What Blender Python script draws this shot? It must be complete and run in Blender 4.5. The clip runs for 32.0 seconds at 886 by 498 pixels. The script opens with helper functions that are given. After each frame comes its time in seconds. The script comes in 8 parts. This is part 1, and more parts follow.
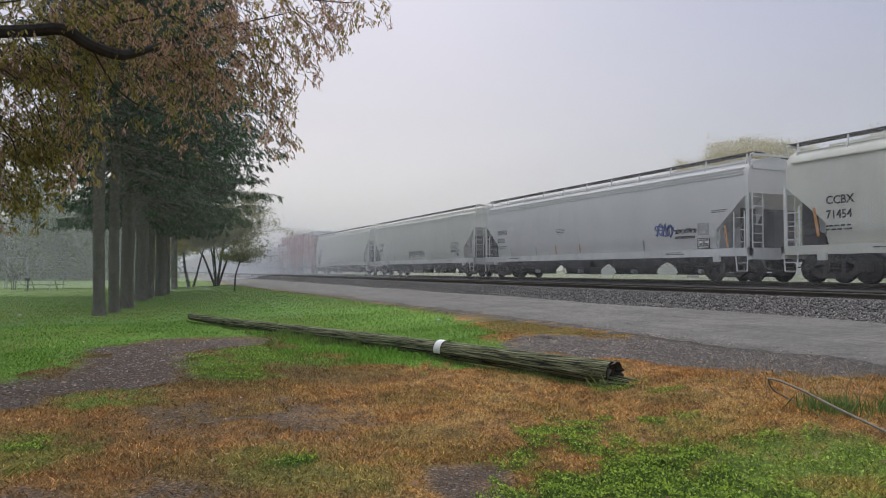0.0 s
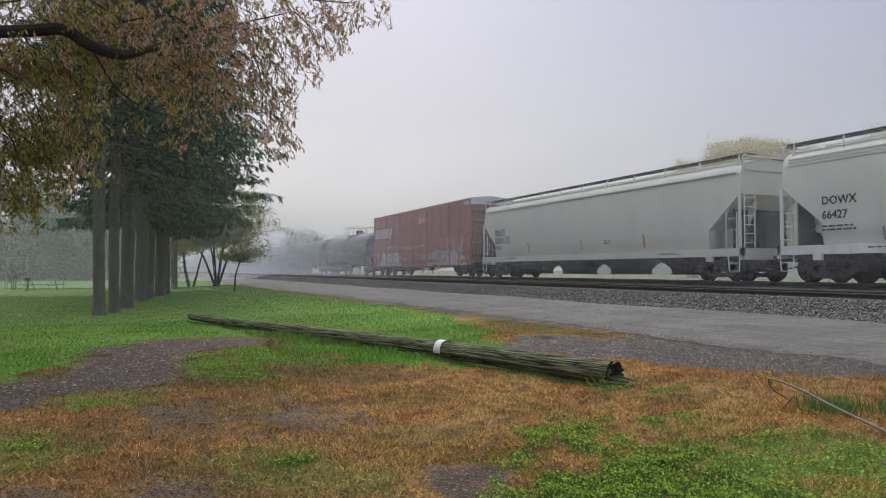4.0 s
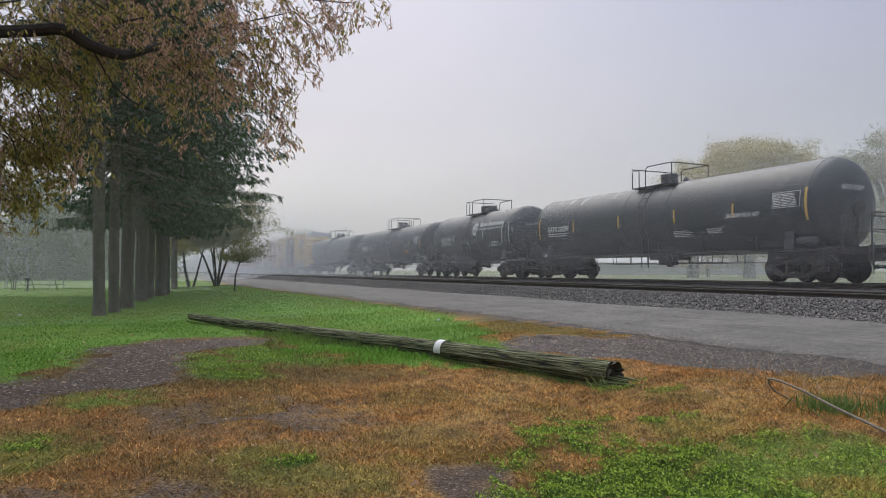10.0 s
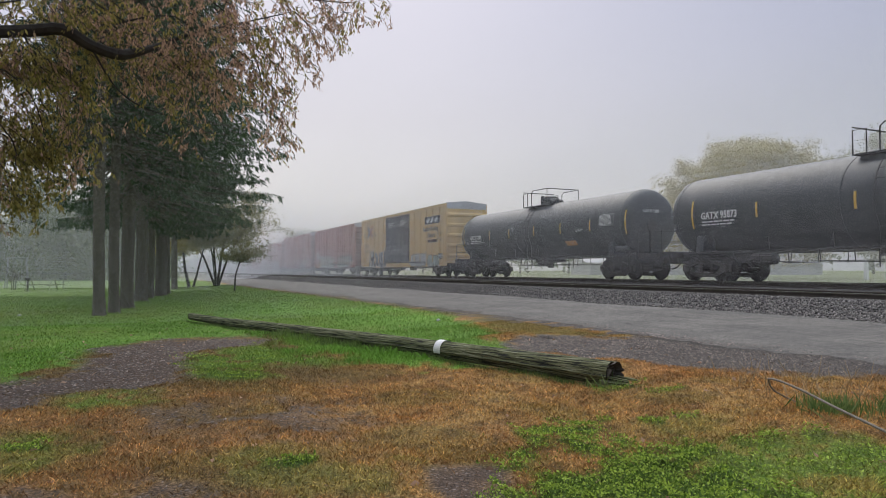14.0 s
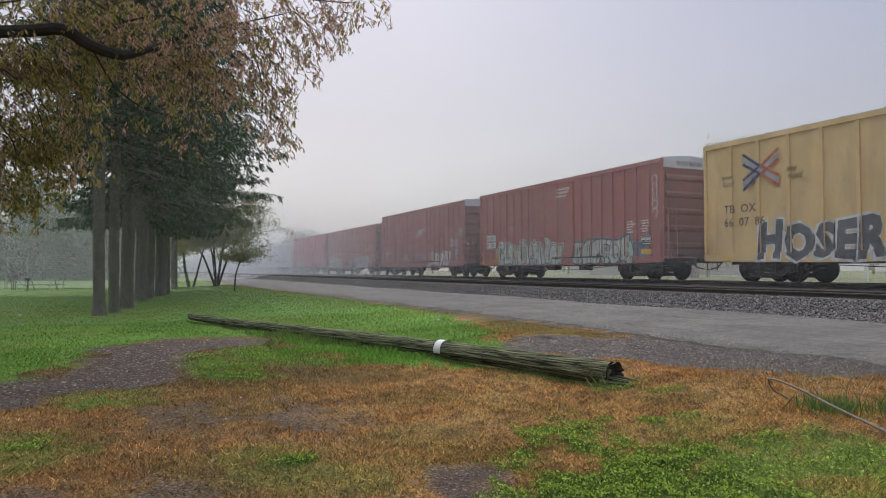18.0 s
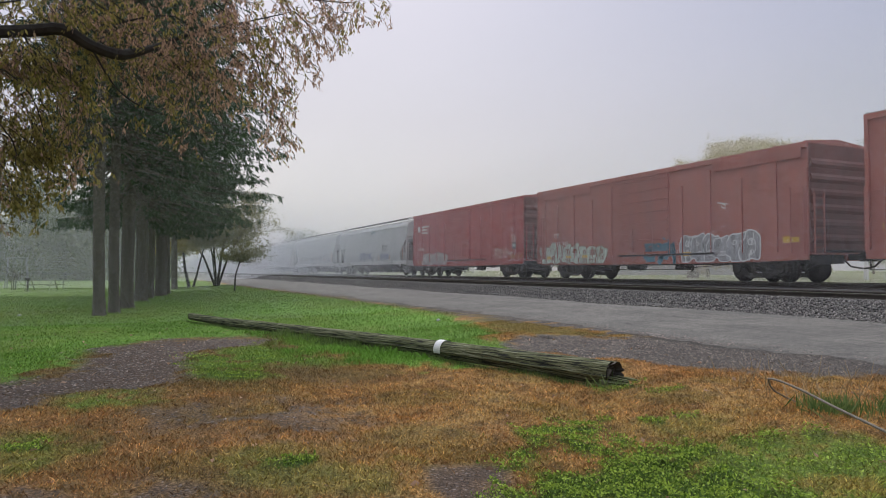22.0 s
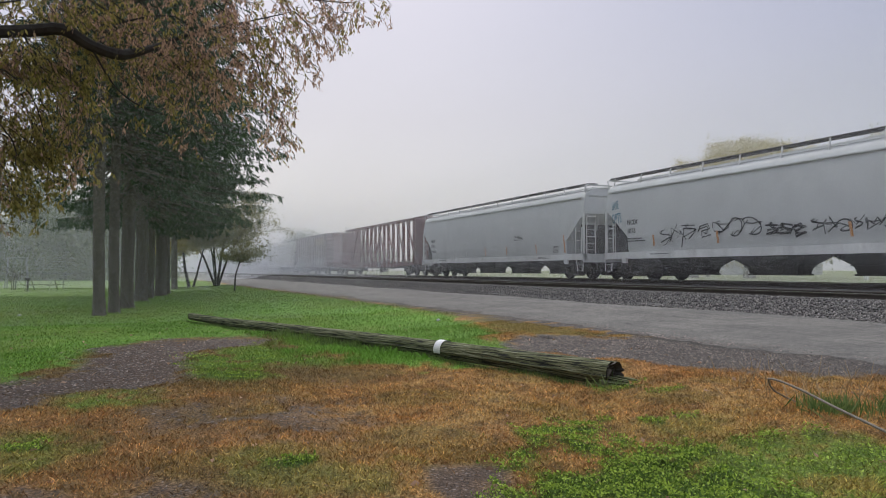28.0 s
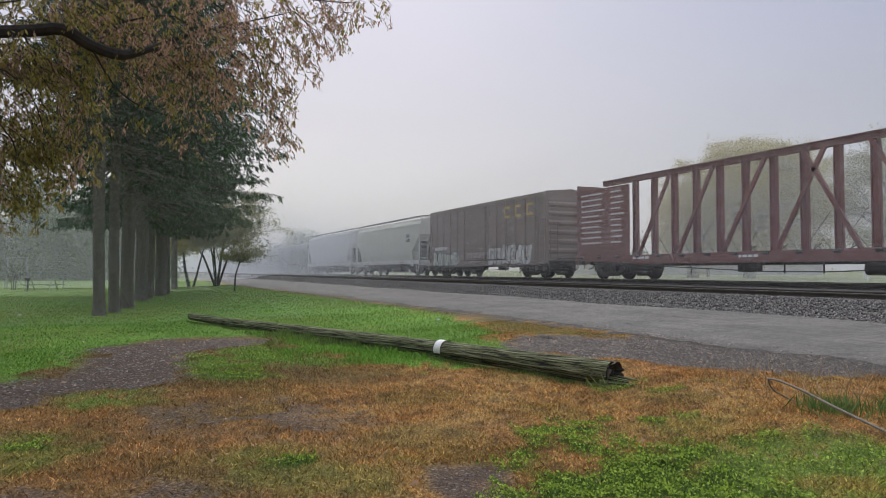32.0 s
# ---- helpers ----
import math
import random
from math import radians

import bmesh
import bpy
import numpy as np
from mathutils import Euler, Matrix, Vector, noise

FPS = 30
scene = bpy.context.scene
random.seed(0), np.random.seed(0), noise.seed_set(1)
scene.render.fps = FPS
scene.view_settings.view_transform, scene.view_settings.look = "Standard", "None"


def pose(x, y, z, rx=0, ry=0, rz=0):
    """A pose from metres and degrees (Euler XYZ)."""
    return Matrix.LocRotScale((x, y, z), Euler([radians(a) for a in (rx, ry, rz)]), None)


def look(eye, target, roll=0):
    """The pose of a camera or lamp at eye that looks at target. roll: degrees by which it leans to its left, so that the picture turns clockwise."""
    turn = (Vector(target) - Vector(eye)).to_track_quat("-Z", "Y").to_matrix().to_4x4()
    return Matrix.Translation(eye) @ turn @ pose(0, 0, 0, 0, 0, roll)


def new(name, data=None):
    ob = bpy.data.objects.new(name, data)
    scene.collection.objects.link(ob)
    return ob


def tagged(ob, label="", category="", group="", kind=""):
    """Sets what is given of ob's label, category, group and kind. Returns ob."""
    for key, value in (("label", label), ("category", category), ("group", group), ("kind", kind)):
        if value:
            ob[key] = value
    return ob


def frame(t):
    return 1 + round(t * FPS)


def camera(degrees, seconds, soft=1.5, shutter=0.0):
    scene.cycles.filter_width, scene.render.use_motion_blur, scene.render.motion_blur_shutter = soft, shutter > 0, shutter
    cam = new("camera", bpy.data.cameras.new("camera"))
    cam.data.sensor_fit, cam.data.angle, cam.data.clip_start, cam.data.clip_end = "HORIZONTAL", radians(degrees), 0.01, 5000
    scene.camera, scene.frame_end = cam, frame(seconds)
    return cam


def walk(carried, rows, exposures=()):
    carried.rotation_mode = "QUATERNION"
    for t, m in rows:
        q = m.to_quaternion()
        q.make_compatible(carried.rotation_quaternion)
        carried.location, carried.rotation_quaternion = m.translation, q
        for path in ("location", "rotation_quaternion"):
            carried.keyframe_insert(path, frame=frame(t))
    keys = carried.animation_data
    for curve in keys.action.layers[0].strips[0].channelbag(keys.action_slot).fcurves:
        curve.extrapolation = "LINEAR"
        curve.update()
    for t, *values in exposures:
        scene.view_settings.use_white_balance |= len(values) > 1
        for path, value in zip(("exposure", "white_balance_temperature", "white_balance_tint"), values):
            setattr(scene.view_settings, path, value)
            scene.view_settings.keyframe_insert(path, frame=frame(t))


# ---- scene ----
cam = camera(66.76, 32.0, 0.55)
EYE = Vector((0.0, 0.0, 1.4))
TURN, TILT = radians(24.65), radians(1.83)
AIM = EYE + Vector((math.sin(TURN) * math.cos(TILT), math.cos(TURN) * math.cos(TILT), math.sin(TILT))) * 100
walk(cam, [(0.0, look(EYE, AIM)), (32.0, look(EYE, AIM))], exposures=[(0.0, 0.0), (32.0, 0.0)])

# ---- light: a bright overcast morning in fog, the sun low behind it ----
SUN_AZ, SUN_EL = radians(12), radians(52)
world = bpy.data.worlds.new("overcast_sky")
scene.world = world
world.use_nodes = True
wt = world.node_tree
for n in list(wt.nodes):
    wt.nodes.remove(n)
w_out = wt.nodes.new("ShaderNodeOutputWorld")
w_bg = wt.nodes.new("ShaderNodeBackground")
w_sky = wt.nodes.new("ShaderNodeTexSky")
w_sky.sky_type, w_sky.sun_disc = "NISHITA", False
w_sky.sun_elevation, w_sky.sun_rotation = SUN_EL, SUN_AZ
w_sky.air_density, w_sky.dust_density = 1.0, 6.0
w_co = wt.nodes.new("ShaderNodeTexCoord")
w_sep = wt.nodes.new("ShaderNodeSeparateXYZ")
w_ramp = wt.nodes.new("ShaderNodeValToRGB")
w_dot = wt.nodes.new("ShaderNodeVectorMath")
w_dot.operation = "DOT_PRODUCT"
w_dot.inputs[1].default_value = (math.sin(SUN_AZ) * 0.97, math.cos(SUN_AZ) * 0.97, 0.2)
w_glow = wt.nodes.new("ShaderNodeValToRGB")
w_mul = wt.nodes.new("ShaderNodeMixRGB")
w_mul.blend_type, w_mul.inputs[0].default_value = "MULTIPLY", 1.0
w_mix = wt.nodes.new("ShaderNodeMixRGB")
w_mix.inputs[0].default_value = 0.03
cr = w_ramp.color_ramp
cr.elements[0].position, cr.elements[0].color = 0.0, (0.60, 0.60, 0.605, 1)
cr.elements[1].position, cr.elements[1].color = 1.0, (1.80, 1.82, 1.86, 1)
for p, c in ((0.10, (0.57, 0.567, 0.60, 1)), (0.22, (0.475, 0.472, 0.535, 1)), (0.38, (0.42, 0.43, 0.54, 1)), (0.55, (0.80, 0.81, 0.87, 1)), (0.8, (1.55, 1.57, 1.62, 1))):
    cr.elements.new(p).color = c
gr = w_glow.color_ramp
gr.elements[0].position, gr.elements[0].color = 0.58, (0.66, 0.705, 0.79, 1)
gr.elements[1].position, gr.elements[1].color = 1.0, (1.06, 1.05, 1.03, 1)
wt.links.new(w_co.outputs["Generated"], w_sep.inputs[0])
wt.links.new(w_sep.outputs["Z"], w_ramp.inputs[0])
wt.links.new(w_co.outputs["Generated"], w_dot.inputs[0])
wt.links.new(w_dot.outputs["Value"], w_glow.inputs[0])
wt.links.new(w_ramp.outputs[0], w_mul.inputs[1])
wt.links.new(w_glow.outputs[0], w_mul.inputs[2])
wt.links.new(w_mul.outputs[0], w_mix.inputs[1])
wt.links.new(w_sky.outputs[0], w_mix.inputs[2])
wt.links.new(w_mix.outputs[0], w_bg.inputs[0])
w_bg.inputs[1].default_value = 1.0
wt.links.new(w_bg.outputs[0], w_out.inputs[0])
sun = new("sun", bpy.data.lights.new("sun", "SUN"))
sun.data.energy, sun.data.angle, sun.data.color = 1.4, radians(70), (1.0, 0.97, 0.93)
sun.matrix_basis = look((0, 0, 0), (-math.sin(SUN_AZ) * math.cos(SUN_EL), -math.cos(SUN_AZ) * math.cos(SUN_EL), -math.sin(SUN_EL)))

# ---- materials ----
def nodes_of(name):
    m = bpy.data.materials.new(name)
    m.use_nodes = True
    t = m.node_tree
    return m, t, t.nodes["Principled BSDF"]


def add(t, kind, **inputs):
    n = t.nodes.new(kind)
    for k, v in inputs.items():
        n.inputs[k].default_value = v
    return n


def noise_node(t, scale, detail=5.0, rough=0.6, stretch=None, space="Object"):
    n = add(t, "ShaderNodeTexNoise", Scale=scale, Detail=detail, Roughness=rough)
    c = t.nodes.new("ShaderNodeTexCoord")
    if stretch:
        mp = t.nodes.new("ShaderNodeMapping")
        mp.inputs["Scale"].default_value = stretch
        t.links.new(c.outputs[space], mp.inputs[0])
        t.links.new(mp.outputs[0], n.inputs["Vector"])
    else:
        t.links.new(c.outputs[space], n.inputs["Vector"])
    return n


def ramp(t, src, stops):
    r = t.nodes.new("ShaderNodeValToRGB")
    r.color_ramp.elements[0].position, r.color_ramp.elements[0].color = stops[0][0], (*stops[0][1], 1)
    r.color_ramp.elements[1].position, r.color_ramp.elements[1].color = stops[-1][0], (*stops[-1][1], 1)
    for p, c in stops[1:-1]:
        r.color_ramp.elements.new(p).color = (*c, 1)
    t.links.new(src, r.inputs[0])
    return r


def mix(t, fac, a, b, mode="MIX"):
    m = t.nodes.new("ShaderNodeMixRGB")
    m.blend_type = mode
    for i, v in ((0, fac), (1, a), (2, b)):
        if isinstance(v, (int, float)):
            m.inputs[i].default_value = v
        elif isinstance(v, tuple):
            m.inputs[i].default_value = (*v, 1)
        else:
            t.links.new(v, m.inputs[i])
    return m.outputs[0]


def bump(t, bsdf, src, strength, dist=0.02):
    b = add(t, "ShaderNodeBump", Strength=strength, Distance=dist)
    t.links.new(src, b.inputs["Height"])
    t.links.new(b.outputs[0], bsdf.inputs["Normal"])


def weathered(name, col, dirt=(0.16, 0.13, 0.10), amount=0.5, rough=0.55, metal=0.0, rust=0.0, patchy=0.6):
    """Painted steel with vertical streaks of grime, blotches and a little rust."""
    m, t, b = nodes_of(name)
    streak = noise_node(t, 1.0, 6, 0.65, (1.0, 2.2, 0.25))
    blot = noise_node(t, 0.55, 5, 0.6)
    fine = noise_node(t, 9.0, 4, 0.7)
    s = ramp(t, streak.outputs[0], [(0.42, (0, 0, 0)), (0.75, (1, 1, 1))])
    fade = ramp(t, noise_node(t, 0.9, 7, 0.7, (1.0, 1.0, 0.6)).outputs[0], [(0.36, (0.80,) * 3), (0.5, (1.0,) * 3), (0.66, (1.18, 1.19, 1.2))])
    c = mix(t, blot.outputs[0], tuple(x * 0.86 for x in col), tuple(min(1, x * 1.14) for x in col))
    c = mix(t, patchy, c, fade.outputs[0], "MULTIPLY")
    f = t.nodes.new("ShaderNodeMath")
    f.operation = "MULTIPLY"
    f.inputs[1].default_value = amount
    t.links.new(s.outputs[0], f.inputs[0])
    c = mix(t, f.outputs[0], c, dirt)
    if rust:
        r = ramp(t, fine.outputs[0], [(0.66 - rust * 0.2, (0, 0, 0)), (0.74, (1, 1, 1))])
        c = mix(t, r.outputs[0], c, (0.13, 0.055, 0.03))
    t.links.new(c, b.inputs["Base Color"])
    rr = ramp(t, fine.outputs[0], [(0.3, (rough - 0.12,) * 3), (0.7, (min(1, rough + 0.15),) * 3)])
    t.links.new(rr.outputs[0], b.inputs["Roughness"])
    b.inputs["Metallic"].default_value = metal
    bump(t, b, blot.outputs[0], 0.12, 0.03)
    return m


def speckled(name, stops, scale, rough=0.9, strength=0.5, dist=0.02, island=False, stretch=None):
    m, t, b = nodes_of(name)
    n = noise_node(t, scale, 7, 0.65, stretch)
    r = ramp(t, n.outputs[0], stops)
    c = r.outputs[0]
    if island:
        g = t.nodes.new("ShaderNodeNewGeometry")
        v = ramp(t, g.outputs["Random Per Island"], [(0.0, (0.28, 0.28, 0.28)), (0.6, (1.0, 0.99, 0.98)), (1.0, (2.1, 2.05, 2.0))])
        c = mix(t, 1.0, c, v.outputs[0], "MULTIPLY")
    t.links.new(c, b.inputs["Base Color"])
    b.inputs["Roughness"].default_value = rough
    bump(t, b, n.outputs[0], strength, dist)
    return m


def leafy(name, lo, hi, trans=0.35, rough=0.6):
    """Leaves: each island takes its own tone; light comes through."""
    m, t, b = nodes_of(name)
    g = t.nodes.new("ShaderNodeNewGeometry")
    r = ramp(t, g.outputs["Random Per Island"], [(0.0, lo), (1.0, hi)])
    t.links.new(r.outputs[0], b.inputs["Base Color"])
    b.inputs["Roughness"].default_value = rough
    b.inputs["Specular IOR Level"].default_value = 0.25
    tr = t.nodes.new("ShaderNodeBsdfTranslucent")
    t.links.new(r.outputs[0], tr.inputs[0])
    ms = t.nodes.new("ShaderNodeMixShader")
    ms.inputs[0].default_value = trans
    t.links.new(b.outputs[0], ms.inputs[1])
    t.links.new(tr.outputs[0], ms.inputs[2])
    t.links.new(ms.outputs[0], t.nodes["Material Output"].inputs[0])
    return m


def cover_material(name, leaf=False, even=0.0):
    """Turf and bare soil, with the tint of the plants that stand there from the cover attribute."""
    m, t, b = nodes_of(name)
    a = t.nodes.new("ShaderNodeAttribute")
    a.attribute_name = "cover"
    if leaf:
        g = t.nodes.new("ShaderNodeNewGeometry")
        v = ramp(t, g.outputs["Random Per Island"], [(0.0, (0.45, 0.41, 0.37)), (0.3, (1.05, 0.85, 0.72)), (0.7, (1.0, 1.12, 0.95)), (0.88, (1.75, 1.65, 1.45)), (1.0, (2.7, 2.5, 2.1))])
        v = mix(t, even, v.outputs[0], (1.05, 1.05, 1.0))
        c = mix(t, 1.0, a.outputs["Color"], v, "MULTIPLY")
        b.inputs["Roughness"].default_value = 0.7
        b.inputs["Specular IOR Level"].default_value = 0.2
    else:
        n1, n2 = noise_node(t, 38.0, 9, 0.75), noise_node(t, 1.6, 6, 0.7)
        v = ramp(t, n1.outputs[0], [(0.34, (0.16, 0.15, 0.14)), (0.5, (0.74, 0.73, 0.72)), (0.64, (1.9, 1.85, 1.8))])
        w = ramp(t, n2.outputs[0], [(0.3, (0.72, 0.76, 0.80)), (0.7, (1.2, 1.16, 1.12))])
        c = mix(t, 1.0, a.outputs["Color"], v.outputs[0], "MULTIPLY")
        c = mix(t, 1.0, c, w.outputs[0], "MULTIPLY")
        b.inputs["Roughness"].default_value = 0.95
        b.inputs["Specular IOR Level"].default_value = 0.15
        bump(t, b, n1.outputs[0], 0.8, 0.03)
    t.links.new(c, b.inputs["Base Color"])
    return m


def plain(name, col, rough=0.6, metal=0.0):
    """Lettering and stencil paint: thin, a little chalky."""
    m, t, b = nodes_of(name)
    n = noise_node(t, 6.0, 4, 0.6)
    c = mix(t, n.outputs[0], tuple(x * 0.8 for x in col), tuple(min(1, x * 1.15) for x in col))
    t.links.new(c, b.inputs["Base Color"])
    b.inputs["Roughness"].default_value, b.inputs["Metallic"].default_value = rough, metal
    return m


def sprayed(name, col):
    """Spray paint gone chalky: thin where it was dusted on, streaked by rain."""
    m, t, b = nodes_of(name)
    n, s = noise_node(t, 2.6, 6, 0.7), noise_node(t, 5.0, 5, 0.7, (1.0, 1.0, 0.15))
    c = ramp(t, n.outputs[0], [(0.33, tuple(x * 0.62 for x in col)), (0.5, col), (0.7, tuple(min(1, x * 1.15) for x in col))]).outputs[0]
    v = ramp(t, s.outputs[0], [(0.40, (0.72, 0.69, 0.66)), (0.58, (1.0, 1.0, 1.0))]).outputs[0]
    t.links.new(mix(t, 1.0, c, v, "MULTIPLY"), b.inputs["Base Color"])
    b.inputs["Roughness"].default_value = 0.75
    return m


def worn_asphalt():
    """Old asphalt: exposed chippings, blotches, patched and finely cracked."""
    m, t, b = nodes_of("worn_asphalt")
    grit, blot, streak = noise_node(t, 55.0, 6, 0.8), noise_node(t, 0.8, 6, 0.65), noise_node(t, 2.5, 5, 0.7, (1.0, 0.15, 1.0))
    c = ramp(t, grit.outputs[0], [(0.32, (0.040, 0.038, 0.035)), (0.5, (0.118, 0.112, 0.103)), (0.68, (0.255, 0.243, 0.222))]).outputs[0]
    v = ramp(t, blot.outputs[0], [(0.3, (0.72, 0.72, 0.73)), (0.7, (1.22, 1.2, 1.18))]).outputs[0]
    w = ramp(t, streak.outputs[0], [(0.35, (0.8, 0.8, 0.8)), (0.65, (1.12, 1.11, 1.1))]).outputs[0]
    c = mix(t, 1.0, mix(t, 1.0, c, v, "MULTIPLY"), w, "MULTIPLY")
    mid = ramp(t, noise_node(t, 7.0, 6, 0.8).outputs[0], [(0.35, (0.70, 0.70, 0.71)), (0.65, (1.25, 1.24, 1.22))]).outputs[0]
    c = mix(t, 1.0, c, mid, "MULTIPLY")
    vo = t.nodes.new("ShaderNodeTexVoronoi")
    vo.feature = "DISTANCE_TO_EDGE"
    vo.inputs["Scale"].default_value = 1.5
    co = t.nodes.new("ShaderNodeTexCoord")
    wob = mix(t, 0.30, co.outputs["Object"], noise_node(t, 2.0, 4).outputs[1])
    t.links.new(wob, vo.inputs["Vector"])
    k = ramp(t, vo.outputs["Distance"], [(0.0, (0.30, 0.29, 0.28)), (0.022, (1, 1, 1))]).outputs[0]
    k = mix(t, ramp(t, noise_node(t, 0.7, 4, 0.6).outputs[0], [(0.45, (0, 0, 0)), (0.6, (1, 1, 1))]).outputs[0], (1.0, 1.0, 1.0), k)
    t.links.new(mix(t, 1.0, c, k, "MULTIPLY"), b.inputs["Base Color"])
    b.inputs["Roughness"].default_value = 0.9
    bump(t, b, grit.outputs[0], 0.6, 0.01)
    return m


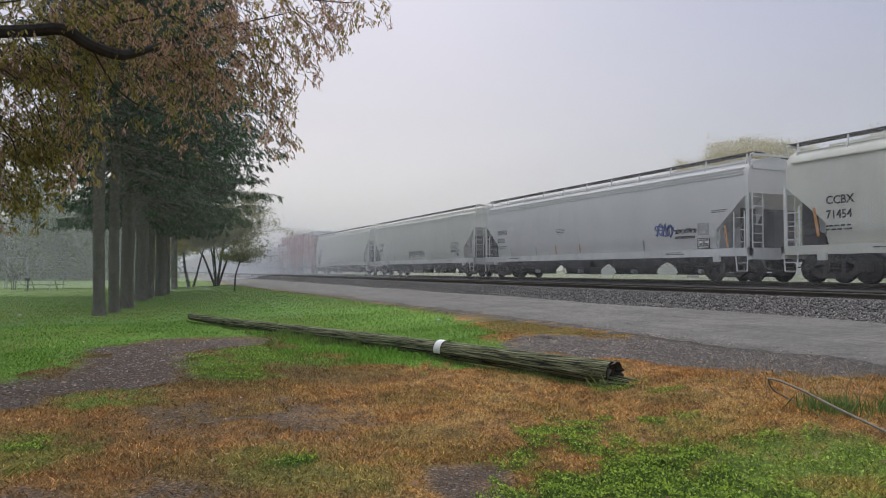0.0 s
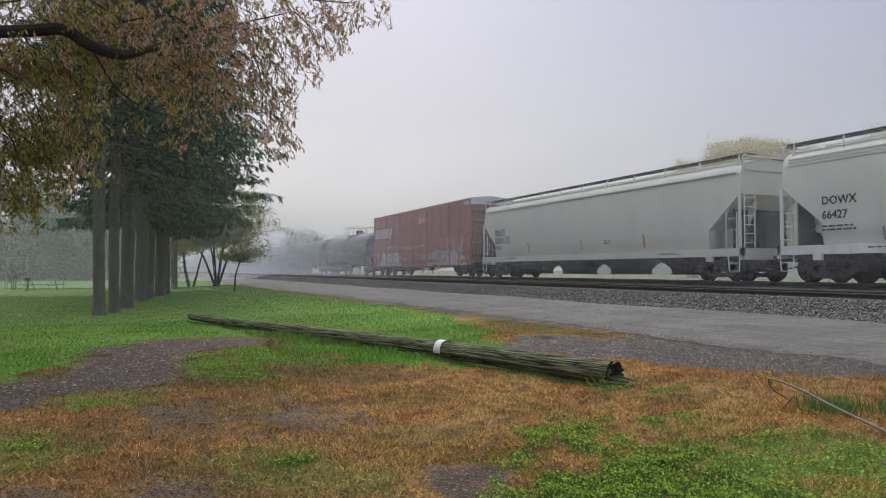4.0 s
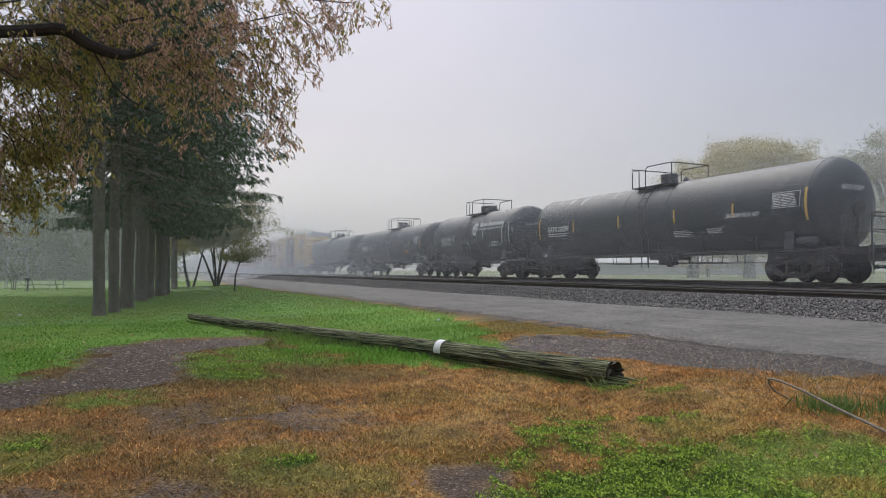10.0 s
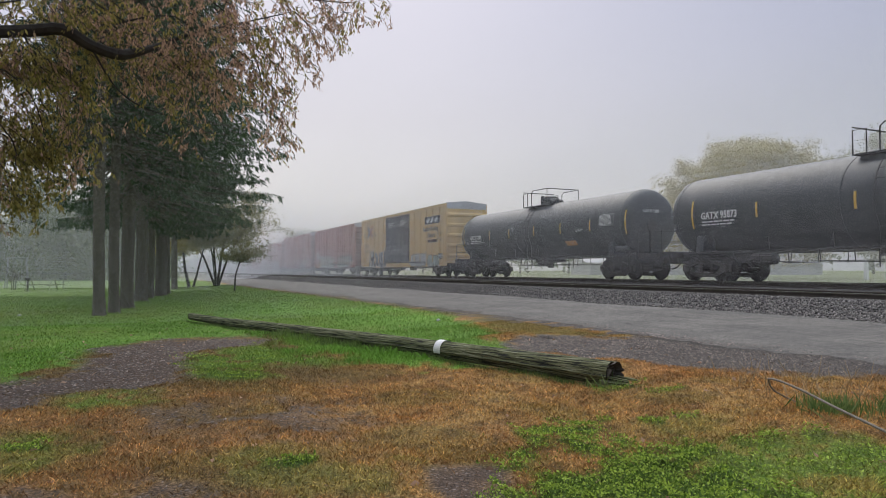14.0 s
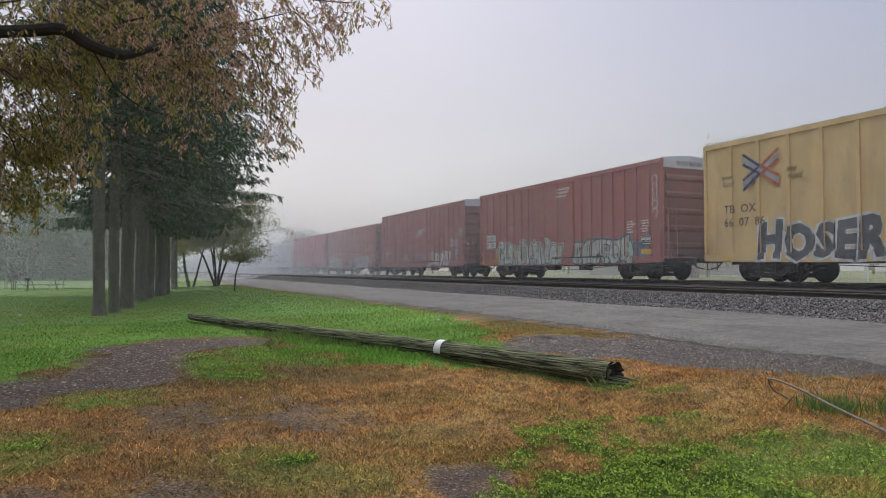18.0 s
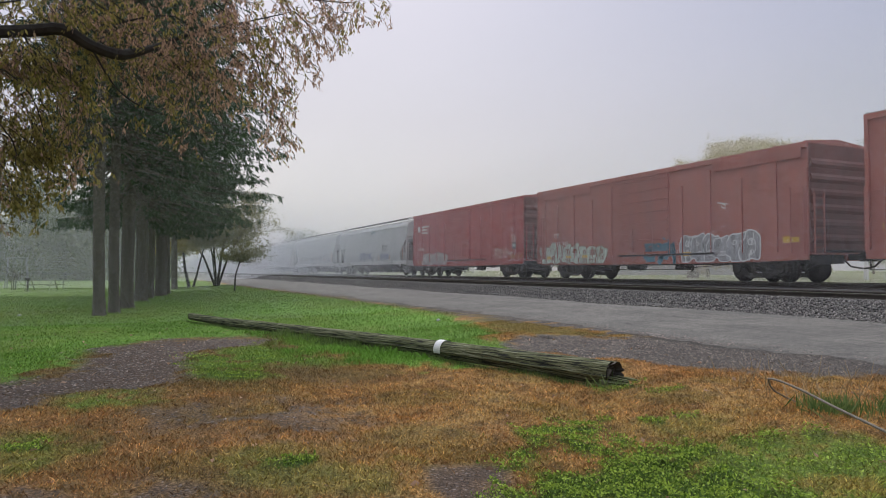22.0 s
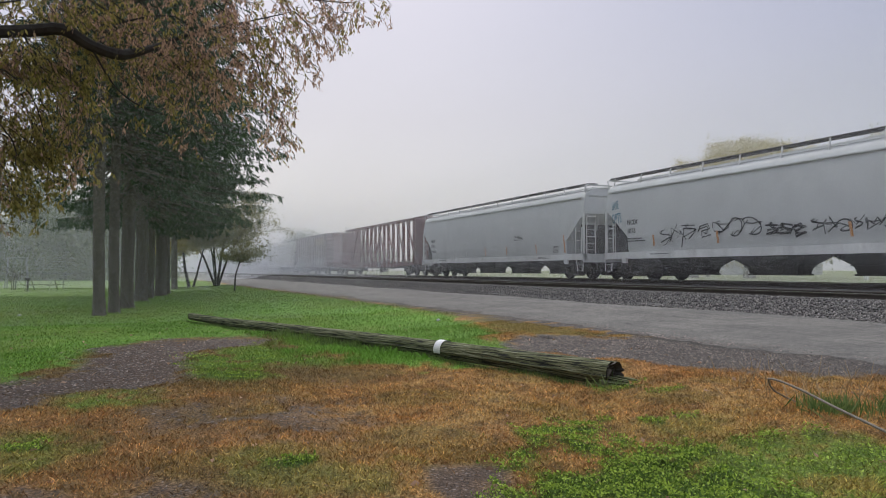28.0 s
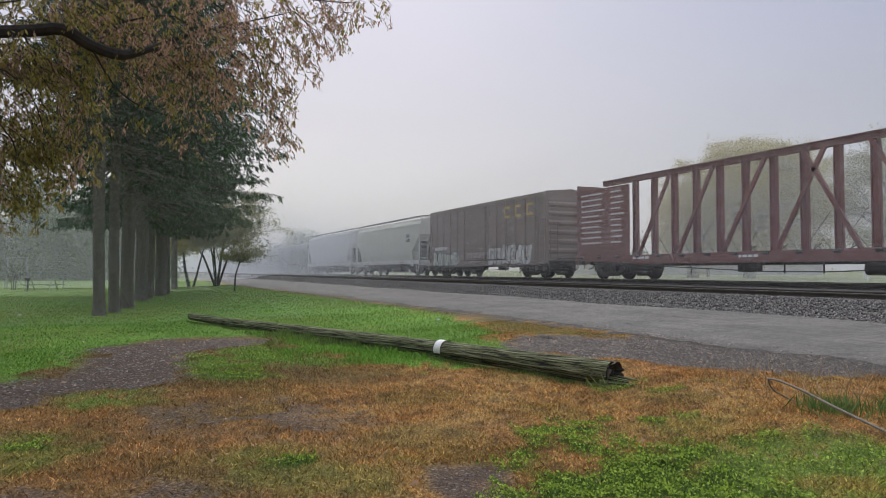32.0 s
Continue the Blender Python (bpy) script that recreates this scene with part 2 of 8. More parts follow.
M = {
    "hop_white": weathered("hopper_white_paint", (0.62, 0.612, 0.60), dirt=(0.46, 0.44, 0.42), amount=0.16, patchy=0.22),
    "hop_cream": weathered("hopper_cream_paint", (0.60, 0.595, 0.52), dirt=(0.38, 0.36, 0.30), amount=0.25, patchy=0.25),
    "hop_green": weathered("hopper_grey_green_paint", (0.60, 0.60, 0.53), dirt=(0.44, 0.42, 0.35), amount=0.2, patchy=0.22),
    "hop_grey": weathered("hopper_light_grey_paint", (0.56, 0.57, 0.56), dirt=(0.42, 0.42, 0.40), amount=0.15, patchy=0.22),
    "hop_lilac": weathered("hopper_pale_lilac_paint", (0.62, 0.62, 0.64), amount=0.2, patchy=0.25),
    "sill_white": weathered("sill_white_paint", (0.72, 0.72, 0.70), amount=0.3),
    "red_oxide": weathered("oxide_red_paint", (0.42, 0.135, 0.108), dirt=(0.22, 0.11, 0.09), amount=0.45, rough=0.62, rust=0.25),
    "red_dark": weathered("dark_oxide_red_paint", (0.46, 0.160, 0.128), dirt=(0.28, 0.14, 0.11), amount=0.45, rough=0.62, rust=0.25),
    # red for car ends: grime plus the shade between cars, in the colour
    "shaded_grime_red": weathered("shaded_grimy_end_paint", (0.20, 0.078, 0.062), dirt=(0.07, 0.05, 0.045), amount=0.7, rough=0.75, rust=0.3),
    "red_bright": weathered("bright_red_paint", (0.50, 0.080, 0.072), dirt=(0.27, 0.10, 0.085), amount=0.4, rough=0.6, rust=0.2),
    "red_beam": weathered("maroon_paint", (0.20, 0.080, 0.070), dirt=(0.15, 0.085, 0.06), amount=0.5, rust=0.45),
    "brown_paint": weathered("brown_paint", (0.26, 0.195, 0.16), amount=0.4, rust=0.2),
    "yellow": weathered("buff_yellow_paint", (0.78, 0.55, 0.23), dirt=(0.46, 0.32, 0.16), amount=0.5, rust=0.12),
    "black_tank": weathered("black_tank_paint", (0.040, 0.045, 0.048), dirt=(0.090, 0.088, 0.084), amount=0.5, rough=0.42),
    "black_door": weathered("black_door_paint", (0.045, 0.045, 0.05), dirt=(0.10, 0.075, 0.07), amount=0.4),
    "truck_cast": weathered("dusty_cast_steel", (0.075, 0.069, 0.064), dirt=(0.14, 0.12, 0.10), amount=0.6, rough=0.85),
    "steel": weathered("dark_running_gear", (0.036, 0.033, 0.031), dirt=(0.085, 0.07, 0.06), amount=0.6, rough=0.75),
    "zinc": weathered("galvanised_sheet", (0.55, 0.56, 0.58), amount=0.3, rough=0.45, metal=0.5),
    "rail": weathered("rail_steel", (0.085, 0.070, 0.060), amount=0.5, rough=0.6, metal=0.4),
    "railhead": plain("worn_rail_head", (0.55, 0.54, 0.53), 0.25, 1.0),
    "white": plain("white_lettering", (0.75, 0.75, 0.73)),
    "black": plain("black_lettering", (0.03, 0.03, 0.03)),
    "yellow_tape": plain("yellow_reflector", (0.74, 0.49, 0.10), 0.4),
    "orange_tape": plain("orange_reflector", (0.55, 0.25, 0.08), 0.4),
    "yellow_letter": plain("yellow_lettering", (0.62, 0.45, 0.12)),
    "blue_spray": sprayed("blue_spray_paint", (0.05, 0.09, 0.35)),
    "teal_spray": sprayed("teal_spray_paint", (0.12, 0.30, 0.40)),
    "green_spray": sprayed("pale_green_spray_paint", (0.62, 0.69, 0.60)),
    "grey_spray": sprayed("grey_spray_paint", (0.45, 0.45, 0.46)),
    "orange_spray": sprayed("orange_spray_paint", (0.62, 0.28, 0.06)),
    "silver_spray": sprayed("silver_spray_paint", (0.74, 0.75, 0.73)),
    "dull_red": plain("faded_red_paint", (0.30, 0.10, 0.06)),
    "ballast": speckled("crushed_stone", [(0.25, (0.035, 0.031, 0.029)), (0.55, (0.092, 0.086, 0.080)), (0.8, (0.19, 0.18, 0.168))], 16.0, island=False),
    "pebble": speckled("small_pebbles", [(0.3, (0.075, 0.060, 0.052)), (0.7, (0.20, 0.168, 0.148))], 20.0, island=True),
    "stem": speckled("bare_grey_stem", [(0.3, (0.13, 0.115, 0.09)), (0.7, (0.30, 0.27, 0.22))], 14.0, strength=0.4),
    "smoke_spray": sprayed("dark_grey_spray_paint", (0.12, 0.12, 0.125)),
    "pink_spray": sprayed("pinkish_white_spray_paint", (0.62, 0.52, 0.50)),
    "stone": speckled("ballast_stone", [(0.3, (0.062, 0.057, 0.053)), (0.7, (0.205, 0.192, 0.180))], 20.0, island=True),
    "asphalt": worn_asphalt(),
    "tie": speckled("creosoted_tie", [(0.3, (0.03, 0.025, 0.02)), (0.7, (0.09, 0.075, 0.06))], 5.0),
    "bark": speckled("grey_bark", [(0.34, (0.034, 0.030, 0.024)), (0.5, (0.120, 0.106, 0.082)), (0.68, (0.225, 0.205, 0.160))], 17.0, strength=1.0, dist=0.04, stretch=(1.5, 1.5, 0.9)),
    "navy_letter": plain("navy_emblem_paint", (0.05, 0.06, 0.14)),
    "red_letter": plain("orange_red_emblem_paint", (0.50, 0.13, 0.06)),
    "brown_letter": plain("dark_brown_lettering", (0.085, 0.05, 0.03)),
    "bark_dark": speckled("dark_bark", [(0.3, (0.018, 0.016, 0.014)), (0.7, (0.05, 0.045, 0.038))], 8.0, strength=0.8, dist=0.03),
    "pole": speckled("weathered_pole_wood", [(0.42, (0.010, 0.011, 0.007)), (0.47, (0.095, 0.102, 0.044)), (0.56, (0.16, 0.168, 0.082)), (0.68, (0.31, 0.30, 0.215))], 2.4, strength=1.0, dist=0.03, stretch=(20.0, 0.55, 20.0)),
    "pole_dark": speckled("rotten_wood", [(0.3, (0.02, 0.018, 0.015)), (0.7, (0.09, 0.075, 0.055))], 12.0, strength=0.8),
    "metal_grey": weathered("galvanised_post", (0.30, 0.31, 0.31), amount=0.4, rough=0.5, metal=0.3),
    "wood_green": speckled("green_stained_boards", [(0.3, (0.26, 0.30, 0.20)), (0.7, (0.45, 0.49, 0.34))], 6.0),
    "needles": leafy("spruce_needles", (0.036, 0.064, 0.036), (0.098, 0.148, 0.076), 0.4),
    "twig": speckled("grey_twigs", [(0.3, (0.07, 0.063, 0.055)), (0.7, (0.15, 0.14, 0.125))], 9.0),
    "leaf_brown": leafy("turned_brown_leaves", (0.24, 0.155, 0.108), (0.68, 0.46, 0.325), 0.56),
    "leaf_olive": leafy("olive_leaves", (0.15, 0.14, 0.045), (0.46, 0.385, 0.125), 0.64),
    "leaf_gold": leafy("yellow_green_leaves", (0.27, 0.235, 0.050), (0.50, 0.41, 0.11), 0.55),
    "leaf_dark": leafy("dull_green_leaves", (0.12, 0.13, 0.06), (0.24, 0.235, 0.11), 0.5),
    "leaf_pale": leafy("pale_leaves", (0.20, 0.20, 0.12), (0.40, 0.38, 0.22), 0.5),
    "wood_far": leafy("far_wood_leaves", (0.075, 0.105, 0.035), (0.24, 0.27, 0.10), 0.35),
    "soil": cover_material("turf_and_soil"),
    "blade": cover_material("grass_blades", True),
    "lawn_blade": cover_material("lawn_blades", True, 0.8),
    "tuft": leafy("coarse_grass", (0.075, 0.13, 0.035), (0.22, 0.29, 0.09), 0.4),
    "weed": leafy("weed_leaves", (0.07, 0.14, 0.016), (0.46, 0.60, 0.095), 0.4),
    "clad": weathered("pale_wall_cladding", (0.42, 0.42, 0.43), amount=0.15),
    "clad_white": weathered("white_wall_cladding", (0.78, 0.78, 0.79), amount=0.1),
}
# mist: it scatters the light and lets half of it through
mist, mt, mb = nodes_of("fog_droplets")
mb.inputs["Base Color"].default_value = (0.93, 0.93, 0.95, 1)
mb.inputs["Roughness"].default_value, mb.inputs["Specular IOR Level"].default_value = 1.0, 0.0
mtr = mt.nodes.new("ShaderNodeBsdfTranslucent")
mtr.inputs[0].default_value = (0.95, 0.95, 0.97, 1)
mms = mt.nodes.new("ShaderNodeMixShader")
mms.inputs[0].default_value = 0.5
mt.links.new(mb.outputs[0], mms.inputs[1])
mt.links.new(mtr.outputs[0], mms.inputs[2])
mt.links.new(mms.outputs[0], mt.nodes["Material Output"].inputs[0])
M["mist"] = mist


# ---- mesh helpers ----
class Shape:
    """Gathers boxes, tubes and sheets into one mesh."""

    def __init__(self):
        self.v, self.f = [], []

    def faces(self, verts, faces):
        o = len(self.v)
        self.v += [tuple(p) for p in verts]
        self.f += [tuple(i + o for i in f) for f in faces]
        return self

    def box(self, x0, x1, y0, y1, z0, z1):
        return self.faces([(x0, y0, z0), (x1, y0, z0), (x1, y1, z0), (x0, y1, z0), (x0, y0, z1), (x1, y0, z1), (x1, y1, z1), (x0, y1, z1)],
                          [(0, 3, 2, 1), (4, 5, 6, 7), (0, 1, 5, 4), (1, 2, 6, 5), (2, 3, 7, 6), (3, 0, 4, 7)])

    def prism(self, poly, axis, a, b):
        """poly in the plane across axis ('x': y, z; 'y': x, z; 'z': x, y), from a to b."""
        n = len(poly)
        put = {"x": lambda p, w: (w, p[0], p[1]), "y": lambda p, w: (p[0], w, p[1]), "z": lambda p, w: (p[0], p[1], w)}[axis]
        vs = [put(p, a) for p in poly] + [put(p, b) for p in poly]
        return self.faces(vs, [tuple(range(n))[::-1], tuple(range(n, 2 * n))] + [(i, (i + 1) % n, n + (i + 1) % n, n + i) for i in range(n)])

    def tube(self, pts, radii, n=6, cap=True):
        pts = [Vector(p) for p in pts]
        if isinstance(radii, (int, float)):
            radii = [radii] * len(pts)
        rings = []
        side = None
        for i, p in enumerate(pts):
            d = (pts[min(i + 1, len(pts) - 1)] - pts[max(i - 1, 0)])
            d = d.normalized() if d.length > 1e-9 else Vector((0, 0, 1))
            if side is None:
                side = d.orthogonal().normalized()
            side = (side - d * side.dot(d))
            side = side.normalized() if side.length > 1e-6 else d.orthogonal().normalized()
            up = d.cross(side)
            rings.append([p + (side * math.cos(2 * math.pi * k / n) + up * math.sin(2 * math.pi * k / n)) * radii[i] for k in range(n)])
        fs = [(r * n + k, r * n + (k + 1) % n, (r + 1) * n + (k + 1) % n, (r + 1) * n + k) for r in range(len(pts) - 1) for k in range(n)]
        if cap:
            fs += [tuple(range(n))[::-1], tuple(range((len(pts) - 1) * n, len(pts) * n))]
        return self.faces([v for r in rings for v in r], fs)

    def mesh(self, name, mat, smooth=False):
        me = bpy.data.meshes.new(name)
        me.from_pydata(self.v, [], self.f)
        me.materials.append(mat)
        if smooth:
            me.polygons.foreach_set("use_smooth", [True] * len(me.polygons))
            me.set_sharp_from_angle(angle=radians(35))
        me.update()
        return me


def part(name, shape, material, parent, label="", smooth=False):
    me = shape if isinstance(shape, bpy.types.Mesh) else shape.mesh(name, material, smooth)
    ob = new(name, me)
    ob.parent = parent
    if label:
        ob["label"] = label
    return ob


def arrays_mesh(name, co, tris, mat, colors=None):
    """A large mesh of triangles from numpy arrays."""
    me = bpy.data.meshes.new(name)
    me.vertices.add(len(co))
    me.vertices.foreach_set("co", co.astype(np.float32).ravel())
    me.loops.add(tris.size)
    me.loops.foreach_set("vertex_index", tris.astype(np.int32).ravel())
    me.polygons.add(len(tris))
    k = tris.shape[1]
    me.polygons.foreach_set("loop_start", np.arange(0, tris.size, k, dtype=np.int32))
    me.update(calc_edges=True)
    if colors is not None:
        at = me.color_attributes.new("cover", "FLOAT_COLOR", "POINT")
        at.data.foreach_set("color", np.c_[colors, np.ones(len(colors))].astype(np.float32).ravel())
    me.materials.append(mat)
    return me


# ---- ground ----
def smooth(a, b, x):
    t = np.clip((x - a) / (b - a), 0, 1)
    return t * t * (3 - 2 * t)


def ground_z(x, y=None):
    """Level lawn, a gentle rise to the road, a hollow under the track bed, the field beyond."""
    x = np.asarray(x, float)
    z = np.clip(0.0455 * (x - 3.5), 0, 0.4)
    return np.where(x > 13.2, np.where(x > 23.0, 0.86, 0.3), z)


def lumps(x, y, s, seed):
    """Cheap smooth noise in 0..1 from sines."""
    r = np.random.RandomState(seed)
    v = np.zeros_like(x)
    for k in range(7):
        a, f, p = r.uniform(0, 6.28), s * r.uniform(0.5, 2.2), r.uniform(0, 6.28)
        v += np.sin((x * math.cos(a) + y * math.sin(a)) * f + p + 1.3 * np.sin((y * math.cos(a) - x * math.sin(a)) * f * 0.6 + p))
    return np.clip(0.5 + v / 7.0, 0, 1)


def spot(x, y, cx, cy, rx, ry, turn=0.0, edge=0.35):
    a = radians(turn)
    u = ((x - cx) * math.cos(a) + (y - cy) * math.sin(a)) / rx
    v = (-(x - cx) * math.sin(a) + (y - cy) * math.cos(a)) / ry
    d = np.sqrt(u * u + v * v) + (lumps(x, y, 2.6, 5) - 0.5) * 0.9 + (lumps(x, y, 9.0, 6) - 0.5) * 0.5
    return 1 - smooth(1 - edge, 1 + edge, d)


GREEN, ORANGE, TAN, GRAVEL, DARKG = (0.140, 0.262, 0.044), (0.392, 0.202, 0.080), (0.40, 0.262, 0.100), (0.120, 0.090, 0.072), (0.085, 0.140, 0.03)
# outlines on the plan of what grows or lies bare where
LAWN = [(-2500, 9.0), (-3.0, 9.3), (-1.5, 9.8), (-0.75, 11.2), (-0.58, 13.1), (0.45, 14.6), (1.1, 15.1), (2.04, 15.07), (2.48, 14.0), (2.3, 12.6), (2.7, 11.3), (3.0, 9.9), (3.6, 9.0),
        (4.6, 8.6), (5.7, 9.6), (6.3, 11.0), (7.1, 13.4), (7.8, 16.0), (8.1, 22.0), (7.4, 60.0), (7.0, 3000), (-2500, 3000)]
BEDS = {
    "yard_gravel": [(-2.6, 8.9), (-1.47, 9.5), (-0.71, 11.1), (-0.58, 13.1), (0.45, 14.5), (2.0, 14.8), (2.48, 13.8), (2.1, 12.7), (1.0, 12.4), (0.71, 10.5), (0.7, 9.4), (0.15, 8.75), (-0.3, 8.9), (-0.75, 8.75), (-1.2, 8.3), (-2.6, 7.9)],
    "turf_bay": [(0.95, 12.3), (2.24, 12.9), (2.85, 11.3), (3.05, 9.5), (1.75, 10.1), (1.4, 8.8), (0.76, 9.1), (0.71, 10.5)],
    "turf_tongue": [(-0.7, 8.7), (-0.21, 8.95), (0.2, 8.65), (0.05, 7.8), (-0.5, 7.6)],
    "thin_turf": [(0.0, 7.3), (0.83, 7.1), (1.4, 7.5), (2.1, 6.9), (2.1, 6.0), (1.45, 5.6), (0.7, 6.0), (0.2, 6.4)],
    "olive_west": [(-1.4, 6.7), (-0.53, 6.5), (-0.30, 5.95), (-0.4, 5.4), (-1.4, 5.5)],
    "olive_south": [(0.55, 5.3), (1.05, 5.25), (1.35, 4.8), (1.7, 4.5), (1.6, 4.0), (0.9, 4.1), (0.55, 4.6)],
    "gravel_south": [(-0.9, 5.0), (-0.45, 5.3), (-0.05, 5.2), (0.4, 4.85), (0.75, 4.5), (0.7, 4.2), (-0.9, 4.2)],
    "gravel_hollow": [(1.55, 3.6), (1.80, 4.15), (2.15, 4.36), (2.34, 4.20), (2.1, 3.8), (1.9, 3.4)],
    "weeds": [(3.15, 5.15), (3.55, 5.28), (3.86, 5.1), (3.76, 4.6), (3.9, 4.15), (4.1, 3.7), (3.8, 3.2), (3.2, 2.4), (1.9, 2.6), (2.15, 3.75), (2.5, 4.2), (2.95, 4.5)],
    "olive_east": [(4.0, 4.1), (4.5, 3.9), (4.9, 3.7), (5.5, 3.1), (5.5, 1.9), (3.0, 1.9), (3.0, 3.2)],
    "olive_ditch": [(4.05, 4.75), (4.7, 4.85), (4.95, 4.45), (4.5, 4.2), (4.0, 4.4)],
    "lay_by": [(6.2, 10.9), (6.9, 11.2), (7.3, 10.6), (7.9, 9.6), (8.9, 9.4), (8.9, 3.0), (7.75, 4.6), (7.0, 6.0), (6.4, 7.4), (5.9, 8.6), (5.8, 9.7)],
    "verge": [(7.7, 14.0), (7.95, 18.0), (7.9, 24.0), (7.2, 60.0), (8.6, 60.0), (8.9, 24.0), (8.9, 14.0)],
    "dry_fringe": [(7.1, 13.0), (7.6, 15.2), (8.1, 15.0), (8.25, 13.0), (8.1, 10.9), (7.75, 9.7), (7.3, 10.7), (6.7, 11.3)],
}


def bed_of(x, y, outline, edge=0.18, ragged=1.0):
    """1 well inside an outline on the plan, 0 outside, with a ragged edge."""
    p = np.array(outline, float)
    near = (x > p[:, 0].min() - 1) & (x < p[:, 0].max() + 1) & (y > p[:, 1].min() - 1) & (y < p[:, 1].max() + 1)
    full, x, y = np.zeros(x.shape), x[near], y[near]
    q = np.roll(p, -1, 0)
    d2, odd = np.full(x.shape, 1e12), np.zeros(x.shape, bool)
    for (ax, ay), (bx, by) in zip(p, q):
        ex, ey = bx - ax, by - ay
        t = np.clip(((x - ax) * ex + (y - ay) * ey) / (ex * ex + ey * ey), 0, 1)
        d2 = np.minimum(d2, (x - ax - t * ex) ** 2 + (y - ay - t * ey) ** 2)
        if ay != by:
            odd ^= ((ay > y) != (by > y)) & (x < ax + (y - ay) * ex / ey)
    d = np.sqrt(d2) * np.where(odd, -1, 1)
    d = d + ((lumps(x, y, 2.6, 5) - 0.5) * 0.6 + (lumps(x, y, 9.0, 6) - 0.5) * 0.45 + (lumps(x, y, 24.0, 7) - 0.5) * 0.2) * ragged
    full[near] = 1 - smooth(-edge, edge, d)
    return full


def cover_weights(x, y):
    """How much lawn, bare gravel and fresh weeds there is at a place."""
    bed = lambda k, e=0.18, r=1.0: bed_of(x, y, BEDS[k], e, r)
    thin = lumps(x, y, 7.0, 51) * 0.6 + lumps(x, y, 17.0, 52) * 0.4
    lawn = bed_of(x, y, LAWN, 0.3, 1.3)
    for k, w, e in (("turf_bay", 0.85, 0.35), ("turf_tongue", 0.7, 0.3), ("olive_west", 0.45, 0.25), ("olive_south", 0.28, 0.2), ("olive_east", 0.75, 0.3), ("olive_ditch", 0.28, 0.25)):
        lawn = np.maximum(lawn, bed(k, e, 0.6) * w * smooth(0.1, 0.45, thin))
    lawn = np.maximum(lawn, bed("olive_east", 0.3, 0.3) * 0.42)
    weeds = bed("weeds", 0.16, 0.75) * smooth(0.22, 0.55, lumps(x, y, 5.5, 41) * 0.6 + lumps(x, y, 13.0, 42) * 0.4)
    weeds = np.maximum(weeds, bed("olive_east", 0.2, 0.6) * 0.30 * smooth(0.35, 0.6, thin))
    weeds = np.maximum(weeds, bed("turf_bay", 0.2, 0.8) * 0.35 * smooth(0.4, 0.6, thin))
    for cx, cy, rx, ry, w in ((4.3, 4.79, 0.09, 0.12, 0.8), (4.6, 4.72, 0.10, 0.12, 0.5), (5.25, 5.65, 0.18, 0.08, 0.5), (4.9, 6.05, 0.35, 0.08, 0.6), (1.05, 4.9, 0.18, 0.12, 1.0), (4.56, 3.86, 0.2, 0.1, 0.6), (5.0, 3.72, 0.12, 0.08, 0.6), (-0.75, 6.2, 0.15, 0.15, 0.6), (1.4, 9.2, 0.25, 0.3, 0.7)):
        weeds = np.maximum(weeds, spot(x, y, cx, cy, rx, ry) * w)
    grav = bed("yard_gravel", 0.3, 0.9) * (1 - 0.75 * bed("turf_bay", 0.2, 0.5))
    for k, w, e, r in (("thin_turf", 0.62, 0.3, 0.8), ("gravel_south", 0.8, 0.2, 0.5), ("gravel_hollow", 0.95, 0.12, 0.3), ("lay_by", 1.0, 0.25, 0.6)):
        g = bed(k, e, r) * w
        grav = np.maximum(grav, g * smooth(0.25, 0.6, thin) if w < 0.9 else g)
    grav = np.maximum(grav, smooth(8.0, 8.5, x + (lumps(x, y, 6.0, 2) - 0.5) * 0.7) * (x < 13))
    return lawn, weeds, grav


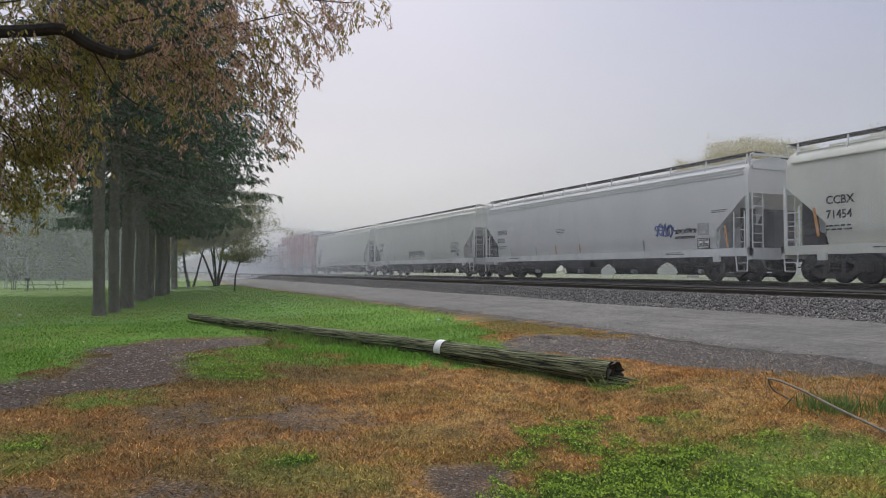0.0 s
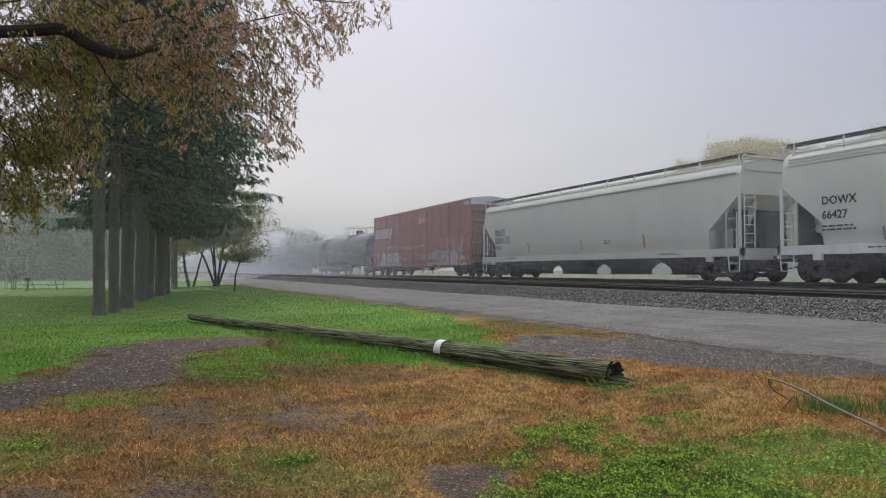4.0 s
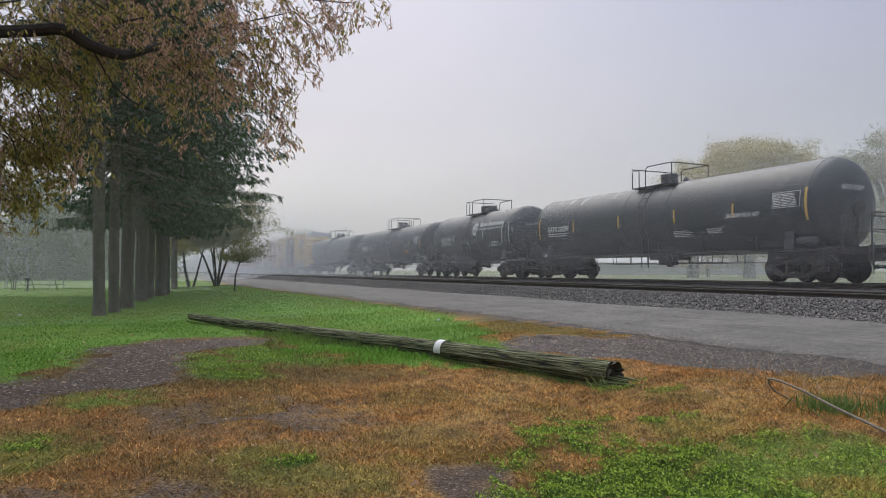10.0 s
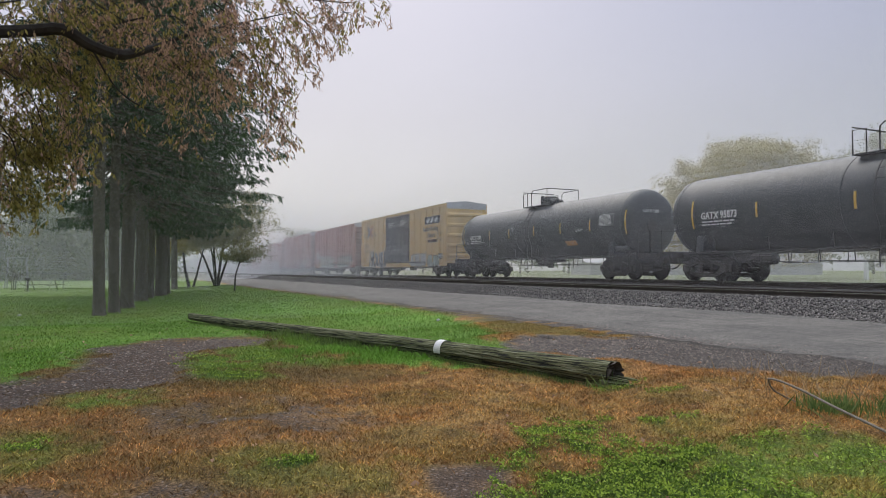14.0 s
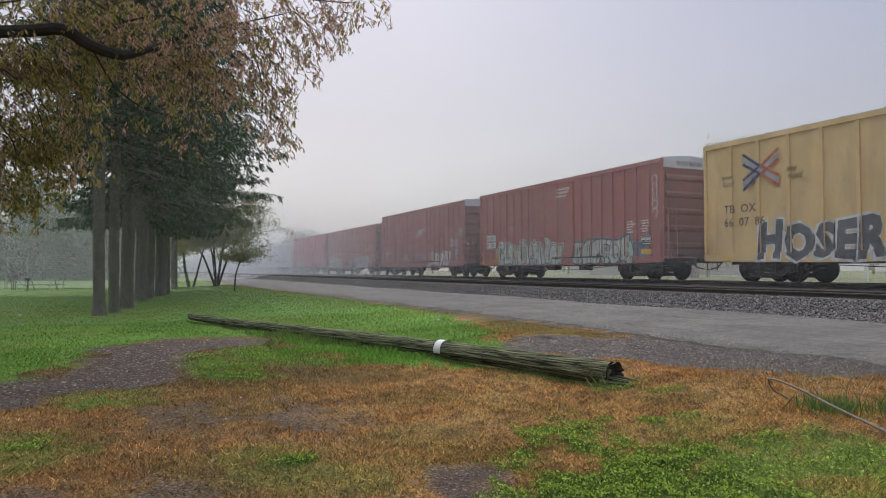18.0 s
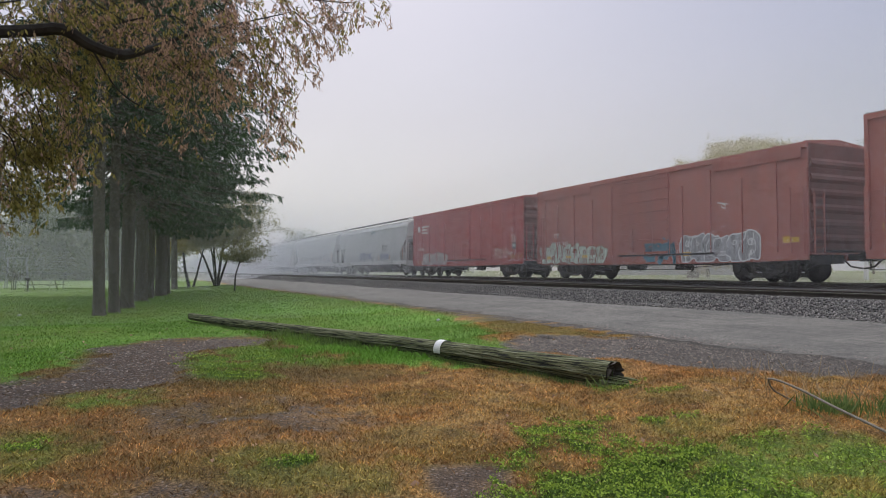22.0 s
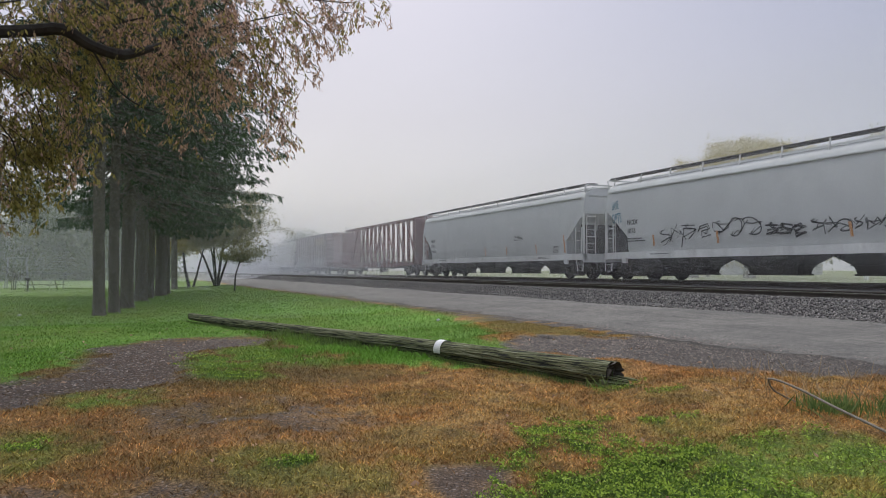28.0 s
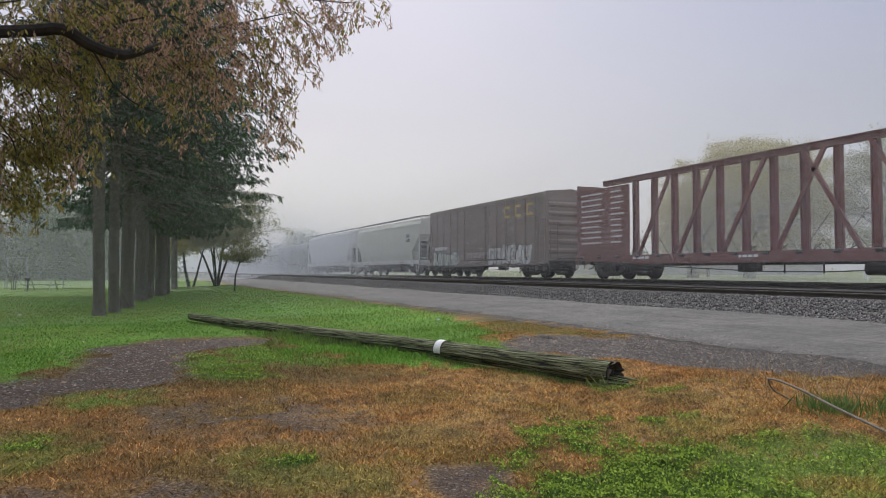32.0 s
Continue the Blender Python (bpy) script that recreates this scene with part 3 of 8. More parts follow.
def cover_color(x, y, weights=None):
    lawn, weeds, grav = cover_weights(x, y) if weights is None else weights
    dry = np.clip(0.55 * lumps(x, y, 1.1, 3) + 0.45 * lumps(x, y, 5.0, 23), 0, 1)[:, None]
    c = np.array(ORANGE) * (1 - dry) + np.array(TAN) * dry
    for s, seed, tint, most in ((3.4, 31, (0.20, 0.11, 0.045), 0.5), (2.3, 32, (0.20, 0.175, 0.055), 0.4), (11.0, 33, (0.13, 0.085, 0.045), 0.5)):
        k = smooth(0.56, 0.80, lumps(x, y, s, seed))[:, None] * most
        c = c * (1 - k) + np.array(tint) * k
    # blends the turf towards brown, more to the left and farther back
    brown_blend = ((1 - smooth(0.0, 2.6, x)) * (y < 16) * (0.14 + 0.44 * lumps(x, y, 4.0, 44)))[:, None]
    brown_blend = np.maximum(brown_blend, (smooth(7.6, 9.0, y) * (1 - smooth(2.4, 3.4, x)) * 0.85)[:, None])
    c = c * (1 - brown_blend) + np.array((0.16, 0.115, 0.05)) * brown_blend
    fringe = (bed_of(x, y, BEDS["dry_fringe"], 0.3, 0.8) * 0.8)[:, None]
    far = smooth(18, 45, y)[:, None]
    g = np.array(GREEN) * (0.85 + 0.35 * lumps(x, y, 0.7, 4)[:, None]) * (1 - far) + np.array((0.15, 0.245, 0.06)) * far
    worn = (smooth(0.55, 0.75, lumps(x, y, 0.9, 46)) * 0.22 + (1 - smooth(0.0, 3.0, x)) * smooth(19, 22, y) * (1 - smooth(27, 33, y)) * 0.22)[:, None]
    g = g * (1 - worn) + np.array((0.20, 0.215, 0.05)) * worn
    c = c * (1 - lawn[:, None]) + g * lawn[:, None]
    c = c * (1 - fringe) + np.array((0.21, 0.18, 0.065)) * fringe
    verge = (bed_of(x, y, BEDS["verge"], 0.25, 0.6) * 0.85)[:, None]
    c = c * (1 - verge) + np.array((0.15, 0.125, 0.072)) * verge
    c = c * (1 - weeds[:, None]) + np.array(DARKG) * weeds[:, None]
    lane = smooth(4.8, 6.2, x)[:, None]
    c = c * (1 - grav[:, None]) + (np.array(GRAVEL) * (1 - lane) + np.array((0.108, 0.100, 0.092)) * lane) * grav[:, None]
    bey = (smooth(22.5, 24, x))[:, None]
    return c * (1 - bey) + np.array((0.19, 0.225, 0.085)) * bey


def spaced(parts):
    return np.unique(np.concatenate([np.linspace(a, b, n) for a, b, n in parts]).round(3))


gx = spaced([(-2500, -60, 16), (-60, -8, 40), (-8, -2.5, 24), (-2.5, 8.6, 220), (8.6, 13.2, 12), (13.2, 13.21, 2), (13.21, 22.99, 8), (23.0, 23.01, 2), (23.01, 60, 40), (60, 2500, 16)])
gy = spaced([(-1500, -20, 12), (-20, 1.5, 20), (1.5, 7.0, 120), (7.0, 22, 170), (22, 70, 80), (70, 200, 30), (200, 3000, 14)])
GX, GY = np.meshgrid(gx, gy)
fx, fy = GX.ravel(), GY.ravel()
near = np.exp(-((fy - 8) / 14) ** 2)
fz = ground_z(fx) + (lumps(fx, fy, 2.2, 8) - 0.5) * 0.06 * near * (fx < 7) + (lumps(fx, fy, 0.25, 9) - 0.5) * 0.10 * (fy > 24) * (fx < 5)
nx = len(gx)
ii = np.arange(len(gy) - 1)[:, None] * nx + np.arange(nx - 1)[None]
quads = np.stack([ii, ii + 1, ii + nx + 1, ii + nx], -1).reshape(-1, 4)
ground = new("ground", arrays_mesh("ground", np.c_[fx, fy, fz], quads, M["soil"], cover_color(fx, fy)))
ground.data.polygons.foreach_set("use_smooth", [True] * len(ground.data.polygons))
tagged(ground, "green lawn, orange dry turf and bare gravel patches", "ground", kind="structure")


def surface_z(x, y):
    return ground_z(x) + (lumps(x, y, 2.2, 8) - 0.5) * 0.06 * np.exp(-((y - 8) / 14) ** 2) * (x < 7)


# ---- road: worn asphalt with a ragged near edge and cracks ----
ry = np.concatenate([np.linspace(-60, 0, 25), np.linspace(0.3, 70, 260), np.linspace(72, 400, 40)])
edge = 8.32 + 0.45 * (lumps(ry, ry * 0.3, 0.9, 11) - 0.5) + 0.30 * (lumps(ry, ry, 4.0, 12) - 0.5) - 0.9 * smooth(30, 60, ry)
cols = 9
rx = edge[:, None] + (12.95 - edge)[:, None] * np.linspace(0, 1, cols)[None]
rz = ground_z(rx) + 0.035 + 0.012 * np.sin(rx * 2.1 + ry[:, None] * 0.6)
rz[:, 0] -= 0.06
rco = np.stack([rx, np.repeat(ry[:, None], cols, 1), rz], -1).reshape(-1, 3)
ri = np.arange(len(ry) - 1)[:, None] * cols + np.arange(cols - 1)[None]
road = new("road", arrays_mesh("road", rco, np.stack([ri, ri + 1, ri + cols + 1, ri + cols], -1).reshape(-1, 4), M["asphalt"]))
tagged(road, "worn pale grey asphalt lane with a broken edge", "road", kind="structure")
rc = random.Random(4)
for k in range(26):
    x, y = rc.uniform(9.2, 12.3), rc.uniform(3, 36)
    pts = []
    a = rc.choice([0.2, 1.4, 1.7]) + rc.uniform(-0.3, 0.3)
    for s in range(rc.randint(5, 11)):
        pts.append((x, y))
        a += rc.uniform(-0.25, 0.25)
        x, y = x + 0.28 * math.sin(a), y + 0.28 * math.cos(a)
    pts = [p for p in pts if 9.1 < p[0] < 12.6]
    if len(pts) < 3:
        continue
    sh = Shape()
    vs = []
    for i, (px, py) in enumerate(pts):
        w = 0.006 + 0.010 * rc.random()
        zz = float(ground_z(px)) + 0.035 + 0.012 * math.sin(px * 2.1 + py * 0.6) + 0.004
        vs += [(px - w, py - w * 0.5, zz), (px + w, py + w * 0.5, zz)]
    sh.faces(vs, [(2 * i, 2 * i + 1, 2 * i + 3, 2 * i + 2) for i in range(len(pts) - 1)])
    part("crack", sh, M["tie"], road)

# ---- track bed, ties and rails ----
TRACKS = ((15.7, 0.88), (20.75, 1.0))
bed = Shape()
prof = [(12.5, 0.30), (12.75, 0.44), (13.9, 0.70), (14.3, 0.735), (17.6, 0.735), (18.6, 0.83), (22.4, 0.84), (23.2, 0.80), (23.4, 0.5), (12.5, 0.2)]
bed.prism(prof, "y", -80, 500)
track_bed = tagged(new("track_bed", bed.mesh("track_bed", M["ballast"])), "raised bed of crushed grey stone ballast", "ballast bed", kind="structure")
rs = np.random.RandomState(3)
N = 84000
sy = 2 + 105 * rs.rand(N) ** 1.6
sx = np.where(rs.rand(N) < 0.8, rs.uniform(12.45, 14.4, N), rs.uniform(14.4, 15.2, N))
sx += 0.25 * (lumps(sy, sy * 0.2, 1.5, 14) - 0.5) * (sx < 13)
sz = np.interp(sx, [12.3, 12.75, 13.9, 14.3, 17.6], [0.40, 0.44, 0.70, 0.735, 0.735])
size = 0.012 + 0.026 * rs.rand(N) ** 1.8
octa = np.array([(1, 0, 0), (-1, 0, 0), (0, 1, 0), (0, -1, 0), (0, 0, 1), (0, 0, -1)], float)
co = octa[None] * rs.uniform(0.6, 1.25, (N, 6, 1)) * size[:, None, None]
ang = rs.uniform(0, 6.28, N)
ca, sa = np.cos(ang)[:, None], np.sin(ang)[:, None]
co = np.stack([co[..., 0] * ca - co[..., 1] * sa + 0.4 * co[..., 2], co[..., 0] * sa + co[..., 1] * ca - 0.3 * co[..., 2], co[..., 2]], -1)
co += np.stack([sx, sy, sz + size * 0.35], -1)[:, None]
tri = np.array([(0, 2, 4), (2, 1, 4), (1, 3, 4), (3, 0, 4), (2, 0, 5), (1, 2, 5), (3, 1, 5), (0, 3, 5)])
tris = (tri[None] + (np.arange(N) * 6)[:, None, None]).reshape(-1, 3)
stones = tagged(new("ballast_stones", arrays_mesh("ballast_stones", co.reshape(-1, 3), tris, M["stone"])), "loose angular grey ballast stones on the slope", "gravel", kind="stuff")
# loose gravel on the bare patches
N = 170000
qx, qy = rs.uniform(-2.5, 7.9, N), 3.2 + 15 * rs.rand(N) ** 1.6
qx = np.where(rs.rand(N) < 0.25, rs.uniform(5.8, 8.8, N), qx)
qx = np.where(qx > 7.9, 7.9 + np.abs(rs.normal(scale=0.4, size=N)), qx)
keep = (cover_weights(qx, qy)[2] > rs.uniform(0.25, 1.0, N)) & (qx < 9.2)
qx, qy = qx[keep], qy[keep]
N = len(qx)
size = (0.006 + 0.017 * rs.rand(N) ** 3) * np.clip(qy / 8.0, 0.5, 1.1)
co = octa[None] * rs.uniform(0.4, 1.5, (N, 6, 1)) * np.array((1, 1, 0.55)) * size[:, None, None] + np.stack([qx, qy, surface_z(qx, qy) + size * 0.15 + 0.038 * (qx > np.interp(qy, ry, edge) + 0.1)], -1)[:, None]
tris = (tri[None, :4] + (np.arange(N) * 6)[:, None, None]).reshape(-1, 3)
tagged(new("gravel", arrays_mesh("gravel", co.reshape(-1, 3), tris, M["pebble"])), "small loose stones on the bare patches", "gravel", kind="stuff")
for tx, tz in TRACKS:
    track = tagged(new("railway_track"), "railway track of rusty steel rails on dark wooden ties", "railway track", "tracks", "structure")
    track.location = (tx, 0, tz)
    ties = Shape()
    for k in range(-30, 400):
        y = k * 0.53
        if 0 < y < 110:
            continue
        ties.box(-1.3, 1.3, y - 0.11, y + 0.11, -0.33, -0.165)
    st = part("ties", ties, M["tie"], track)
    st["kind"] = "stuff"
    one = Shape().box(-1.3, 1.3, -0.11, 0.11, -0.33, -0.165).mesh("tie", M["tie"])
    for k in range(1, 208):
        ob = part("tie", one, M["tie"], track)
        ob.location = (0.02 * math.sin(k * 3.7), k * 0.53, 0.006 * math.sin(k * 1.9))
    for s in (-1, 1):
        p = [(-0.075, -0.165), (0.075, -0.165), (0.075, -0.15), (0.012, -0.125), (0.012, -0.045), (0.036, -0.035), (0.036, -0.008), (-0.036, -0.008), (-0.036, -0.035), (-0.012, -0.045), (-0.012, -0.125), (-0.075, -0.15)]
        r = part("rail", Shape().prism([(a + s * 0.755, b) for a, b in p], "y", -80, 500), M["rail"], track)
        part("rail_head", Shape().box(s * 0.755 - 0.033, s * 0.755 + 0.033, -80, 500, -0.008, 0.0), M["railhead"], r, "polished running surface")


# ---- plants ----
def leaf_mesh(name, pts, size, mat, droop=0.5, seed=0, long=1.7, dirs=None):
    """Folded four-sided leaves at pts, each an island of its own."""
    r = np.random.RandomState(seed)
    n = len(pts)
    d = r.normal(size=(n, 3)) if dirs is None else dirs + r.normal(scale=0.35, size=(n, 3))
    d[:, 2] -= droop
    d /= np.linalg.norm(d, axis=1)[:, None]
    s = np.cross(d, r.normal(size=(n, 3)))
    s /= np.linalg.norm(s, axis=1)[:, None] + 1e-9
    u = np.cross(d, s)
    L = (size * r.uniform(0.6, 1.3, n))[:, None]
    W = L / long * 0.5
    p0 = pts
    co = np.stack([p0, p0 + d * L * 0.45 + s * W + u * W * 0.3, p0 + d * L, p0 + d * L * 0.45 - s * W + u * W * 0.3], 1).reshape(-1, 3)
    q = np.arange(n)[:, None] * 4
    f = np.concatenate([q + [[0, 1, 2]], q + [[0, 2, 3]]], 0)
    return arrays_mesh(name, co, f, mat)


def around(path, n, spread, r, ends=0.0):
    """n points scattered about a polyline, thicker towards its end."""
    path = np.array(path, float)
    seg = np.linalg.norm(np.diff(path, axis=0), axis=1)
    cum = np.r_[0, np.cumsum(seg)] / seg.sum()
    t = ends + (1 - ends) * r.rand(n) ** 0.8
    c = np.stack([np.interp(t, cum, path[:, k]) for k in range(3)], -1)
    return c + r.normal(scale=spread, size=(n, 3)) * np.array((1, 1, 0.8))


def spruce(x, y, h, tr, cb, cr, seed, far=False):
    """A spruce: bare trunk below, drooping boughs hung with needle sprays."""
    r = np.random.RandomState(seed)
    base = tagged(new("spruce"), "tall dark green spruce with a bare grey trunk", "tree", "row of spruces")
    base.location = (x, y, float(surface_z(np.array([x]), np.array([y]))[0]) - 0.03)
    zs = np.r_[0, 0.15, 0.6, np.linspace(2, h, 9)]
    rad = np.interp(zs, [0, 0.15, 0.6, 4, h], [tr * 1.35, tr * 1.14, tr * 1.02, tr * 0.95, 0.03])
    lean = r.uniform(-0.012, 0.012, 2)
    trunk = Shape().tube([(lean[0] * z + 0.03 * math.sin(z * 0.7 + seed), lean[1] * z, z) for z in zs], list(rad), 14)
    part("trunk", trunk, M["bark"], base, "", True)
    limbs, pts, dirs = Shape(), [], []
    z = cb
    while z < h - 0.4:
        k = (z - cb) / (h - cb)
        length = cr * (1 - k) ** 0.30 * min(1.0, 0.82 + 0.045 * (z - cb)) + 0.3
        for b in range(r.randint(7, 10)):
            a = r.uniform(0, 6.28)
            L = length * r.uniform(0.65, 1.08) * (1.0 if math.cos(a + 0.3) > 0.1 else 0.70)
            dx, dy = math.cos(a), math.sin(a)
            ss = np.linspace(0, 1, 6)
            path = np.array([(dx * L * s, dy * L * s, z + 0.04 * L * s - 0.66 * L * s * s + 0.50 * L * s ** 3) for s in ss])
            if path[:, 2].min() < 1.9 + 0.045 * y:
                continue
            limbs.tube([tuple(p) for p in path[:5]], [0.045 * (1 - s * 0.95) * (0.4 + length / 6) for s in ss[:5]], 4, False)
            # low boughs that face the open lawn have lost their needles
            dead = z < 6.6 and dy < -0.25 and dx > -0.75
            if dead:
                limbs.tube([(dx * L * 0.1, dy * L * 0.1, z), (dx * L * 0.45, dy * L * 0.4 + 0.2, z - 0.12 * L), (dx * L * 0.5 + 0.4, dy * L * 0.5, z - 0.2 * L)], [0.02, 0.012, 0.005], 4, False)
                continue
            # branchlets hang from the bough like a fringe, shorter towards its tip
            n = int(L / (0.20 if not far else 0.27) * (1.0 if z < 14 else 0.4)) + 3
            t = 0.12 + 0.88 * r.rand(n) if z > 6.6 else 0.38 + 0.62 * r.rand(n)
            o = np.stack([np.interp(t, ss, path[:, q]) for q in range(3)], -1)
            hang = (0.42 + 0.58 * (1 - t) * r.rand(n)) * min(1.0, L / 3.5)
            out = r.normal(scale=0.9, size=n) * (1.1 - 0.4 * t)
            dv = np.stack([dx * 0.4 * t - dy * out, dy * 0.4 * t + dx * out, -0.62 - 0.5 * (1 - t) + 0.3 * r.rand(n)], -1) * hang[:, None]
            m = 11 if not far else 9
            w = r.rand(n, m, 1)
            c = o[:, None] + dv[:, None] * w + r.normal(scale=0.04, size=(n, m, 3))
            pts.append(c.reshape(-1, 3))
            dirs.append((dv / (np.linalg.norm(dv, axis=1)[:, None] + 1e-6) + np.array((dx, dy, 0)) * 0.25)[:, None].repeat(m, 1).reshape(-1, 3) + r.normal(scale=0.4, size=(n * m, 3)))
        z += r.uniform(0.42, 0.7) * (1 if z < 10 else 1.4)
    for b in range(9):
        a, zz, L = r.uniform(0, 6.28), r.uniform(2.9, cb + 1.0), r.uniform(0.4, 1.1)
        limbs.tube([(0, 0, zz), (math.cos(a) * L * 0.5, math.sin(a) * L * 0.5, zz + 0.05), (math.cos(a) * L, math.sin(a) * L, zz - 0.15 * L)], [0.02, 0.013, 0.005], 4, False)
    part("bough", limbs, M["bark"], base)["kind"] = "stuff"
    pts, dirs = np.concatenate(pts), np.concatenate(dirs)
    keep = pts[:, 2] > 1.05 + 0.045 * y + r.normal(scale=0.25, size=len(pts))
    pts, dirs = pts[keep], dirs[keep]
    part("crown", leaf_mesh("crown", pts, 0.17 if not far else 0.26, M["needles"], 0.55, seed, 3.6, dirs), M["needles"], base)
    return base


def broadleaf(name, label, x, y, z, stems, tips, leaves, size, mat, seed, group="", spread=0.45, bark="bark_dark", droop=0.5, floor=-9.0):
    """stems: polylines with their radii; leaves gather round the tips of the limbs."""
    r = np.random.RandomState(seed)
    base = tagged(new(name), label, "tree", group)
    base.location = (x, y, z)
    limb = Shape()
    for path, rad in stems:
        limb.tube(path, list(np.linspace(rad[0], rad[1], len(path))), 8, True)
    pts = []
    for path in tips:
        path = np.array(path, float)
        if path[:, 2].max() < floor:
            continue
        limb.tube([tuple(p) for p in path], list(np.linspace(0.035, 0.008, len(path))), 5, False)
        for k in range(5):
            i = r.randint(0, len(path))
            o = path[i] + r.normal(scale=spread * 1.6, size=3)
            if o[2] < floor:
                continue
            limb.tube([tuple(path[i]), tuple((path[i] + o) / 2 + (0, 0, 0.05)), tuple(o)], [0.013, 0.009, 0.004], 4, False)
            pts.append(around([path[i], o], leaves // (6 * len(tips)), spread * 0.42, r))
        pts.append(around(path, leaves // (3 * len(tips)), spread, r, 0.25))
    part("trunk", limb, M[bark], base, "", True)
    pts = np.concatenate(pts)
    pts = pts[pts[:, 2] > floor + r.normal(scale=0.18, size=len(pts))]
    part("crown", leaf_mesh("crown", pts, size, M[mat], droop, seed), M[mat], base)
    return base, pts


# the row of spruces along the lawn
for i, (x, y, tr, h, cb, cr) in enumerate(((-1.00, 23.6, 0.175, 19, 5.4, 3.9), (-0.59, 25.1, 0.165, 20, 4.9, 4.4), (-0.21, 27.9, 0.23, 22, 4.3, 5.8),
                                           (0.31, 33.9, 0.27, 22, 4.2, 7.2), (0.74, 37.0, 0.16, 21, 4.2, 7.0), (1.30, 40.2, 0.29, 21, 4.6, 7.0),
                                           (1.79, 43.6, 0.16, 20, 5.0, 5.8), (2.72, 53.6, 0.21, 18, 5.6, 4.8))):
    spruce(x, y, h, tr, cb, cr, 40 + i, i > 3)


# ---- the train ----
TRAIN_X, RAIL_Z = TRACKS[1][0], TRACKS[1][1]


def gone(t):
    """Metres the train has rolled after t seconds: steady, then slowly gathering speed."""
    return 10.25 * t + (0.00047 * (t - 8) ** 3 if t > 8 else 0.0)


CARS = []


def rail_car(name, label, lead, tail, group):
    """An empty on the rail head at the middle of a car; lead and tail: its ends along the track at the start."""
    ob = tagged(new(name), label, "railcar", group)
    ob.location = (TRAIN_X, (lead + tail) / 2, RAIL_Z)
    CARS.append((ob, (lead + tail) / 2))
    return ob


# trucks, built once
def disc(sh, x0, x1, r0, r1, n=20, cy=0.0, cz=0.0):
    vs = [(x0, cy + r0 * math.cos(2 * math.pi * k / n), cz + r0 * math.sin(2 * math.pi * k / n)) for k in range(n)]
    vs += [(x1, cy + r1 * math.cos(2 * math.pi * k / n), cz + r1 * math.sin(2 * math.pi * k / n)) for k in range(n)]
    sh.faces(vs, [tuple(range(n)), tuple(range(n, 2 * n))[::-1]] + [(k, n + k, n + (k + 1) % n, (k + 1) % n) for k in range(n)])


WR = 0.457
ws = Shape()
for s in (-1, 1):
    disc(ws, s * 0.70, s * 0.72, WR + 0.03, WR + 0.03)
    disc(ws, s * 0.72, s * 0.82, WR, WR - 0.01)
    disc(ws, s * 0.82, s * 0.825, WR - 0.06, WR - 0.07)
    disc(ws, s * 0.825, s * 0.88, 0.16, 0.13, 12)
    for k in range(3):
        a = k * 2.094
        ws.box(s * 0.825, s * 0.828, 0.25 * math.cos(a) - 0.03, 0.25 * math.cos(a) + 0.03, 0.25 * math.sin(a) - 0.03, 0.25 * math.sin(a) + 0.03)
disc(ws, -0.72, 0.72, 0.08, 0.08, 10)
WHEELSET = ws.mesh("wheelset", M["steel"], True)
sf = Shape()
for a, b in ((-1.06, -0.94),):
    sf.prism([(-1.14, 0.36), (-1.14, 0.62), (-0.72, 0.66), (-0.72, 0.52), (-0.86, 0.36)], "x", a, b)
    sf.prism([(1.14, 0.36), (1.14, 0.62), (0.72, 0.66), (0.72, 0.52), (0.86, 0.36)], "x", a, b)
    sf.prism([(-0.74, 0.53), (-0.74, 0.66), (-0.40, 0.78), (0.40, 0.78), (0.74, 0.66), (0.74, 0.53), (0.36, 0.66), (-0.36, 0.66)], "x", a, b)
    sf.prism([(-0.86, 0.36), (-0.72, 0.53), (-0.44, 0.31), (0.44, 0.31), (0.72, 0.53), (0.86, 0.36), (0.50, 0.15), (-0.50, 0.15)], "x", a, b)
    sf.box(a, b, -0.36, -0.24, 0.31, 0.66)
    sf.box(a, b, 0.24, 0.36, 0.31, 0.66)
    disc(sf, a - 0.03, a + 0.02, 0.13, 0.15, 12, -0.89, 0.457)
    disc(sf, a - 0.03, a + 0.02, 0.13, 0.15, 12, 0.89, 0.457)
FRAME_L = sf.mesh("side_frame", M["truck_cast"], True)
sr = Shape()
sr.v, sr.f = [(-x, y, z) for x, y, z in sf.v], [f[::-1] for f in sf.f]
FRAME_R = sr.mesh("side_frame", M["truck_cast"], True)
spring = Shape()
for k in (-0.13, 0.0, 0.13):
    spring.tube([(-1.0 + 0.045 * math.cos(a * 0.9), k + 0.045 * math.sin(a * 0.9), 0.31 + a * 0.0125) for a in range(0, 24)], 0.014, 4)
SPRING = spring.mesh("spring_nest", M["steel"])
bol = Shape().box(-0.98, 0.98, -0.2, 0.2, 0.5, 0.76).box(-0.2, 0.2, -0.28, 0.28, 0.74, 0.86)
bol.box(-0.75, 0.75, -0.66, -0.58, 0.35, 0.47).box(-0.75, 0.75, 0.58, 0.66, 0.35, 0.47)
BOLSTER = bol.mesh("truck", M["steel"])
WHEELS = []


def trucks(car, ys):
    for y in ys:
        t = part("truck", BOLSTER, None, car, "dark cast-steel truck")
        t.location = (0, y, 0)
        part("side_frame", FRAME_L, None, t)
        part("side_frame", FRAME_R, None, t)
        part("spring_nest", SPRING, None, t)
        for s in (-0.89, 0.89):
            w = part("wheelset", WHEELSET, None, t)
            w.location = (0, s, WR)
            WHEELS.append((w, car, y + s))


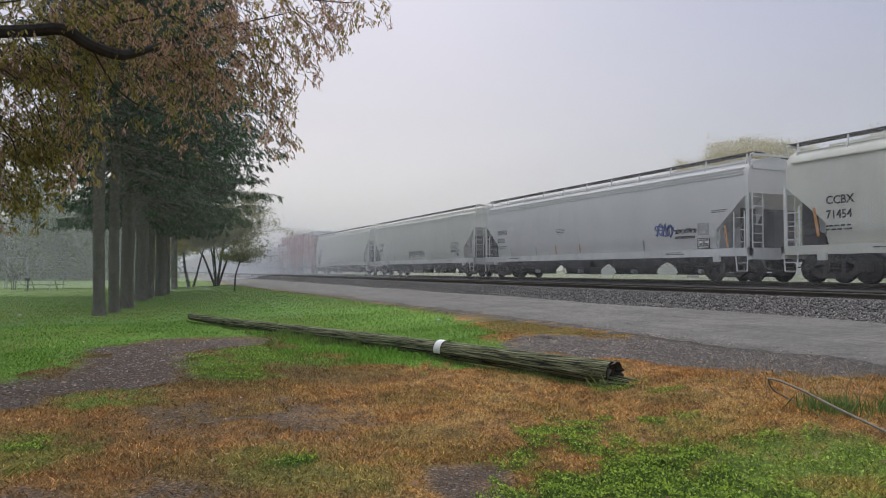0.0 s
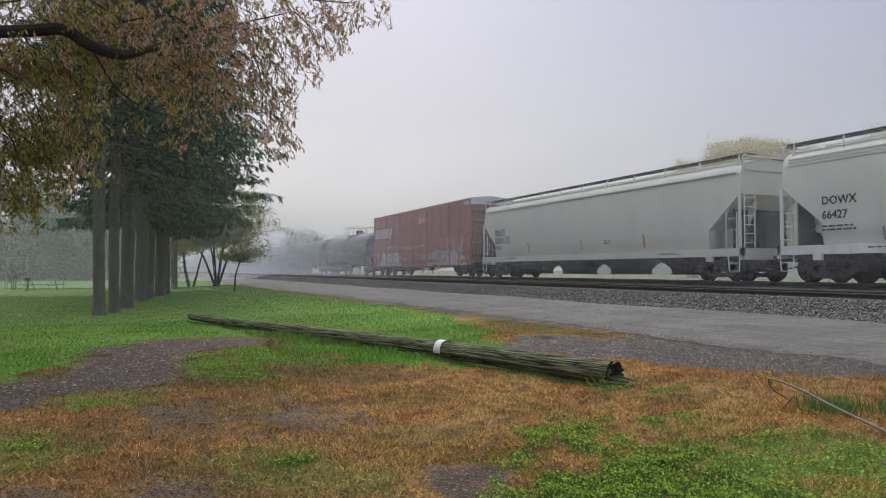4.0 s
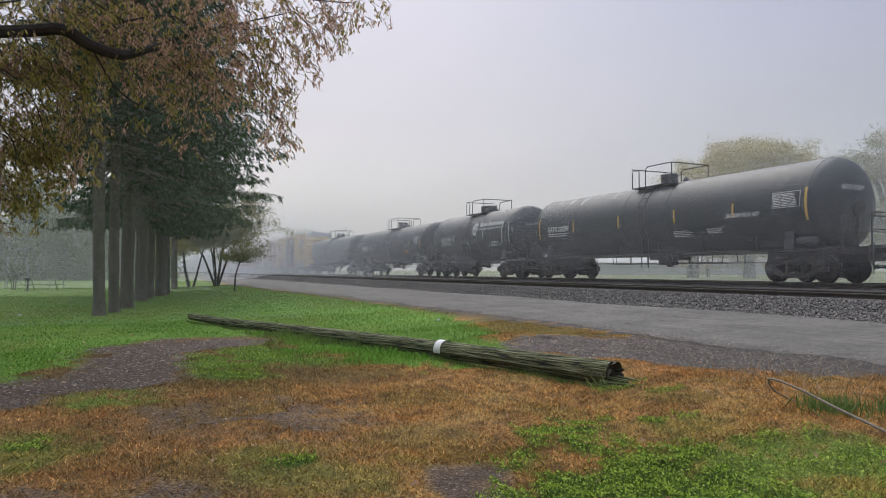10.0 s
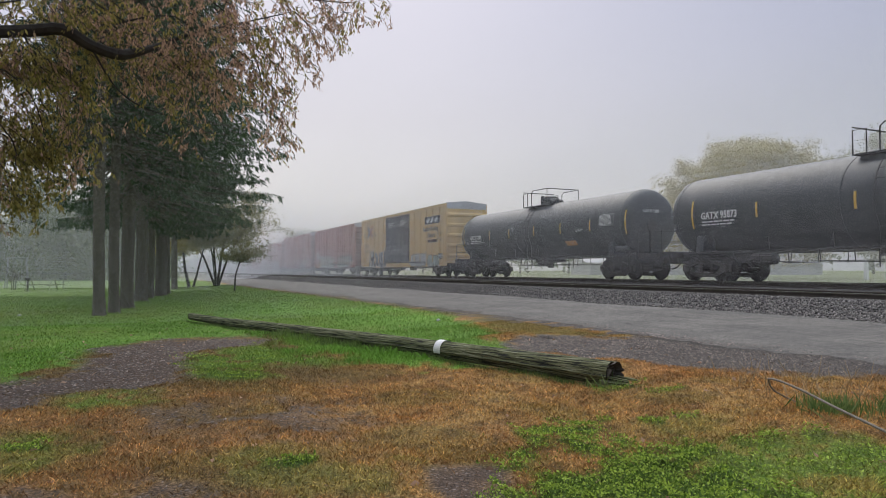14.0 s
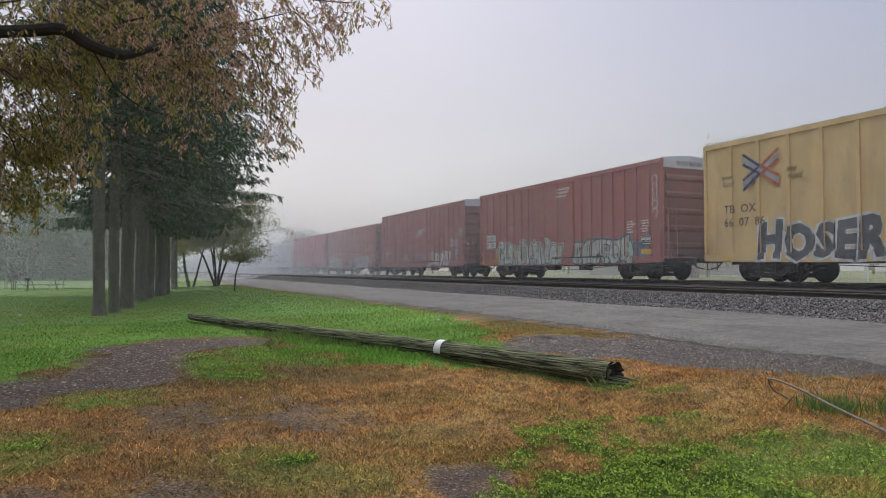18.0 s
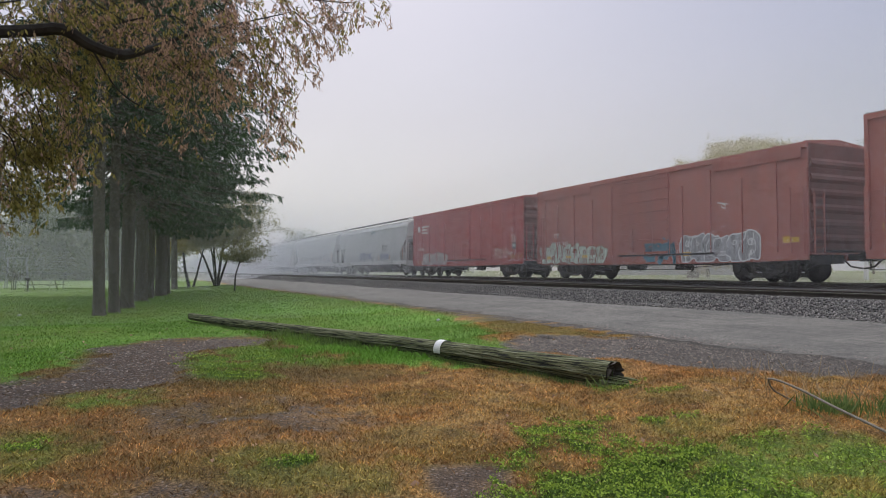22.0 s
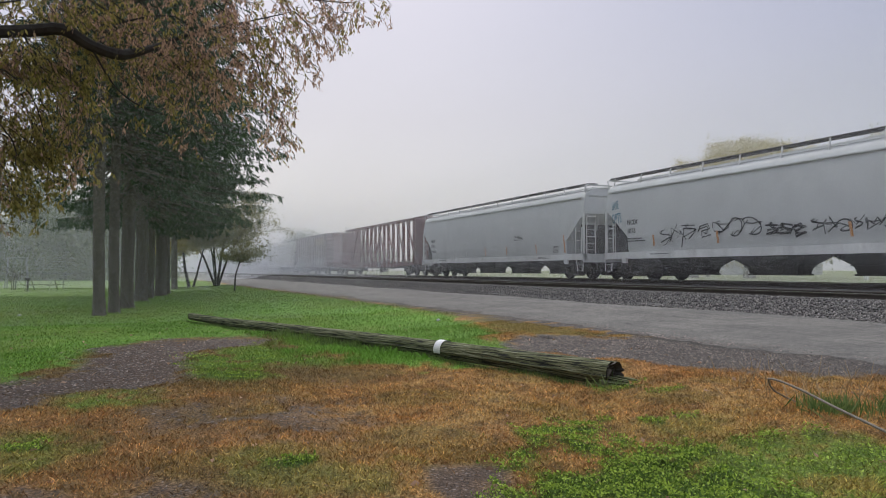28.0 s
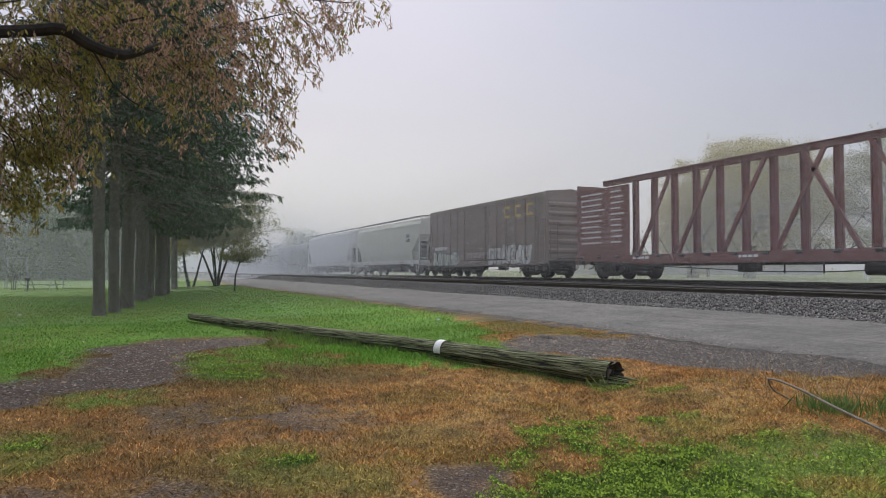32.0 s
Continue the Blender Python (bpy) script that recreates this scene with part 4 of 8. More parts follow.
def couplers(car, half):
    for s in (-1, 1):
        c = Shape().box(-0.09, 0.09, min(s * half, s * (half + 0.62)), max(s * half, s * (half + 0.62)), 0.72, 0.92)
        c.box(-0.16, 0.16, min(s * (half + 0.42), s * (half + 0.68)), max(s * (half + 0.42), s * (half + 0.68)), 0.68, 0.96)
        part("coupler", c, M["steel"], car)
        h = Shape().tube([(-0.32, s * half, 0.75), (-0.34, s * (half + 0.25), 0.52), (-0.3, s * (half + 0.6), 0.46)], 0.028, 5)
        part("air_hose", h, M["steel"], car)


def ladder(x, y0, y1, z0, z1, n, axis="y", out=0.0, r=0.02):
    """Stiles and rungs; axis: the way along which the rungs run."""
    s = Shape()
    put = (lambda a, z: (x, a, z)) if axis == "y" else (lambda a, z: (a, x, z))
    for a in (y0, y1):
        s.tube([put(a, z0), put(a, z1)], r * 1.2, 4)
    for k in range(n):
        z = z0 + (z1 - z0) * (k + 0.5) / n
        s.tube([put(y0, z), put(y1, z)], r, 4)
    return s


def lettering(words, size, mat, parent, y, z, x, name="lettering", shear=0.0, width=1.0, roll=0.0, bold=0.0):
    """Letters on the near side of a car, read from the lane. y: where the text starts (its left end, farther along the track)."""
    cu = bpy.data.curves.new(name, "FONT")
    cu.body, cu.size, cu.extrude, cu.shear = words, size, 0.003, shear
    cu.resolution_u, cu.offset = 2, bold
    tmp = bpy.data.objects.new("tmp_text", cu)
    me = bpy.data.meshes.new_from_object(tmp)
    bpy.data.objects.remove(tmp)
    me.materials.clear()
    me.materials.append(mat)
    ob = part(name, me, mat, parent)
    # text x runs towards -y (to the right for the onlooker), text y up, its face to -x
    ob.matrix_basis = Matrix(((0, 0, -1, x), (-width, 0, 0, y), (0, 1, 0, z), (0, 0, 0, 1))) @ Matrix.Rotation(roll, 4, "Z")
    return ob


def bars(parent, x, y, z, rows, width, mat, h=0.05, gap=0.045, seed=0, name="stencil_lines"):
    """Unreadable small print: plain bars, each line broken into words."""
    r = random.Random(seed * 31 + int(abs(y) * 100))
    s = Shape()
    for k in range(rows):
        yy, zz = y, z - k * (h + gap)
        left = width * r.uniform(0.7, 1.0)
        while left > 0.06:
            w = min(left, r.uniform(0.10, 0.28))
            s.box(x - 0.004, x + 0.001, yy - w, yy, zz - h, zz)
            yy -= w + 0.05
            left -= w + 0.05
    return part(name, s, mat, parent)


def panel(parent, x, y0, y1, z0, z1, mat, name="panel", label="", depth=0.006):
    return part(name, Shape().box(x - depth, x + 0.001, min(y0, y1), max(y0, y1), z0, z1), mat, parent, label)


def stroke(sh, pts, w, x):
    """A flat brush stroke on the side of a car through (y, z) points."""
    pts = [Vector((p[0], p[1])) for p in pts]
    vs, n = [], len(pts)
    for i, p in enumerate(pts):
        d = pts[min(i + 1, n - 1)] - pts[max(i - 1, 0)]
        d = d.normalized() if d.length > 1e-6 else Vector((1, 0))
        o = Vector((-d.y, d.x)) * w * 0.5
        vs += [(x, *(p + o)), (x, *(p - o))]
    sh.faces(vs, [(2 * i, 2 * i + 1, 2 * i + 3, 2 * i + 2) for i in range(n - 1)])


def curl(r, cy, cz, w, h, n=7):
    """One letter-like loop of a spray-painted tag: no letter of any alphabet."""
    kind = r.randint(0, 3)
    if kind == 0:
        a0, a1 = r.uniform(-0.5, 0.6), r.uniform(4.2, 6.0)
        return [(cy + w * 0.48 * math.cos(a0 + (a1 - a0) * k / (n + 3)), cz + h * 0.48 * math.sin(a0 + (a1 - a0) * k / (n + 3))) for k in range(n + 4)]
    if kind == 1:
        return [(cy + w * 0.4 * math.sin(k / n * 7.0 + 0.4), cz + h * (0.5 - k / n)) for k in range(n + 1)]
    if kind == 2:
        return [(cy - w * 0.45, cz - h * 0.5), (cy - w * 0.3, cz + h * 0.45), (cy, cz - h * 0.15), (cy + w * 0.25, cz + h * 0.5), (cy + w * 0.45, cz - h * 0.5)]
    return [(cy + w * 0.4, cz + h * 0.45), (cy - w * 0.35, cz + h * 0.4), (cy - w * 0.42, cz), (cy + w * 0.3, cz + h * 0.05), (cy + w * 0.4, cz - h * 0.4), (cy - w * 0.4, cz - h * 0.48)]


RELIEF = {}


def drape(sh, car, x):
    """Paint lies on the posts, the sill and the door of a boxcar as well as on the sheet between them."""
    if car.name not in RELIEF or not sh.f:
        return sh
    steps, door, sill, hw, deep = RELIEF[car.name]
    ys, zs = [p[1] for p in sh.v], [p[2] for p in sh.v]
    bm = bmesh.new()
    vs = [bm.verts.new(p) for p in sh.v]
    for f in sh.f:
        if len(set(f)) == len(f):
            bm.faces.new([vs[i] for i in f])
    cuts = [c for y in steps for c in (y - hw, y + hw)] + list(door)
    for c in cuts:
        if min(ys) < c < max(ys):
            bmesh.ops.bisect_plane(bm, geom=bm.verts[:] + bm.edges[:] + bm.faces[:], plane_co=(0, c, 0), plane_no=(0, 1, 0))
    bmesh.ops.bisect_plane(bm, geom=bm.verts[:] + bm.edges[:] + bm.faces[:], plane_co=(0, 0, sill), plane_no=(0, 0, 1))
    out = Shape()
    for f in bm.faces:
        c = f.calc_center_median()
        lev = 1.502
        if door[0] < c.y < door[1]:
            lev = 1.592 if c.z > sill + 0.08 else 1.572
        elif c.z < sill:
            lev = 1.572
        elif any(abs(c.y - y) < hw for y in steps):
            lev = 1.502 + deep
        out.faces([(-lev + (v.co.x - x), v.co.y, v.co.z) for v in f.verts], [tuple(range(len(f.verts)))])
    bm.free()
    return out


def throwup(car, x, y0, y1, z0, z1, n, fill, line, seed, halo=None):
    """A large piece of crowded bubble shapes: pale fill, thin outlines, each lapping over the one before."""
    r = random.Random(seed)
    n = int(n * 1.25 + 0.5)
    h, w = z1 - z0, (y0 - y1) / n
    c, shapes = Shape(), []

    def ring(cy, cz, ry, rz, ph, sl, m=30):
        pts = []
        for k in range(m):
            a = 2 * math.pi * k / m
            q = 1 + 0.11 * math.sin(3 * a + ph) + 0.08 * math.sin(5 * a + ph * 2.3)
            u = math.copysign(abs(math.cos(a)) ** 0.72, math.cos(a)) * ry * q
            v = math.copysign(abs(math.sin(a)) ** 0.62, math.sin(a)) * rz * q
            pts.append((cy + u + v * sl, min(z1 + 0.06, max(z0, cz + v))))
        return pts

    def disc_of(sh, pts, xx):
        cy, cz = sum(p[0] for p in pts) / len(pts), sum(p[1] for p in pts) / len(pts)
        m = len(pts)
        sh.faces([(xx, cy, cz)] + [(xx, *p) for p in pts], [(0, 1 + k, 1 + (k + 1) % m) for k in range(m)])

    for k in range(n):
        f, o = Shape(), Shape()
        shapes.append((f, o))
        cy = y0 - w * (k + 0.5) + r.uniform(-0.08, 0.08) * w
        top = h * r.uniform(0.80, 1.0)
        ph, sl = r.uniform(0, 6.3), r.uniform(-0.22, 0.22)
        p = ring(cy, z0 + top * 0.5, w * r.uniform(0.56, 0.74), top * 0.5, ph, sl)
        xx = x - 0.003 - 0.0022 * k
        disc_of(f, p, xx)
        stroke(o, p + p[:2], r.uniform(0.035, 0.055), xx - 0.0009)
        if halo:
            disc_of(c, ring(cy, z0 + top * 0.5, w * 0.70, top * 0.56, ph, sl), x - 0.0004 - 0.0001 * k)
        # the gaps inside each shape: a closed eye, a slit from below, a slit from above, a shine
        for q in range(r.randint(1, 3)):
            ey, ez = cy + r.uniform(-0.18, 0.18) * w, z0 + top * r.choice((0.32, 0.66))
            e = ring(ey, ez, w * 0.13, top * r.uniform(0.05, 0.11), r.uniform(0, 6), sl, 12)
            stroke(o, e + e[:2], 0.035, xx - 0.0012)
        sy = cy + r.uniform(-0.2, 0.2) * w
        if r.random() < 0.7:
            stroke(o, [(sy, z0 + 0.02), (sy + 0.02, z0 + top * 0.2), (sy - 0.03, z0 + top * r.uniform(0.25, 0.4))], 0.05, xx - 0.0013)
        if r.random() < 0.7:
            sy = cy + r.uniform(-0.25, 0.25) * w
            stroke(o, [(sy, z0 + top * 0.97), (sy - 0.03, z0 + top * r.uniform(0.6, 0.8))], 0.045, xx - 0.0014)
        if r.random() < 0.5:
            stroke(o, curl(r, cy, z0 + top * 0.5, w * 0.7, top * 0.6), 0.03, xx - 0.0015)
    if halo:
        part("graffiti_halo", drape(c, car, x), halo, car)
    for f, o in shapes:
        g = part("graffiti_shape", drape(f, car, x), fill, car, "pale spray-painted bubble shape")
        part("outline", drape(o, car, x), line, g, "thin sprayed outline")


def piece(car, x, y0, y1, z0, z1, words, fill, line, turn=0.0, edge=0.05):
    """Large spray-painted letters: fat dark fill over a wider pale outline, laid on the posts and the sheet."""
    for name, bold, mat, lift, label in (("graffiti_outline", 0.115, line, 0.003, "pale sprayed outline"), ("graffiti_fill", 0.055, fill, 0.006, "fat spray-painted letters")):
        cu = bpy.data.curves.new(name, "FONT")
        cu.body, cu.size, cu.resolution_u, cu.offset, cu.space_character = words, 1.0, 2, bold, 1.12
        tmp = bpy.data.objects.new("tmp_text", cu)
        me = bpy.data.meshes.new_from_object(tmp)
        bpy.data.objects.remove(tmp)
        co = np.array([v.co[:] for v in me.vertices])
        swell = bold - 0.055
        lo, hi = co.min(0) + swell, co.max(0) - swell
        u, v = (co[:, 0] - lo[0]) / (hi[0] - lo[0]), (co[:, 1] - lo[1]) / (hi[1] - lo[1])
        # the letters swell and lean along the word
        v = v * (1.0 + 0.10 * np.sin(u * 9.0 + turn)) + 0.04 * np.sin(u * 14.0 + turn)
        sh = Shape()
        sh.v = [(x - lift, y0 + (y1 - y0) * (a + 0.02 * b), z0 + (z1 - z0) * b) for a, b in zip(u.tolist(), v.tolist())]
        sh.f = [tuple(p.vertices) for p in me.polygons]
        bpy.data.meshes.remove(me)
        part(name, drape(sh, car, x), mat, car, label)


def scribble(car, x, y0, y1, z0, z1, n, mat, seed, w=0.035):
    """A thin spray-can tag of loops."""
    r = random.Random(seed)
    s = Shape()
    step = (y0 - y1) / n
    for k in range(n):
        h = z1 - z0
        cy, cz = y0 - step * (k + 0.5), (z0 + z1) / 2 + r.uniform(-0.12, 0.12) * h
        for q in range(2):
            p = curl(r, 0, 0, step * r.uniform(0.7, 1.35), h * r.uniform(0.5, 1.0))
            a = r.uniform(-0.5, 0.5)
            p = [(cy + u * math.cos(a) - v * math.sin(a) + q * r.uniform(-0.3, 0.3) * step, cz + u * math.sin(a) + v * math.cos(a) + q * r.uniform(-0.2, 0.2) * h) for u, v in p]
            stroke(s, p, w * (1.0 if q == 0 else 0.75), x - 0.003 - 0.0003 * k)
    return part("graffiti", drape(s, car, x), mat, car, "thin spray-painted tag")


def data_panel(car, x, y, z, w=0.55, h=0.42):
    p = panel(car, x, y, y - w, z, z + h, M["black"], "data_panel", "black consolidated stencil panel with white frames")
    s = Shape()
    for a in (0.03, w / 2 + 0.015):
        s.box(x - 0.009, x - 0.0065, y - a - w / 2 + 0.045, y - a, z + h * 0.3, z + h * 0.34)
        s.box(x - 0.009, x - 0.0065, y - a - w / 2 + 0.045, y - a, z + h * 0.88, z + h * 0.93)
        s.box(x - 0.009, x - 0.0065, y - a - 0.03, y - a, z + h * 0.3, z + h * 0.93)
        s.box(x - 0.009, x - 0.0065, y - a - w / 2 + 0.045, y - a - w / 2 + 0.075, z + h * 0.3, z + h * 0.93)
        s.box(x - 0.009, x - 0.0065, y - a - w / 2 + 0.1, y - a - 0.06, z + h * 0.5, z + h * 0.75)
    s.box(x - 0.009, x - 0.0065, y - w + 0.06, y - 0.06, z + h * 0.08, z + h * 0.18)
    part("frame_line", s, M["white"], p)


def tapes(car, x, ys, z, mat, w=0.10, h=0.45):
    for y in ys:
        lean = 0.16 * h
        part("reflector", Shape().prism([(y - lean, z), (y - lean - w, z), (y - w, z + h), (y, z + h)], "x", x - 0.006, x + 0.001), mat, car, "narrow leaning reflective strip")


# ---- covered hopper ----
def hopper(label, lead, tail, paint, bays=4, ridge=True, mark=(), number="", sill="sill_white", tall=0.36):
    car = rail_car("covered_hopper", label, lead, tail, "railcars of the train")
    H = (tail - lead) / 2
    body_half = H - 0.14
    prof = [(1.40, 1.14), (1.50, 1.30), (1.545, 1.85), (1.55, 2.5), (1.53, 3.1), (1.47, 3.75), (1.42, 3.98), (1.30, 4.13), (1.05, 4.26), (0.6, 4.36), (0.0, 4.40)]
    full = [(-a, b) for a, b in prof] + [(a, b) for a, b in prof[::-1][1:]]
    n = len(full)
    kn, foot = 3.1, 1.85

    def half_at(z):
        return body_half - 1.41 * min(1.0, max(0.0, (kn - z) / (kn - foot)))
    ys = 9
    v, f = [], []
    for i, (a, b) in enumerate(full):
        for j in range(ys):
            v.append((a, (2 * j / (ys - 1) - 1) * half_at(b), b))
    for i in range(n - 1):
        for j in range(ys - 1):
            f.append((i * ys + j, (i + 1) * ys + j, (i + 1) * ys + j + 1, i * ys + j + 1))
    for j, flip in ((0, False), (ys - 1, True)):
        for i in range(n // 2):
            q = (i * ys + j, (n - 1 - i) * ys + j, (n - 2 - i) * ys + j, (i + 1) * ys + j)
            q = q if i < n // 2 - 1 else q[:3]
            f.append(q[::-1] if flip else q)
    part("body", Shape().faces(v, f), M[paint], car, "", True)
    X = -1.55
    # ridges under the roof edge
    for k, z in enumerate((3.78, 3.88, 3.98) if ridge else (3.86,)):
        r = np.interp(z, [3.1, 3.75, 3.98], [1.53, 1.47, 1.42])
        d = 0.025 if ridge else 0.075
        for s in (-1, 1):
            part("ridge", Shape().box(min(s * r, s * (r + d)), max(s * r, s * (r + d)), -body_half + 0.2, body_half - 0.2, z - 0.02, z + 0.025), M[paint], car)
    # side sills, end sills, centre sill
    for s in (-1, 1):
        part("side_sill", Shape().box(min(s * 1.45, s * 1.60), max(s * 1.45, s * 1.60), -H, H, 0.90, 1.19), M[sill], car, "pale painted side sill")
        part("end_sill", Shape().box(-1.6, 1.6, min(s * (H - 0.12), s * H), max(s * (H - 0.12), s * H), 0.78, 1.19), M[sill], car)
        sl = Shape().prism([(s * (half_at(1.2)), 1.2), (s * (half_at(1.2) - 0.04), 1.14), (s * (H - 0.1), 1.0), (s * (H - 0.1), 1.1)], "x", -1.3, 1.3)
        sl.box(-0.06, 0.06, min(s * (H - 1.9), s * (H - 0.3)), max(s * (H - 1.9), s * (H - 0.3)), 1.1, 2.5)
        part("end_deck", sl, M["steel"], car)
        part("slope_gusset", Shape().prism([(s * (body_half - 0.1), kn), (s * (half_at(1.2) - 0.1), foot), (s * (half_at(1.2) - 0.1), 1.2), (s * (half_at(1.2) + 0.5), 1.2), (s * (body_half - 0.1), kn - 0.5)], "x", -0.62, -0.59), M[paint], car, "end gusset set in under the slope")
        # corner posts, ladder on the side and on the end
        for xx in (-1.54, 1.54):
            part("corner_post", Shape().box(xx - 0.04, xx + 0.04, s * (H - 0.14) - 0.04, s * (H - 0.14) + 0.04, 1.19, kn), M["sill_white"], car)
        part("ladder", ladder(-1.60, s * (H - 0.68), s * (H - 0.22), 1.19, 2.45, 3), M["sill_white"], car)
        part("step", Shape().tube([(-1.60, s * (H - 0.62), 0.95), (-1.60, s * (H - 0.56), 0.38), (-1.60, s * (H - 0.14), 0.38), (-1.60, s * (H - 0.10), 0.95)], 0.024, 5).tube([(-1.60, s * (H - 0.59), 0.66), (-1.60, s * (H - 0.12), 0.66)], 0.02, 4), M["sill_white"], car)
        part("corner_rail", Shape().tube([(-1.38, s * (body_half - 0.02), 4.06), (-1.42, s * (H - 0.10), 4.42), (-1.2, s * (H - 0.10), 4.52)], 0.03, 6), M[paint], car, "bracket of the running board")
        part("ladder", ladder(s * (H - 0.02), -1.45, -0.95, 0.9, kn, 7, "x"), M["sill_white"], car)
        part("end_cage", Shape().box(-1.3, 1.3, s * (H - 0.1) - 0.03, s * (H - 0.1) + 0.03, 4.42, 4.48).box(-1.3, 1.3, s * (body_half + 0.01) - 0.03, s * (body_half + 0.01) + 0.03, 3.95, 4.05), M[paint], car)
        cyl = Shape()
        cyl.tube([(-0.9, s * (H - 1.0), 1.75), (0.5, s * (H - 1.0), 1.75)], 0.16, 10)
        part("brake_cylinder", cyl, M["hop_grey"], car, "grey brake cylinder on the end deck")
        part("jacking_pad", Shape().box(-1.66, -1.55, s * (H - 1.45) - 0.14, s * (H - 1.45) + 0.14, 0.72, 0.95), M[sill], car)
    for s in (-1, 1):
        part("stub_sill", Shape().box(-0.25, 0.25, min(s * (H - 0.1), s * (H - 3.3)), max(s * (H - 0.1), s * (H - 3.3)), 0.68, 0.98), M["steel"], car)
        # dark sheet added to close the recess, in place of its shade and gear
        part("recess_shade_sheet", Shape().box(-1.35, 1.35, s * (H - 0.6) - 0.02, s * (H - 0.6) + 0.02, 1.1, 2.6), M["steel"], car, "added dark sheet standing in for the shaded recess under the end slope")
    # roof: running boards on posts, hatches
    for s in (-1, 1):
        rb = Shape().box(s * 0.98 - 0.22, s * 0.98 + 0.22, -H + 0.02, H - 0.02, 4.50, 4.525)
        rb.box(s * 1.22 - 0.015, s * 1.22 + 0.015, -H + 0.02, H - 0.02, 4.485, 4.545)
        part("running_board", rb, M["steel"], car, "dark open-grid running board")
        k = int(2 * H / 1.75)
        for i in range(k + 1):
            y = -H + 0.4 + (2 * H - 0.8) * i / k
            part("board_post", Shape().tube([(s * 1.30, y, 4.10), (s * 1.22, y, 4.52)], 0.028, 4), M["sill_white"], car)
    hatch = Shape().box(-0.42, 0.42, -H + 0.9, H - 0.9, 4.36, 4.47)
    part("roof_hatch", hatch, M[paint], car, "long trough hatch cover")
    # discharge hoppers
    span = 2 * (half_at(1.2) - 0.2)
    bw = span / bays
    for b in range(bays):
        c = -span / 2 + bw * (b + 0.5)
        hp = Shape()
        four = ((-1, -1), (1, -1), (1, 1), (-1, 1))
        v = [(sx * a, c + sy * bw * b, z) for a, b, z in ((1.34, 0.488, 1.14), (0.72, 0.41, 0.93), (0.40, 0.262, 0.55), (0.34, 0.24, 0.28)) for sx, sy in four]
        hp.faces(v, [(3, 2, 1, 0), (12, 13, 14, 15)] + [(o + i, o + (i + 1) % 4, o + 4 + (i + 1) % 4, o + 4 + i) for o in (0, 4, 8) for i in range(4)])
        part("discharge_bay", hp, M["steel"], car, "dark tapered discharge bay")
        g = Shape().box(-0.40, 0.40, c - bw * 0.255, c + bw * 0.255, 0.23, 0.29).box(-0.45, 0.45, c - bw * 0.28, c + bw * 0.28, 0.53, 0.57)
        part("outlet_gate", g, M["steel"], car)
        if ridge:
            cap = Shape()
            cap.tube([(-0.62, c - bw * 0.12, 0.36), (-0.34, c - bw * 0.12, 0.36)], 0.085, 10)
            part("outlet_cap", cap, M["hop_grey"], car, "grey round outlet cap")
    trucks(car, (-(H - 1.45), H - 1.45))
    couplers(car, H)
    if number:
        y = H - 1.55
        lettering(mark, tall, M["black"], car, y, 2.06 + tall, X - 0.004, width=0.92, bold=0.008)
        lettering(number, tall, M["black"], car, y, 1.98, X - 0.004, width=0.92, bold=0.008)
        bars(car, X - 0.001, y, 1.78, 2, 1.1, M["black"], 0.05, 0.06, 3)
    bars(car, -1.605, H - 3.0, 1.09, 1, 1.2, M["black"], 0.035, 0.03, 4)
    bars(car, -1.605, -H + 4.0, 1.10, 2, 1.0, M["black"], 0.03, 0.03, 5)
    return car, H


